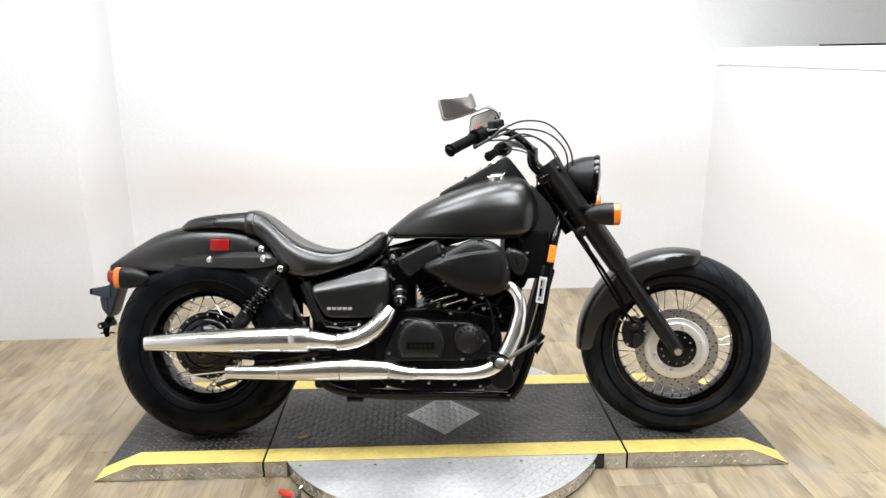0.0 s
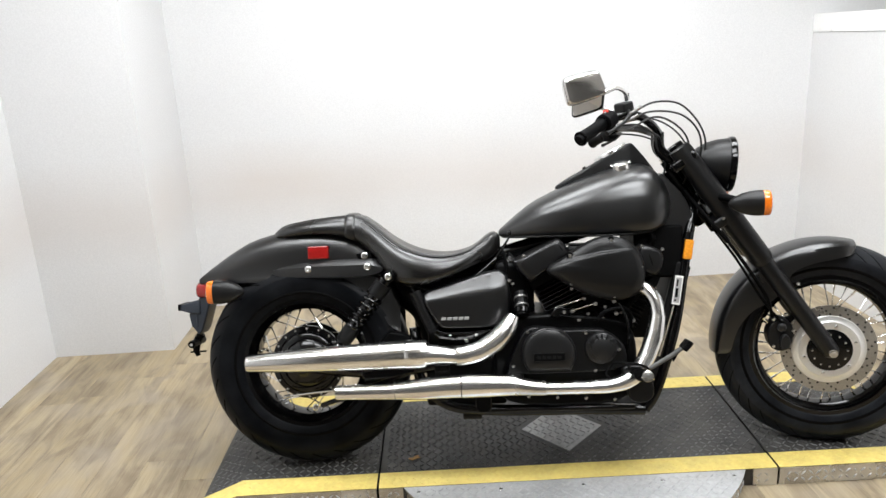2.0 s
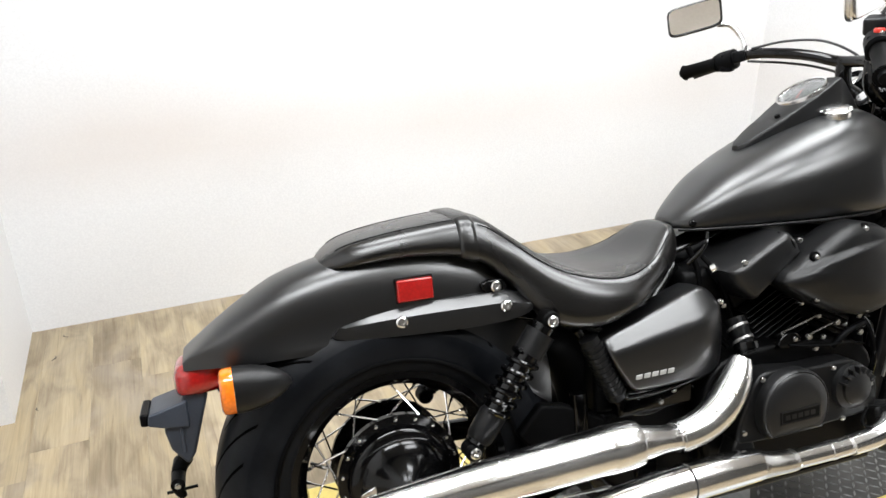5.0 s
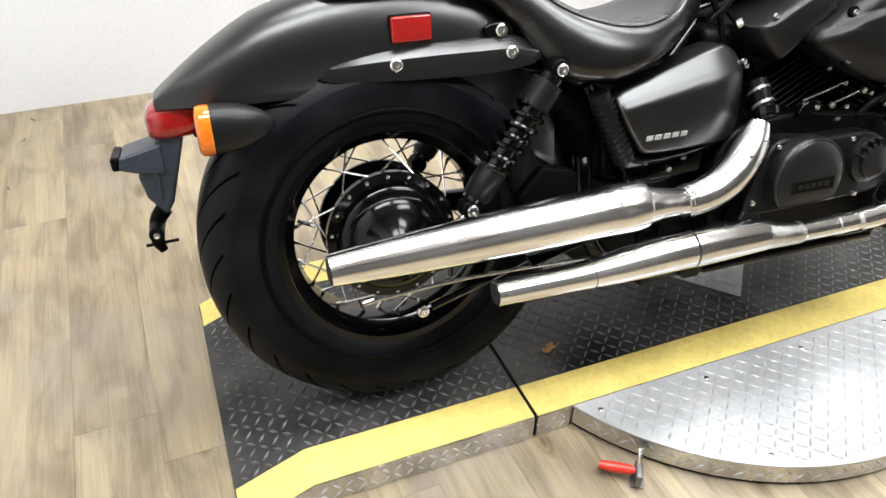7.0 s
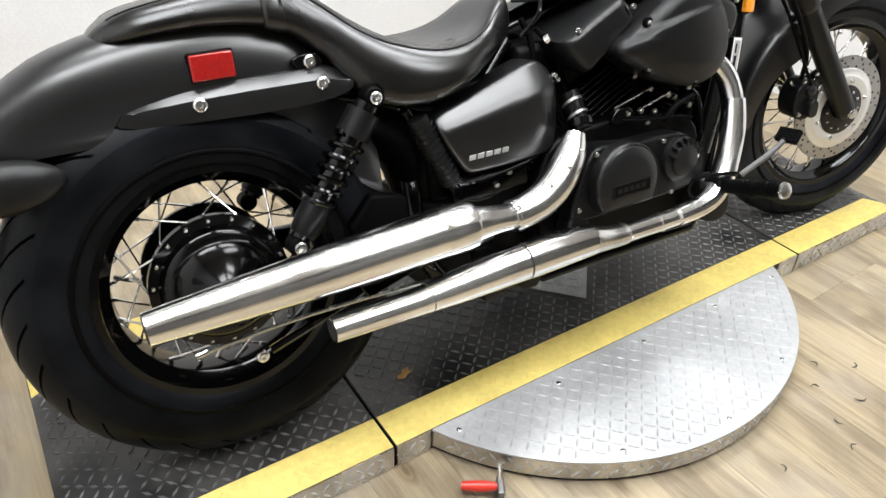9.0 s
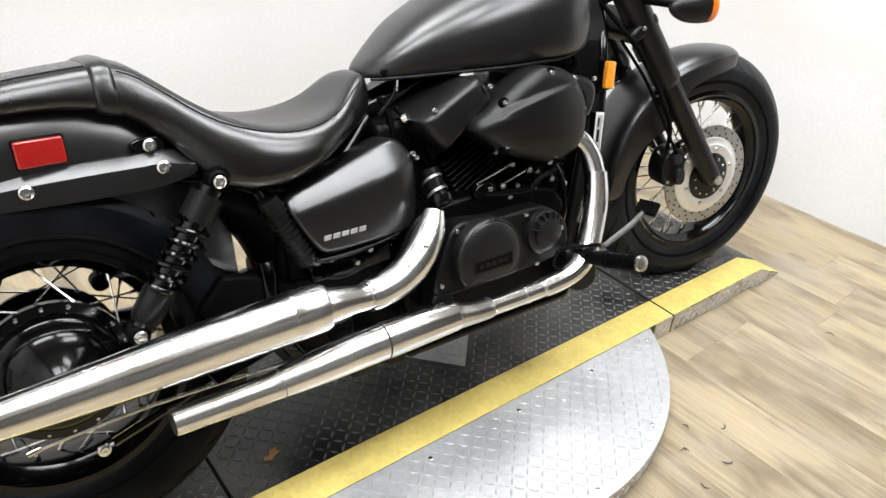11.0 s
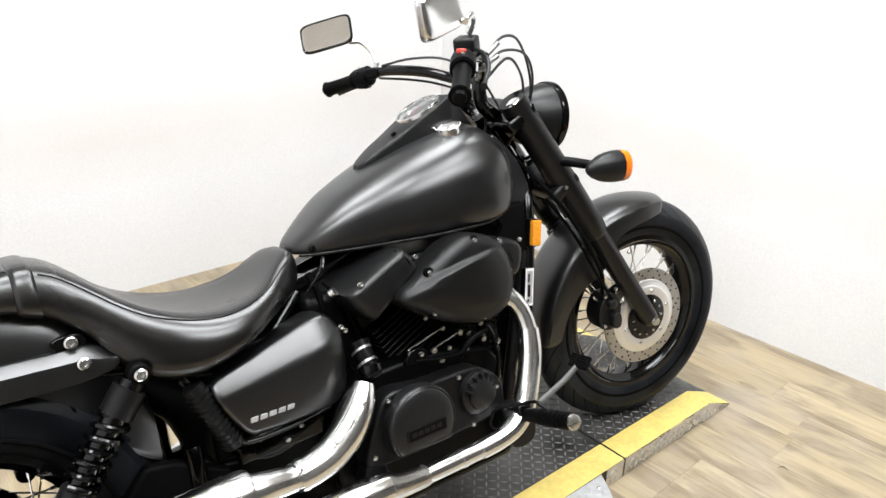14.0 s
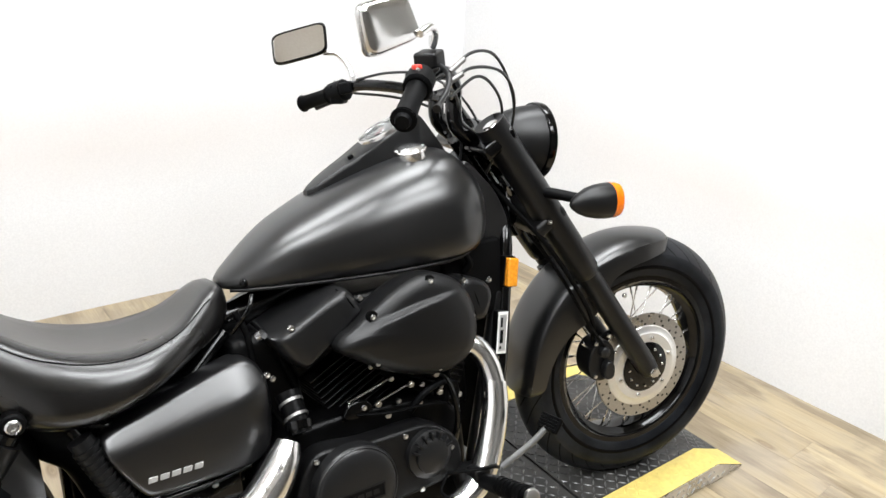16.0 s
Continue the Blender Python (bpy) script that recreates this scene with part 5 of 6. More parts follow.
cyl_r, M_R, L_R = cylinder((0.862, 0.401), (0.752, 0.627), "rear_cylinder")
cyl_f, M_F, L_F = cylinder((0.972, 0.401), (1.078, 0.618), "front_cylinder")
HEAD_R = [(0.674, 0.608), (0.690, 0.626), (0.785, 0.673), (0.812, 0.677), (0.834, 0.646), (0.826, 0.630), (0.740, 0.567), (0.712, 0.556)]
HEAD_F = [(1.044, 0.646), (1.062, 0.654), (1.104, 0.638), (1.116, 0.606), (1.094, 0.562), (1.056, 0.574), (1.040, 0.606)]
for outline, (bx0, bz0), (bx1, bz1), spots in ((HEAD_R, (0.796, 0.678), (0.822, 0.634), ((0.700, 0.634), (0.716, 0.578), (0.830, 0.660))), (HEAD_F, (1.060, 0.656), (1.090, 0.562), ((1.110, 0.640), (1.050, 0.650)))):
    ring_ = rounded(outline, 3)
    mx_, mz_ = (sum(q[k] for q in ring_) / len(ring_) for k in (0, 1))
    side_ = [(0.62, 0.1740), (0.80, 0.1730), (0.90, 0.1690), (0.965, 0.1610), (1.0, 0.1460)]
    hc = part("head_cover", ring_faces(bmesh.new(), [[Vector((mx_ + (x - mx_) * f, y, mz_ + (z - mz_) * f)) for x, z in ring_] for f, y in [(f, -y) for f, y in side_] + side_[::-1]]), COVER_GREY, bike, "satin black cylinder head cover", angle=60)
    for s in (-1, 1):
        part("cover_band", tube(bmesh.new(), [(bx0, s * 0.147, bz0), (bx0 * 0.85 + bx1 * 0.15, s * 0.1680, bz0 * 0.85 + bz1 * 0.15), (bx0 * 0.5 + bx1 * 0.5, s * 0.1738, bz0 * 0.5 + bz1 * 0.5), (bx0 * 0.15 + bx1 * 0.85, s * 0.1680, bz0 * 0.15 + bz1 * 0.85), (bx1, s * 0.147, bz1)], 0.0016, 6, 2), RUBBER, hc)
    for q in spots:
        part("bolt", bolt_me, None, hc, "", pose(q[0], -0.166, q[1]))

# air cleaner: a drop-shaped cover with a swept crease
ac_out = rounded([(0.767, 0.591), (0.778, 0.606), (0.802, 0.618), (0.860, 0.653), (0.915, 0.679), (0.960, 0.684), (1.006, 0.669), (1.036, 0.638), (1.052, 0.595), (1.051, 0.550), (1.028, 0.512), (0.975, 0.494), (0.915, 0.503), (0.850, 0.528), (0.795, 0.562), (0.772, 0.578)], 12)


AC_CREASE = [(0.767, 0.590), (0.787, 0.597), (0.847, 0.617), (0.92, 0.634), (0.98, 0.643), (1.05, 0.646)]


def ac_point(x, z, s, y):
    cx, cz = 0.93, 0.590
    px, pz = cx + (x - cx) * s, cz + (z - cz) * s
    line = lerp_table(AC_CREASE, px)
    wide = 0.012 if px < 0.84 else max(0.0045, 0.012 - 0.06 * (px - 0.84))
    step = max(0.0, min(1.0, (pz - line) / wide))
    fade = max(0.0, min(1.0, (1.04 - px) / 0.08)) * max(0.0, 1 - s ** 5)
    ridge = 0.0025 * math.exp(-((pz - line) / 0.020) ** 2) * fade if pz < line else 0.0025 * fade * (1 - step)
    hollow = 0.0095 * step * step * (3 - 2 * step) * fade
    tuck = 0.10 * max(0.0, 0.562 - 0.12 * (px - 0.80) - pz) * max(0.0, 1 - s ** 8)
    return Vector((px, y - ridge + hollow + tuck, pz))


ac = part("air_cleaner", ring_faces(bmesh.new(), [[ac_point(x, z, s_, y) for x, z in ac_out] for s_, y in spline([(0.97, -0.135), (1.0, -0.150), (1.0, -0.186), (0.985, -0.197), (0.95, -0.205), (0.88, -0.2125), (0.78, -0.2185), (0.66, -0.222), (0.52, -0.225), (0.36, -0.227), (0.2, -0.228), (0.06, -0.2285)], 6)]), SATIN, bike, "satin black drop-shaped air cleaner cover", angle=50)
for bx, bz in ((0.832, 0.632), (0.952, 0.673), (0.833, 0.549), (0.958, 0.509), (1.038, 0.591)):
    part("bolt", bolt_me, None, ac, "", pose(bx, -0.206, bz))
    part("bolt_recess", lathe(bmesh.new(), [(0.0, -0.001), (0.0105, -0.001), (0.0105, 0.006)], 14), RUBBER, ac, "", pose(bx, -0.2055, bz))
part("engine_valley", box(bmesh.new(), (0.85, -0.085, 0.40), (1.02, 0.085, 0.54), 0.012), ENGINE, bike)
part("engine_front", box(bmesh.new(), (1.00, -0.075, 0.36), (1.105, 0.075, 0.60), 0.012), ENGINE, bike)
part("air_box", box(bmesh.new(), (0.83, -0.134, 0.53), (1.0, 0.03, 0.66), 0.015), ENGINE, bike)
# engine clutter on the near side
part("carb_linkage", tube(bmesh.new(), [(0.79, -0.16, 0.475), (0.83, -0.165, 0.487), (0.87, -0.165, 0.498)], 0.0025, 8), STEEL, bike)
for q in ((0.79, -0.165, 0.47), (0.815, -0.17, 0.462), (0.875, -0.168, 0.50), (0.70, -0.16, 0.475), (0.885, -0.17, 0.455), (0.935, -0.175, 0.475), (0.93, -0.17, 0.44), (0.985, -0.16, 0.455), (0.84, -0.16, 0.53), (0.655, -0.15, 0.56), (0.665, -0.145, 0.55)):
    bolt(*q)
part("clamp_lug", plate(bmesh.new(), rounded([(0.775, 0.452), (0.79, 0.474), (0.82, 0.474), (0.832, 0.456), (0.80, 0.444)], 3), -0.172, -0.16, 0.003), GLOSS, bike)
part("oil_line", tube(bmesh.new(), [(0.99, -0.18, 0.33), (1.0, -0.19, 0.40), (0.985, -0.185, 0.47), (0.96, -0.16, 0.50)], 0.006, 8), GLOSS, bike)
part("coolant_hose", tube(bmesh.new(), [(1.12, -0.07, 0.56), (1.07, -0.11, 0.53), (1.01, -0.14, 0.48), (0.99, -0.15, 0.42)], 0.015, 12), RUBBER, bike)
part("plug_lead", tube(bmesh.new(), [(0.66, -0.09, 0.64), (0.685, -0.105, 0.60), (0.71, -0.105, 0.53), (0.73, -0.10, 0.47)], 0.005, 8), RUBBER, bike)
part("hose_clip", tube(bmesh.new(), [(0.657, -0.125, 0.620), (0.663, -0.132, 0.625)], 0.009, 10, 1), CHROME, bike)
part("wiring_loom", tube(bmesh.new(), [(0.635, -0.08, 0.66), (0.648, -0.09, 0.62), (0.652, -0.10, 0.56), (0.66, -0.12, 0.50), (0.68, -0.14, 0.46)], 0.006, 10), RUBBER, bike)
part("clutch_cable", tube(bmesh.new(), [(0.62, -0.10, 0.63), (0.645, -0.12, 0.665), (0.66, -0.11, 0.69)], 0.004, 8), GLOSS, bike)
part("rear_port", tube(bmesh.new(), [(0.687, -0.150, 0.520), (0.688, -0.165, 0.495), (0.690, -0.185, 0.458)], [0.022, 0.020, 0.019], 18), ENGINE, bike)
part("port_flange", tube(bmesh.new(), [(0.690, -0.178, 0.478), (0.689, -0.183, 0.466)], 0.023, 18, 1), GLOSS, bike)
for cz, cx in ((0.506, 0.6872), (0.484, 0.6885)):
    part("hose_clamp", tube(bmesh.new(), [(cx, -0.158 - 0.6 * (0.506 - cz), cz), (cx + 0.0004, -0.1615 - 0.6 * (0.506 - cz), cz - 0.004)], 0.0218, 20, 1), DULLSTEEL, bike, "steel hose clamp")
part("plug_cap", tube(bmesh.new(), [(1.088, -0.118, 0.655), (1.094, -0.128, 0.672), (1.085, -0.130, 0.690)], [0.009, 0.0085, 0.005], 12), RUBBER, bike, "black spark plug cap")
part("vent_hose", tube(bmesh.new(), [(0.905, -0.176, 0.430), (0.935, -0.186, 0.462), (0.985, -0.182, 0.470), (1.012, -0.170, 0.448), (1.018, -0.160, 0.410)], 0.0065, 10), PLASTIC, bike, "black breather hose")
part("sensor_lead", tube(bmesh.new(), [(0.80, -0.172, 0.452), (0.86, -0.186, 0.444), (0.93, -0.186, 0.438), (0.985, -0.178, 0.425)], 0.003, 8), RUBBER, bike)
part("linkage_rod", tube(bmesh.new(), [(0.838, -0.178, 0.466), (0.905, -0.182, 0.486)], 0.0022, 8, 1), STEEL, bike, "thin steel linkage rod")
for q in ((0.838, -0.181, 0.466), (0.905, -0.185, 0.486), (0.960, -0.186, 0.492), (0.966, -0.184, 0.455), (0.856, -0.180, 0.440), (1.020, -0.165, 0.43)):
    part("nut", small_nut_me, None, bike, "", pose(*q))
part("gear_housing", box(bmesh.new(), (0.60, -0.15, 0.23), (0.68, -0.12, 0.33), 0.008), ENGINE, bike)

# -- exhausts --
EX_Y = -0.238
up_pts = [(-0.129, 0.3460, 0.0245), (-0.09, 0.3475, 0.0272), (0.0, 0.3500, 0.0325), (0.10, 0.3530, 0.0368), (0.20, 0.3560, 0.0395), (0.30, 0.3590, 0.0410), (0.345, 0.3600, 0.0415)]
muf = part("upper_muffler", tube(bmesh.new(), [(x, EX_Y, z) for x, z, r in up_pts], [r for *_, r in up_pts], 40, 5), CHROME, bike, "chrome tapered upper muffler", angle=60)
part("muffler_bore", tube(bmesh.new(), [(-0.1305, EX_Y, 0.346), (-0.127, EX_Y, 0.346)], 0.0205, 24, 1), HOLE, muf)
part("muffler_ring", tube(bmesh.new(), [(0.340, EX_Y, 0.3598), (0.343, EX_Y, 0.3600), (0.396, EX_Y, 0.3600), (0.402, EX_Y, 0.3598), (0.4025, EX_Y, 0.3597)], [0.0410, 0.0428, 0.0415, 0.0395, 0.031], 40, 1), CHROME, muf)
part("upper_neck", tube(bmesh.new(), [(0.395, EX_Y, 0.3595), (0.42, EX_Y, 0.3575), (0.45, EX_Y + 0.002, 0.3545), (0.48, EX_Y + 0.004, 0.351), (0.52, EX_Y + 0.006, 0.352)], [0.0315, 0.0295, 0.0262, 0.0240, 0.024], 32, 5), CHROME, muf, angle=60)
el = [(0.488, -0.232, 0.3490, 0.0285), (0.520, -0.231, 0.3520, 0.0300), (0.560, -0.228, 0.3625, 0.0312), (0.600, -0.222, 0.3850, 0.0318), (0.630, -0.214, 0.4120, 0.0300), (0.650, -0.206, 0.4380, 0.0255), (0.662, -0.200, 0.4580, 0.0190)]
part("elbow_shield", tube(bmesh.new(), [q[:3] for q in el], [q[3] for q in el], 32, 5), CHROME, muf, "chrome exhaust elbow shield", angle=60)
part("elbow_gap", tube(bmesh.new(), [(0.4855, -0.2325, 0.3488), (0.4885, -0.232, 0.3491)], 0.0272, 32, 1), HOLE, muf)
part("shield_clip", tube(bmesh.new(), [(0.4925, -0.2318, 0.3494), (0.501, -0.2315, 0.3500)], 0.0305, 32, 1), CHROME, muf)
low = [(0.133, 0.2540, 0.0215), (0.20, 0.2535, 0.0225), (0.285, 0.2535, 0.0240), (0.310, 0.2545, 0.0258), (0.37, 0.2575, 0.0302), (0.44, 0.2612, 0.0335), (0.500, 0.2630, 0.0345)]
mul = part("lower_muffler", tube(bmesh.new(), [(x, EX_Y - 0.004, z) for x, z, r in low], [r for *_, r in low], 40, 5), CHROME, bike, "chrome tapered lower muffler", angle=60)
part("muffler_bore", tube(bmesh.new(), [(0.1315, EX_Y - 0.004, 0.254), (0.135, EX_Y - 0.004, 0.254)], 0.0180, 24, 1), HOLE, mul)
part("muffler_seam", tube(bmesh.new(), [(0.306, EX_Y - 0.004, 0.2543), (0.3075, EX_Y - 0.004, 0.2544)], 0.0262, 40, 1), DULLSTEEL, mul)
part("muffler_gap", tube(bmesh.new(), [(0.498, EX_Y - 0.004, 0.263), (0.508, EX_Y - 0.004, 0.2632)], 0.0325, 40, 1), HOLE, mul)
part("front_shell", tube(bmesh.new(), [(0.506, EX_Y - 0.004, 0.2632), (0.508, EX_Y - 0.004, 0.2633), (0.57, EX_Y - 0.004, 0.2635), (0.63, EX_Y - 0.004, 0.2625), (0.656, EX_Y - 0.004, 0.2615)], [0.0345, 0.0358, 0.0348, 0.0322, 0.0305], 40, 4), CHROME, mul, angle=60)
part("muffler_cone", tube(bmesh.new(), [(0.654, EX_Y - 0.004, 0.2612), (0.657, EX_Y - 0.004, 0.2610), (0.70, EX_Y - 0.003, 0.2535), (0.742, EX_Y - 0.002, 0.2495), (0.746, EX_Y - 0.002, 0.2495)], [0.0280, 0.0290, 0.0240, 0.0215, 0.0190], 36, 3), STEEL, mul, "bright steel collar", angle=60)
hp = [(0.70, -0.240, 0.2510), (0.78, -0.240, 0.2490), (0.88, -0.240, 0.2490), (0.94, -0.239, 0.2530), (0.985, -0.236, 0.266), (1.020, -0.228, 0.293), (1.050, -0.216, 0.338), (1.074, -0.204, 0.395), (1.086, -0.192, 0.445), (1.080, -0.180, 0.490), (1.060, -0.168, 0.520), (1.03, -0.150, 0.535)]
hd = part("header_pipe", tube(bmesh.new(), hp, [0.0188, 0.0188, 0.0190, 0.0198, 0.0212, 0.0228, 0.0235, 0.0235, 0.0230, 0.0225, 0.022, 0.022], 32, 6), CHROME, bike, "chrome front exhaust header pipe", angle=60)
sh = [(q[0], q[1] - 0.004, q[2] + 0.001) for q in hp[2:9]]
part("heat_shield", tube(bmesh.new(), sh, [0.0205, 0.0215, 0.0240, 0.0260, 0.0268, 0.0266, 0.0245], 32, 6), CHROME, hd, "chrome heat shield", angle=60)
part("shield_band", tube(bmesh.new(), [(0.830, -0.240, 0.249), (0.840, -0.240, 0.249)], 0.0205, 32, 1), CHROME, hd)
for q in ((0.49, 0.372), (0.56, 0.395), (0.60, 0.42), (0.625, 0.445)):
    part("bolt", riv, None, muf, "", pose(q[0], -0.258, q[1]))
part("exhaust_hanger", plate(bmesh.new(), [(0.42, 0.32), (0.47, 0.32), (0.46, 0.21), (0.43, 0.21)], -0.205, -0.19, 0.003), GLOSS, bike)
part("exhaust_hanger", plate(bmesh.new(), [(0.20, 0.30), (0.30, 0.325), (0.36, 0.33), (0.36, 0.30), (0.22, 0.265)], -0.20, -0.18, 0.003), GLOSS, bike)

# -- foot controls --
peg = part("foot_peg", tube(bmesh.new(), [(1.003, -0.255, 0.288), (1.006, -0.29, 0.294), (1.006, -0.388, 0.310)], [0.014, 0.0165, 0.0165], 18, 1), RUBBER, bike, "black ribbed rubber foot peg with chrome end")
for k in range(7):
    f = 0.12 + 0.12 * k
    a, b_ = Vector((1.006, -0.29, 0.294)), Vector((1.006, -0.388, 0.310))
    part("peg_rib", tube(bmesh.new(), [a.lerp(b_, f), a.lerp(b_, f + 0.05)], 0.0180, 18, 1), RUBBER, peg)
part("peg_cap", tube(bmesh.new(), [(1.006, -0.388, 0.310), (1.006, -0.390, 0.3103), (1.006, -0.396, 0.3113), (1.006, -0.3975, 0.3115)], [0.0155, 0.0165, 0.0155, 0.0115], 20, 1), STEEL, peg, "chrome peg end")
part("peg_hinge", box(bmesh.new(), (0.986, -0.258, 0.268), (1.022, -0.222, 0.312), 0.006), SATIN, bike)
part("peg_bracket", plate(bmesh.new(), rounded([(0.973, 0.30), (1.028, 0.30), (1.058, 0.265), (1.063, 0.215), (1.038, 0.195), (0.998, 0.20), (0.986, 0.24)], 2), -0.222, -0.190, 0.006), SATIN, bike, "satin black foot peg bracket")
part("brake_arm", tube(bmesh.new(), [(1.043, -0.262, 0.305), (1.078, -0.278, 0.330), (1.103, -0.288, 0.348), (1.130, -0.294, 0.368)], [0.0058, 0.0062, 0.0062, 0.0058], 12), PEDAL_GREY, bike, "dull grey brake pedal arm")
pad_m = pose(1.138, -0.296, 0.374, 0, -50, 0)
pad = part("brake_pad_rubber", box(bmesh.new(), (-0.016, -0.025, -0.006), (0.016, 0.025, 0.006), 0.004), RUBBER, bike, "black ribbed brake pedal rubber", pad_m)
nub = mesh_of("pad_rib", box(bmesh.new(), (-0.0026, -0.0045, 0.0), (0.0026, 0.0045, 0.003), 0.0008, None, 1), RUBBER)
for i in range(5):
    for j in range(5):
        part("pad_rib", nub, None, pad, "", pose(-0.0115 + 0.00575 * i, -0.019 + 0.0095 * j, 0.0058))
part("pedal_spring", tube(bmesh.new(), [(0.943, -0.23, 0.315), (0.973, -0.262, 0.322), (1.018, -0.268, 0.316), (1.043, -0.25, 0.30)], 0.0035, 8), RUBBER, bike)
part("switch_wire", tube(bmesh.new(), [(0.943, -0.225, 0.31), (0.923, -0.235, 0.285), (0.948, -0.25, 0.27), (0.988, -0.25, 0.275)], 0.003, 8), RUBBER, bike)
part("foot_peg", tube(bmesh.new(), [(0.985, 0.20, 0.285), (0.988, 0.40, 0.320)], 0.019, 16, 1), RUBBER, bike)
part("side_stand", tube(bmesh.new(), [(0.86, 0.12, 0.19), (0.835, 0.22, 0.135), (0.82, 0.295, 0.100)], [0.016, 0.013, 0.012], 12), GLOSS, bike, "black side stand resting on the platform")
part("stand_foot", box(bmesh.new(), (-0.03, -0.02, 0.0), (0.03, 0.03, 0.006), 0.002), GLOSS, bike, "", pose(0.82, 0.30, 0.0935, LEAN_DEG))

# reflector and label on the down tube
part("frame_reflector", box(bmesh.new(), (-0.013, -0.008, -0.030), (0.013, 0.008, 0.030), 0.004), AMBER_PALE, bike, "yellow-amber side reflector", pose(1.198, -0.128, 0.634, 0, 9, 0))
part("reflector_mount", box(bmesh.new(), (-0.015, -0.002, -0.033), (0.015, 0.018, 0.033), 0.004), RUBBER, bike, "", pose(1.197, -0.122, 0.634, 0, 9, 0))
lab = part("warning_label", box(bmesh.new(), (-0.0125, -0.0016, -0.044), (0.0125, 0.0, 0.044), 0.0005), LABEL_WHITE, bike, "white sticker with grey bars", pose(1.163, -0.1285, 0.512, 0, 9, 0))
part("label_mount", box(bmesh.new(), (-0.013, 0.0, -0.045), (0.013, 0.02, 0.045), 0.003), SATIN, bike, "", pose(1.163, -0.1283, 0.512, 0, 9, 0))
part("label_field", box(bmesh.new(), (-0.0088, -0.0021, -0.038), (0.0088, -0.0017, 0.038)), BADGE, lab)
for k, (z0, z1) in enumerate(((-0.034, -0.028), (-0.022, 0.006), (0.012, 0.032))):
    part("label_bar", box(bmesh.new(), (-0.006, -0.0025, z0), (-0.001 + 0.003 * (k == 1), -0.0022, z1)), PLASTIC, lab)
part("lock_rod", tube(bmesh.new(), [(1.150, -0.126, 0.465), (1.120, -0.122, 0.36), (1.105, -0.12, 0.31)], 0.0035, 8), STEEL, bike)
part("horn_tab", plate(bmesh.new(), [(1.14, 0.315), (1.175, 0.335), (1.15, 0.29)], -0.12, -0.10, 0.003), RUBBER, bike)

# -- front end, turned with the bars --
def fork_at(h, y, off=0.0):
    p = AXLE_F + UP * h + Vector((math.cos(RAKE), 0, math.sin(RAKE))) * off
    return Vector((p.x, y, p.z))


FORK_Y = 0.094
for s in (-1, 1):
    y = s * FORK_Y
    leg = part("fork_slider", tube(bmesh.new(), [fork_at(-0.012, y), fork_at(0.0, y), fork_at(0.06, y), fork_at(0.34, y), fork_at(0.37, y)], [0.018, 0.0245, 0.0265, 0.0270, 0.0270], 24, 2), SATIN, bike, "black fork slider", STEER)
    part("fork_cover", tube(bmesh.new(), [fork_at(0.34, y), fork_at(0.352, y), fork_at(0.40, y), fork_at(0.75, y), fork_at(0.758, y)], [0.0275, 0.0325, 0.0345, 0.0345, 0.031], 28, 2), GLOSS if s > 0 else SATIN, bike, "satin black fork cover", STEER)
    part("fork_cap", tube(bmesh.new(), [fork_at(0.757, y), fork_at(0.765, y), fork_at(0.771, y), fork_at(0.773, y)], [0.0245, 0.0235, 0.017, 0.009], 20, 1), CHROME, bike, "chrome fork cap", STEER)
    part("axle_end", nut_me if s < 0 else bolt_me, None, bike, "", STEER @ pose(AXLE_F.x, y * 1.22, AXLE_F.z, 0, 0, 0 if s < 0 else 180))
part("axle_collar", lathe(bmesh.new(), [(0.0, -0.010), (0.013, -0.010), (0.014, 0.02), (0.0, 0.02)], 20), CHROME, bike, "", STEER @ pose(AXLE_F.x, -0.110, AXLE_F.z))
part("axle_shaft", tube(bmesh.new(), [(AXLE_F.x, -0.108, AXLE_F.z), (AXLE_F.x, 0.115, AXLE_F.z)], 0.011, 14, 1), STEEL, bike, "", STEER)
for h, nm in ((0.735, "top_clamp"), (0.520, "lower_clamp")):
    b = bmesh.new()
    box(b, (-0.055, -0.125, -0.016), (0.030, 0.125, 0.016), 0.010)
    part(nm, b, SATIN if h < 0.6 else GLOSS, bike, "", STEER @ Matrix.Translation(fork_at(h, 0)) @ pose(0, 0, 0, 0, -35, 0))
part("stem", tube(bmesh.new(), [fork_at(0.49, 0, -0.046), fork_at(0.76, 0, -0.046)], 0.022, 16, 1), GLOSS, bike, "", STEER)
part("stem_nut", tube(bmesh.new(), [fork_at(0.755, 0, -0.046), fork_at(0.772, 0, -0.046)], 0.018, 8, 1), CHROME, bike, "", STEER)
for s in (-1, 1):
    part("bar_riser", tube(bmesh.new(), [fork_at(0.74, s * 0.045, -0.03), fork_at(0.80, s * 0.045, -0.045), Vector((1.146, s * 0.045, 1.004))], [0.0185, 0.0175, 0.0165], 16, 4), GLOSS, bike, "", STEER)

# front fender
AF = AXLE_F


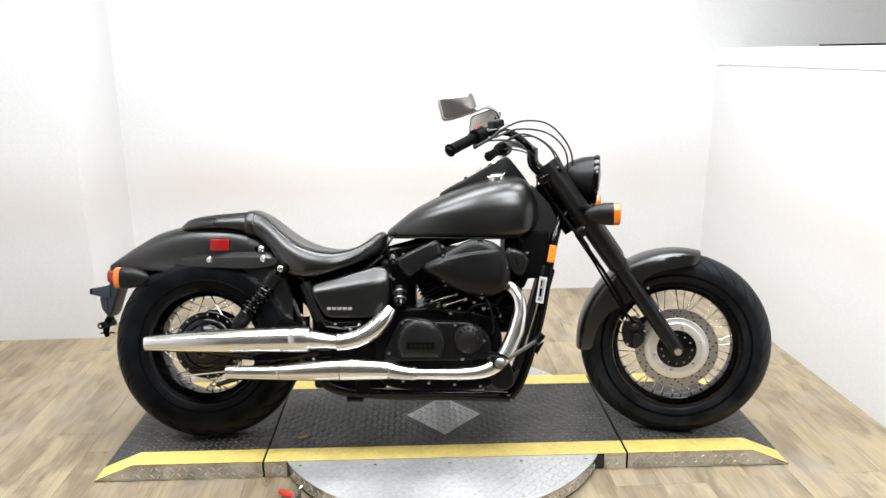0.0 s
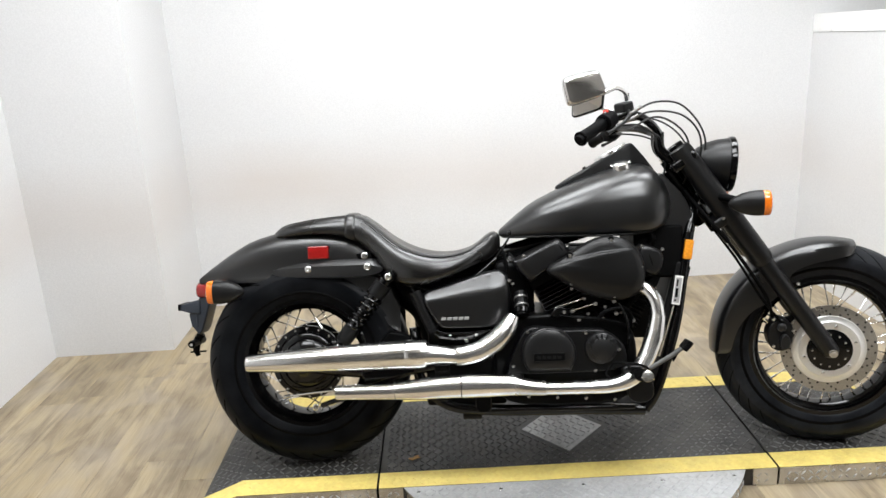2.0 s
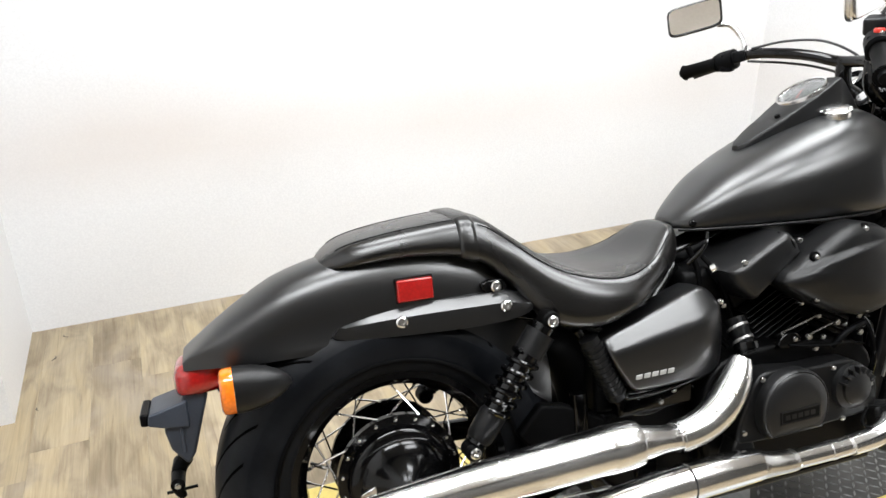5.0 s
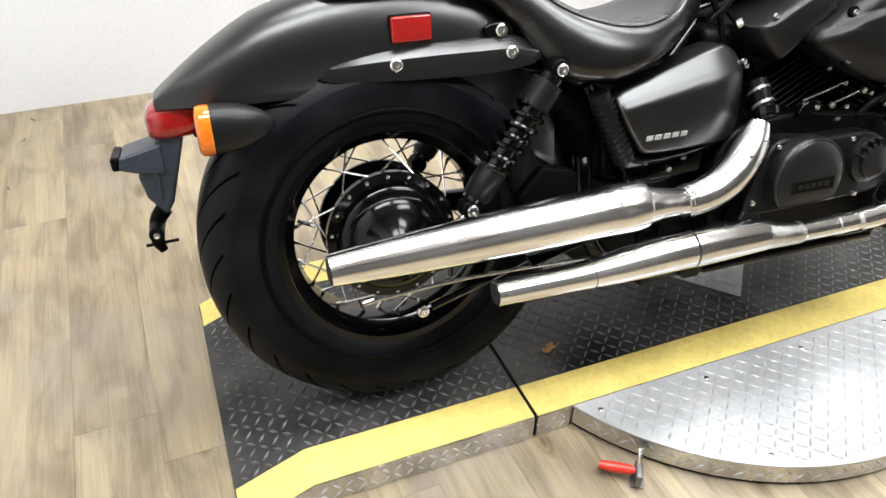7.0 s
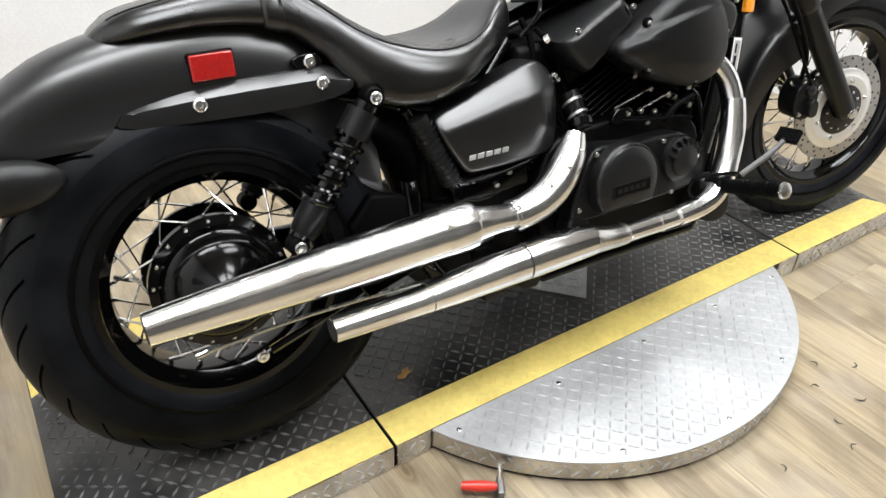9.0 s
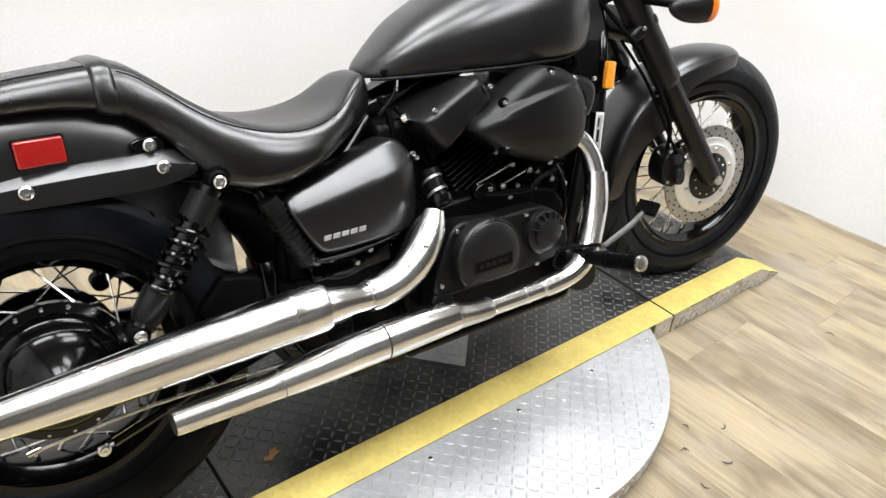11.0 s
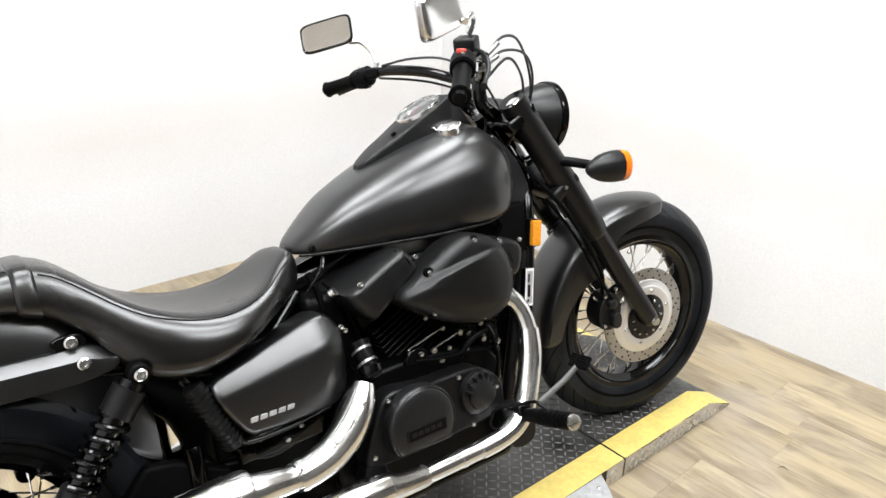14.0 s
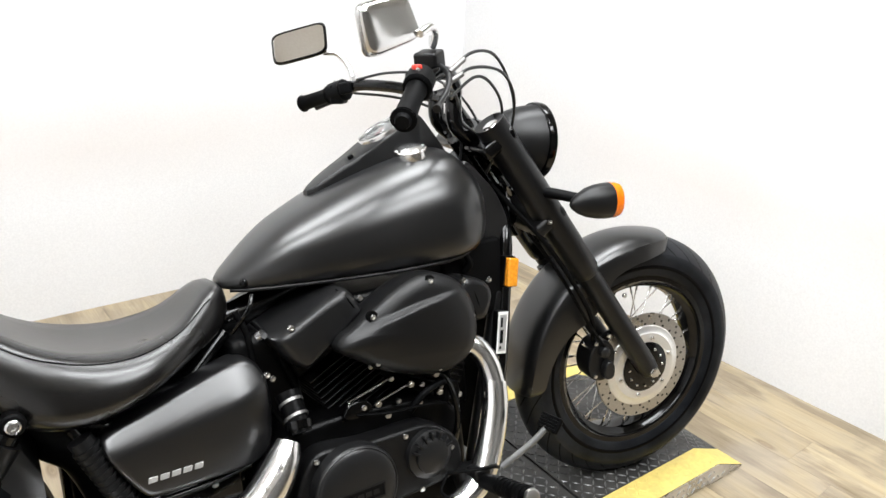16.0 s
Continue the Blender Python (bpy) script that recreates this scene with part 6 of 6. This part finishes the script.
def ffen_ring(a, w, depth, r=0.339):
    """Cross section of the front fender at the angle a round the axle, depth down the side."""
    c, s_ = math.cos(a), math.sin(a)
    prof_ = [(-w, r - depth), (-w * 1.0, r - depth * 0.62), (-w * 0.97, r - depth * 0.34)]
    for q in np.linspace(math.pi * 0.93, math.pi * 0.07, 13):
        prof_.append((w * math.cos(q) * 0.97, r - 0.030 + 0.030 * math.sin(q) ** 0.75))
    prof_ += [(w * 0.97, r - depth * 0.34), (w * 1.0, r - depth * 0.62), (w, r - depth)]
    return [Vector((AF.x + c * rr, y, AF.z + s_ * rr)) for y, rr in prof_]


FF = [(77, 0.050, 0.034), (80, 0.066, 0.044), (85, 0.074, 0.052), (92, 0.079, 0.060), (105, 0.081, 0.066), (115, 0.081, 0.075), (122, 0.081, 0.100), (130, 0.081, 0.112), (140, 0.081, 0.108), (150, 0.080, 0.088), (162, 0.078, 0.072), (174, 0.075, 0.062), (181, 0.072, 0.056), (184, 0.064, 0.044)]
rows = spline(FF, 3)
part("front_fender", shell(bmesh.new(), [ffen_ring(radians(a), w, d) for a, w, d in rows], 0.0035), FLATBLACK, bike, "flat black front fender", STEER, angle=50)
for s in (-1, 1):
    part("fender_stay", plate(bmesh.new(), [(AF.x - 0.215, AF.z + 0.245), (AF.x - 0.165, AF.z + 0.275), (AF.x - 0.15, AF.z + 0.235), (AF.x - 0.20, AF.z + 0.215)], s * 0.078, s * 0.095, 0.003), FLATBLACK, bike, "", STEER)
part("bolt", bolt_me, None, bike, "", STEER @ pose(AF.x - 0.105, -0.118, AF.z + 0.218))

# caliper behind the right slider
CAL = Vector((AF.x - 0.138, -0.072, AF.z + 0.048))
cal_m = STEER @ Matrix.Translation(CAL)
cal = part("brake_caliper", plate(bmesh.new(), rounded([(-0.035, -0.035), (-0.045, 0.005), (-0.030, 0.045), (0.0, 0.055), (0.025, 0.035), (0.030, 0.0), (0.020, -0.035), (-0.005, -0.048)], 3), -0.030, 0.030, 0.006), SATIN, bike, "black brake caliper", cal_m)
part("piston_boss", lathe(bmesh.new(), [(0.0, -0.044), (0.009, -0.043), (0.013, -0.040), (0.014, -0.029), (0.0, -0.029)], 20), COVER_GREY, cal, "", pose(-0.006, 0, 0.030))
part("piston_boss", plate(bmesh.new(), rounded([(0.001, -0.038), (-0.010, -0.030), (-0.011, -0.006), (-0.002, 0.008), (0.010, 0.006), (0.017, -0.010), (0.015, -0.032)], 4), -0.029, -0.049, 0.004, 2), COVER_GREY, cal, "tall rounded caliper boss")
part("caliper_bracket", plate(bmesh.new(), [(0.01, 0.05), (0.07, 0.075), (0.085, 0.05), (0.035, 0.0)], 0.002, 0.016, 0.003), ENGINE, cal)
for q in ((0.028, 0.020), (-0.03, 0.055), (-0.028, -0.03), (0.005, 0.07)):
    part("bolt", bolt_me, None, cal, "", pose(q[0], -0.031, q[1]))
part("bleed_nipple", tube(bmesh.new(), [(-0.04, -0.01, 0.04), (-0.055, -0.012, 0.055)], 0.004, 8, 1), CHROME, cal)
part("brake_hose", tube(bmesh.new(), [CAL + Vector((-0.03, -0.02, 0.06)), CAL + Vector((-0.055, -0.045, 0.13)), fork_at(0.36, -0.128, -0.05), fork_at(0.47, -0.125, -0.05), fork_at(0.55, -0.11, -0.055), fork_at(0.66, -0.06, -0.06)], 0.0055, 10), RUBBER, bike, "black brake hose", STEER)
part("hose_bracket", tube(bmesh.new(), [fork_at(0.46, -0.118, -0.05), fork_at(0.50, -0.118, -0.05)], 0.009, 10, 1), SATIN, bike, "", STEER)
part("bolt", bolt_me, None, bike, "", STEER @ Matrix.Translation(fork_at(0.53, -0.131, -0.02)))
part("speed_cable", tube(bmesh.new(), [fork_at(0.10, -0.09, -0.06), fork_at(0.25, -0.118, -0.07), fork_at(0.40, -0.112, -0.06), fork_at(0.52, -0.09, -0.06)], 0.004, 8), RUBBER, bike, "", STEER)

# headlamp
HL = Vector((1.367, 0.0, 0.893))
hl_m = STEER @ Matrix.Translation(HL) @ pose(0, 0, 0, 0, 4, 0) @ pose(0, 0, 0, 0, 0, 90)
shellp = [(0.0, 0.128), (0.022, 0.124), (0.046, 0.108), (0.064, 0.082), (0.075, 0.050), (0.080, 0.016), (0.0815, 0.006), (0.080, 0.0), (0.070, 0.0), (0.0, 0.06)]
hl = part("headlamp", lathe(bmesh.new(), shellp, 48), SATIN, bike, "flat black round headlamp", hl_m)
part("headlamp_rim", lathe(bmesh.new(), [(0.080, 0.014), (0.0845, 0.012), (0.086, 0.004), (0.0850, -0.004), (0.0815, -0.007), (0.076, -0.006), (0.076, 0.004)], 48, closed=True), GLOSS, hl, "gloss black lamp rim")
part("headlamp_lens", lathe(bmesh.new(), [(0.0, -0.016), (0.03, -0.0145), (0.055, -0.010), (0.0745, -0.003), (0.0755, 0.001), (0.055, -0.006), (0.03, -0.0105), (0.0, -0.012)], 40), GLASS, hl, "clear lamp glass")
part("reflector_bowl", lathe(bmesh.new(), [(0.0745, 0.003), (0.06, 0.018), (0.035, 0.034), (0.012, 0.042), (0.0, 0.043), (0.0, 0.046), (0.036, 0.038), (0.062, 0.021), (0.0755, 0.004)], 40), CHROME, hl)
part("headlamp_bracket", tube(bmesh.new(), [(1.352, 0, 0.822), (1.335, 0, 0.80), (1.300, 0, 0.785)], 0.012, 10), GLOSS, bike, "", STEER)
part("bolt", bolt_me, None, hl, "", pose(0.0, 0.012, -0.084, 90))
# front signals
for s in (-1, 1):
    back = 0.05 if s > 0 else 0.0
    bullet("front_signal", "lens", 1.327 - back, 1.419 - back, s * 0.205, 0.792, 0.037, s, STEER, sq=2.2)
    part("signal_arm", tube(bmesh.new(), [(1.300, s * 0.09, 0.802), (1.330, s * 0.135, 0.802), (1.362 - back, s * 0.180, 0.797)], [0.014, 0.012, 0.011], 12), PLASTIC, bike, "", STEER)

# handlebar
GRIPS = {-1: (Vector((0.974, -0.277, 1.038)), Vector((0.913, -0.373, 1.000))), 1: (Vector((0.992, 0.322, 0.994)), Vector((0.942, 0.410, 0.968)))}


def bar_side(s):
    mid = [(1.148, 0.0, 1.000), (1.142, -0.06, 1.004), (1.118, -0.115, 1.030), (1.080, -0.170, 1.055), (1.030, -0.218, 1.058)] if s < 0 else [(1.148, 0.0, 1.000), (1.138, 0.06, 0.999), (1.105, 0.110, 1.012), (1.070, 0.165, 1.018), (1.034, 0.246, 1.016)]
    return mid + [tuple(q) for q in GRIPS[s]]


BAR = STEER
bar = part("handlebar", tube(bmesh.new(), bar_side(-1)[::-1] + bar_side(1)[1:], 0.0127, 16), GLOSS, bike, "gloss black pulled-back handlebar", BAR)
for s in (-1, 1):
    g0, g1 = GRIPS[s]
    ax = (g1 - g0).normalized()
    L_ = (g1 - g0).length
    gr = part("grip", tube(bmesh.new(), [g0, g0 + ax * 0.004, g0 + ax * 0.010, g0 + ax * (L_ - 0.010), g0 + ax * (L_ - 0.003), g1], [0.020, 0.022, 0.0172, 0.0178, 0.021, 0.017], 20, 2), RUBBER, bar, "black rubber hand grip")
    part("bar_end", tube(bmesh.new(), [g1, g1 + ax * 0.008], [0.014, 0.011], 14, 1), PLASTIC, bar)
    h0 = g0 - ax * 0.004
    part("switch_housing", tube(bmesh.new(), [h0, h0 - ax * 0.003, h0 - ax * 0.044, h0 - ax * 0.047], [0.021, 0.0255, 0.0255, 0.020], 14, 1), PLASTIC, bar, "black switch housing")
    part("switch_block", box(bmesh.new(), (-0.017, -0.020, -0.028), (0.016, 0.020, 0.018), 0.006, Matrix.Translation(h0 - ax * 0.024) @ pose(0, 0, 0, 0, 0, s * -40)), PLASTIC, bar)
    m0 = h0 - ax * (0.112 if s < 0 else 0.058)
    part("master_cylinder", box(bmesh.new(), (-0.016, -0.026, -0.012), (0.024 if s < 0 else 0.016, 0.020, 0.022 if s < 0 else 0.016), 0.006, Matrix.Translation(m0) @ pose(0, 0, 0, 0, -12, s * -40)), SATIN if s < 0 else PLASTIC, bar, "black lever clamp and reservoir")
    fwd = Vector((abs(ax.y), -ax.x if ax.y > 0 else ax.x, 0)).normalized()
    lv = [m0 + fwd * f + ax * a_ + Vector((0, 0, dz)) for f, a_, dz in ((0.016, 0.0, 0.0), (0.040, 0.030, -0.004), (0.048, 0.080, -0.010), (0.042, 0.135, -0.014), (0.040, 0.160, -0.014))]
    part("lever", tube(bmesh.new(), lv, [0.005, 0.0058, 0.0050, 0.0048, 0.0072], 10), SATIN, bar, "black hand lever")
    if s < 0:
        part("stop_switch", box(bmesh.new(), (-0.008, -0.007, 0.0), (0.008, 0.007, 0.010), 0.003, Matrix.Translation(h0 - ax * 0.022 + Vector((-0.003, 0, 0.021)))), REDPAINT, bar, "red engine stop switch")
    for k in range(5):
        a = math.tau * k / 5
        part("bolt", riv, None, bar, "", Matrix.Translation(h0 - ax * 0.022 + Vector((-0.016 * math.cos(a), s * 0.010, 0.024 * math.sin(a)))))
    # mirror
    if s < 0:
        tl_q, tr_q, br_q, bl_q = (Vector(q) for q in ((0.814, -0.288, 1.127), (0.919, -0.248, 1.155), (0.941, -0.251, 1.094), (0.831, -0.270, 1.058)))
    else:
        tl_q, tr_q, br_q, bl_q = (Vector(q) for q in ((0.944, 0.398, 1.176), (1.040, 0.318, 1.197), (1.030, 0.300, 1.128), (0.937, 0.380, 1.108)))
    grow_w, grow_h = (1.03, 1.14) if s < 0 else (1.06, 1.06)
    acr, upw = (tr_q + br_q - tl_q - bl_q) / 4, (tl_q + tr_q - bl_q - br_q) / 4
    tl_q, tr_q, br_q, bl_q = (q + acr * (grow_w - 1) * i_ + upw * (grow_h - 1) * j_ for q, i_, j_ in ((tl_q, -1, 1), (tr_q, 1, 1), (br_q, 1, -1), (bl_q, -1, -1)))
    ny = (tr_q - tl_q).cross(bl_q - tl_q).normalized()
    if ny.x > 0:
        ny = -ny
    inv = BAR.inverted()

    def rect(w, h, z, sq=6.0, n=44):
        """A rounded outline in the mirror's own four-cornered shape, z towards the rider."""
        out = []
        for k in range(n):
            a = math.tau * k / n
            c_, s__ = math.cos(a), math.sin(a)
            x = w * math.copysign(abs(c_) ** (2 / sq), c_) * 0.5 + 0.5
            y = h * math.copysign(abs(s__) ** (2 / sq), s__) * 0.5 + 0.5
            q = (bl_q * (1 - x) + br_q * x) * (1 - y) + (tl_q * (1 - x) + tr_q * x) * y
            out.append(q + ny * z)
        return out
    mir = part("mirror", ring_faces(bmesh.new(), [rect(f, f2, z) for f, f2, z in ((0.30, 0.24, -0.0118), (0.60, 0.55, -0.0115), (0.88, 0.84, -0.0108), (0.93, 0.91, -0.0095), (0.97, 0.96, -0.0062), (0.993, 0.99, -0.002), (1.0, 1.0, 0.002))]), CHROME, bar, "chrome rectangular mirror", inv, angle=60)
    part("mirror_bezel", ring_faces(bmesh.new(), [rect(f, f2, z) for f, f2, z in ((1.005, 1.01, -0.004), (1.02, 1.03, 0.001), (1.015, 1.02, 0.004), (0.985, 0.97, 0.0062), (0.94, 0.90, 0.0060), (0.925, 0.88, 0.001))]), GLOSS if s > 0 else CHROME, bar, "dark mirror rim" if s > 0 else "chrome mirror rim", inv)
    part("mirror_glass", ring_faces(bmesh.new(), [rect(0.95, 0.91, z) for z in (0.0036, 0.0044)]), MIRROR, bar, "", inv)
    low_c = inv @ (br_q.lerp(tl_q, 0.10) - ny * 0.012)
    end = m0 + Vector((0.012, 0, 0.030 if s < 0 else 0.010))
    st_ = [low_c, low_c.lerp(end, 0.30) + Vector((0.012, 0, 0.018)), low_c.lerp(end, 0.70) + Vector((0.012, 0, 0.014)), end]
    part("mirror_stem", tube(bmesh.new(), st_, [0.0065, 0.0062, 0.0058, 0.0065], 12), CHROME, bar, "chrome mirror stem")
    part("stem_nut", tube(bmesh.new(), [st_[-1], st_[-1] + Vector((0.001, 0, 0.018))], 0.009, 8, 1), CHROME, bar)
# cables from the bars round to the headlamp and frame
CABLES = [
    [(1.055, -0.235, 1.062), (1.12, -0.185, 1.092), (1.20, -0.120, 1.085), (1.262, -0.070, 1.025), (1.285, -0.045, 0.955), (1.262, -0.03, 0.87)],
    [(1.040, -0.245, 1.040), (1.11, -0.205, 1.066), (1.20, -0.150, 1.054), (1.258, -0.095, 1.000), (1.268, -0.06, 0.925), (1.240, -0.035, 0.86)],
    [(1.050, -0.240, 1.018), (1.12, -0.20, 1.050), (1.18, -0.15, 1.030), (1.225, -0.105, 0.98), (1.235, -0.07, 0.90), (1.22, -0.045, 0.84)],
    [(1.030, 0.235, 1.030), (1.09, 0.185, 1.045), (1.155, 0.12, 1.040), (1.22, 0.07, 0.99), (1.26, 0.05, 0.90), (1.23, 0.03, 0.82)],
    [(1.025, 0.24, 1.000), (1.08, 0.17, 0.995), (1.12, 0.10, 0.985), (1.150, 0.05, 0.965), (1.16, 0.03, 0.92)],
    [(1.02, -0.25, 1.03), (1.075, -0.19, 1.03), (1.12, -0.12, 1.005), (1.15, -0.06, 0.98), (1.165, -0.04, 0.90), (1.155, -0.03, 0.82)],
]
for k, c_ in enumerate(CABLES):
    part("control_cable", tube(bmesh.new(), c_, 0.0030, 8), CABLE, bike, "", BAR)
for q, e_ in (((1.052, -0.238, 1.062), (1.085, -0.226, 1.082)), ((1.038, -0.246, 1.040), (1.075, -0.24, 1.058))):
    part("cable_ferrule", tube(bmesh.new(), [q, e_], 0.0050, 10, 1), DULLSTEEL, bike, "", BAR)

# ---- floor planks ----
PW, PL_ = 0.152, 1.22
plank_cut = {}


def plank_mesh(length):
    """A plank of this length, in whole centimetres, shared between alike planks."""
    key = max(2, round(length * 100))
    if key not in plank_cut:
        h = key / 200
        plank_cut[key] = mesh_of("plank", box(bmesh.new(), (-PW / 2 + 0.00015, -h + 0.00015, -0.0115), (PW / 2 - 0.00015, h - 0.00015, 0.0), 0.0004, None, 1), PLANK)
    return plank_cut[key], key / 100


floor_ob = bpy.data.objects["floor"]
random.seed(23)
x = LEFT + PW / 2
while x < 4.36:
    top = BACK if x + PW / 2 > PILLAR_X else PILLAR
    y1 = top + 0.004
    length = random.uniform(0.25, 1.2)
    while y1 > REAR + 0.02:
        me_, ln_ = plank_mesh(min(length, y1 - REAR))
        part("plank", me_, None, floor_ob, "", pose(x, y1 - ln_ / 2, random.uniform(-0.0003, 0.0003), 0, 0, random.choice((0, 180))))
        y1 -= ln_
        length = PL_
    x += PW
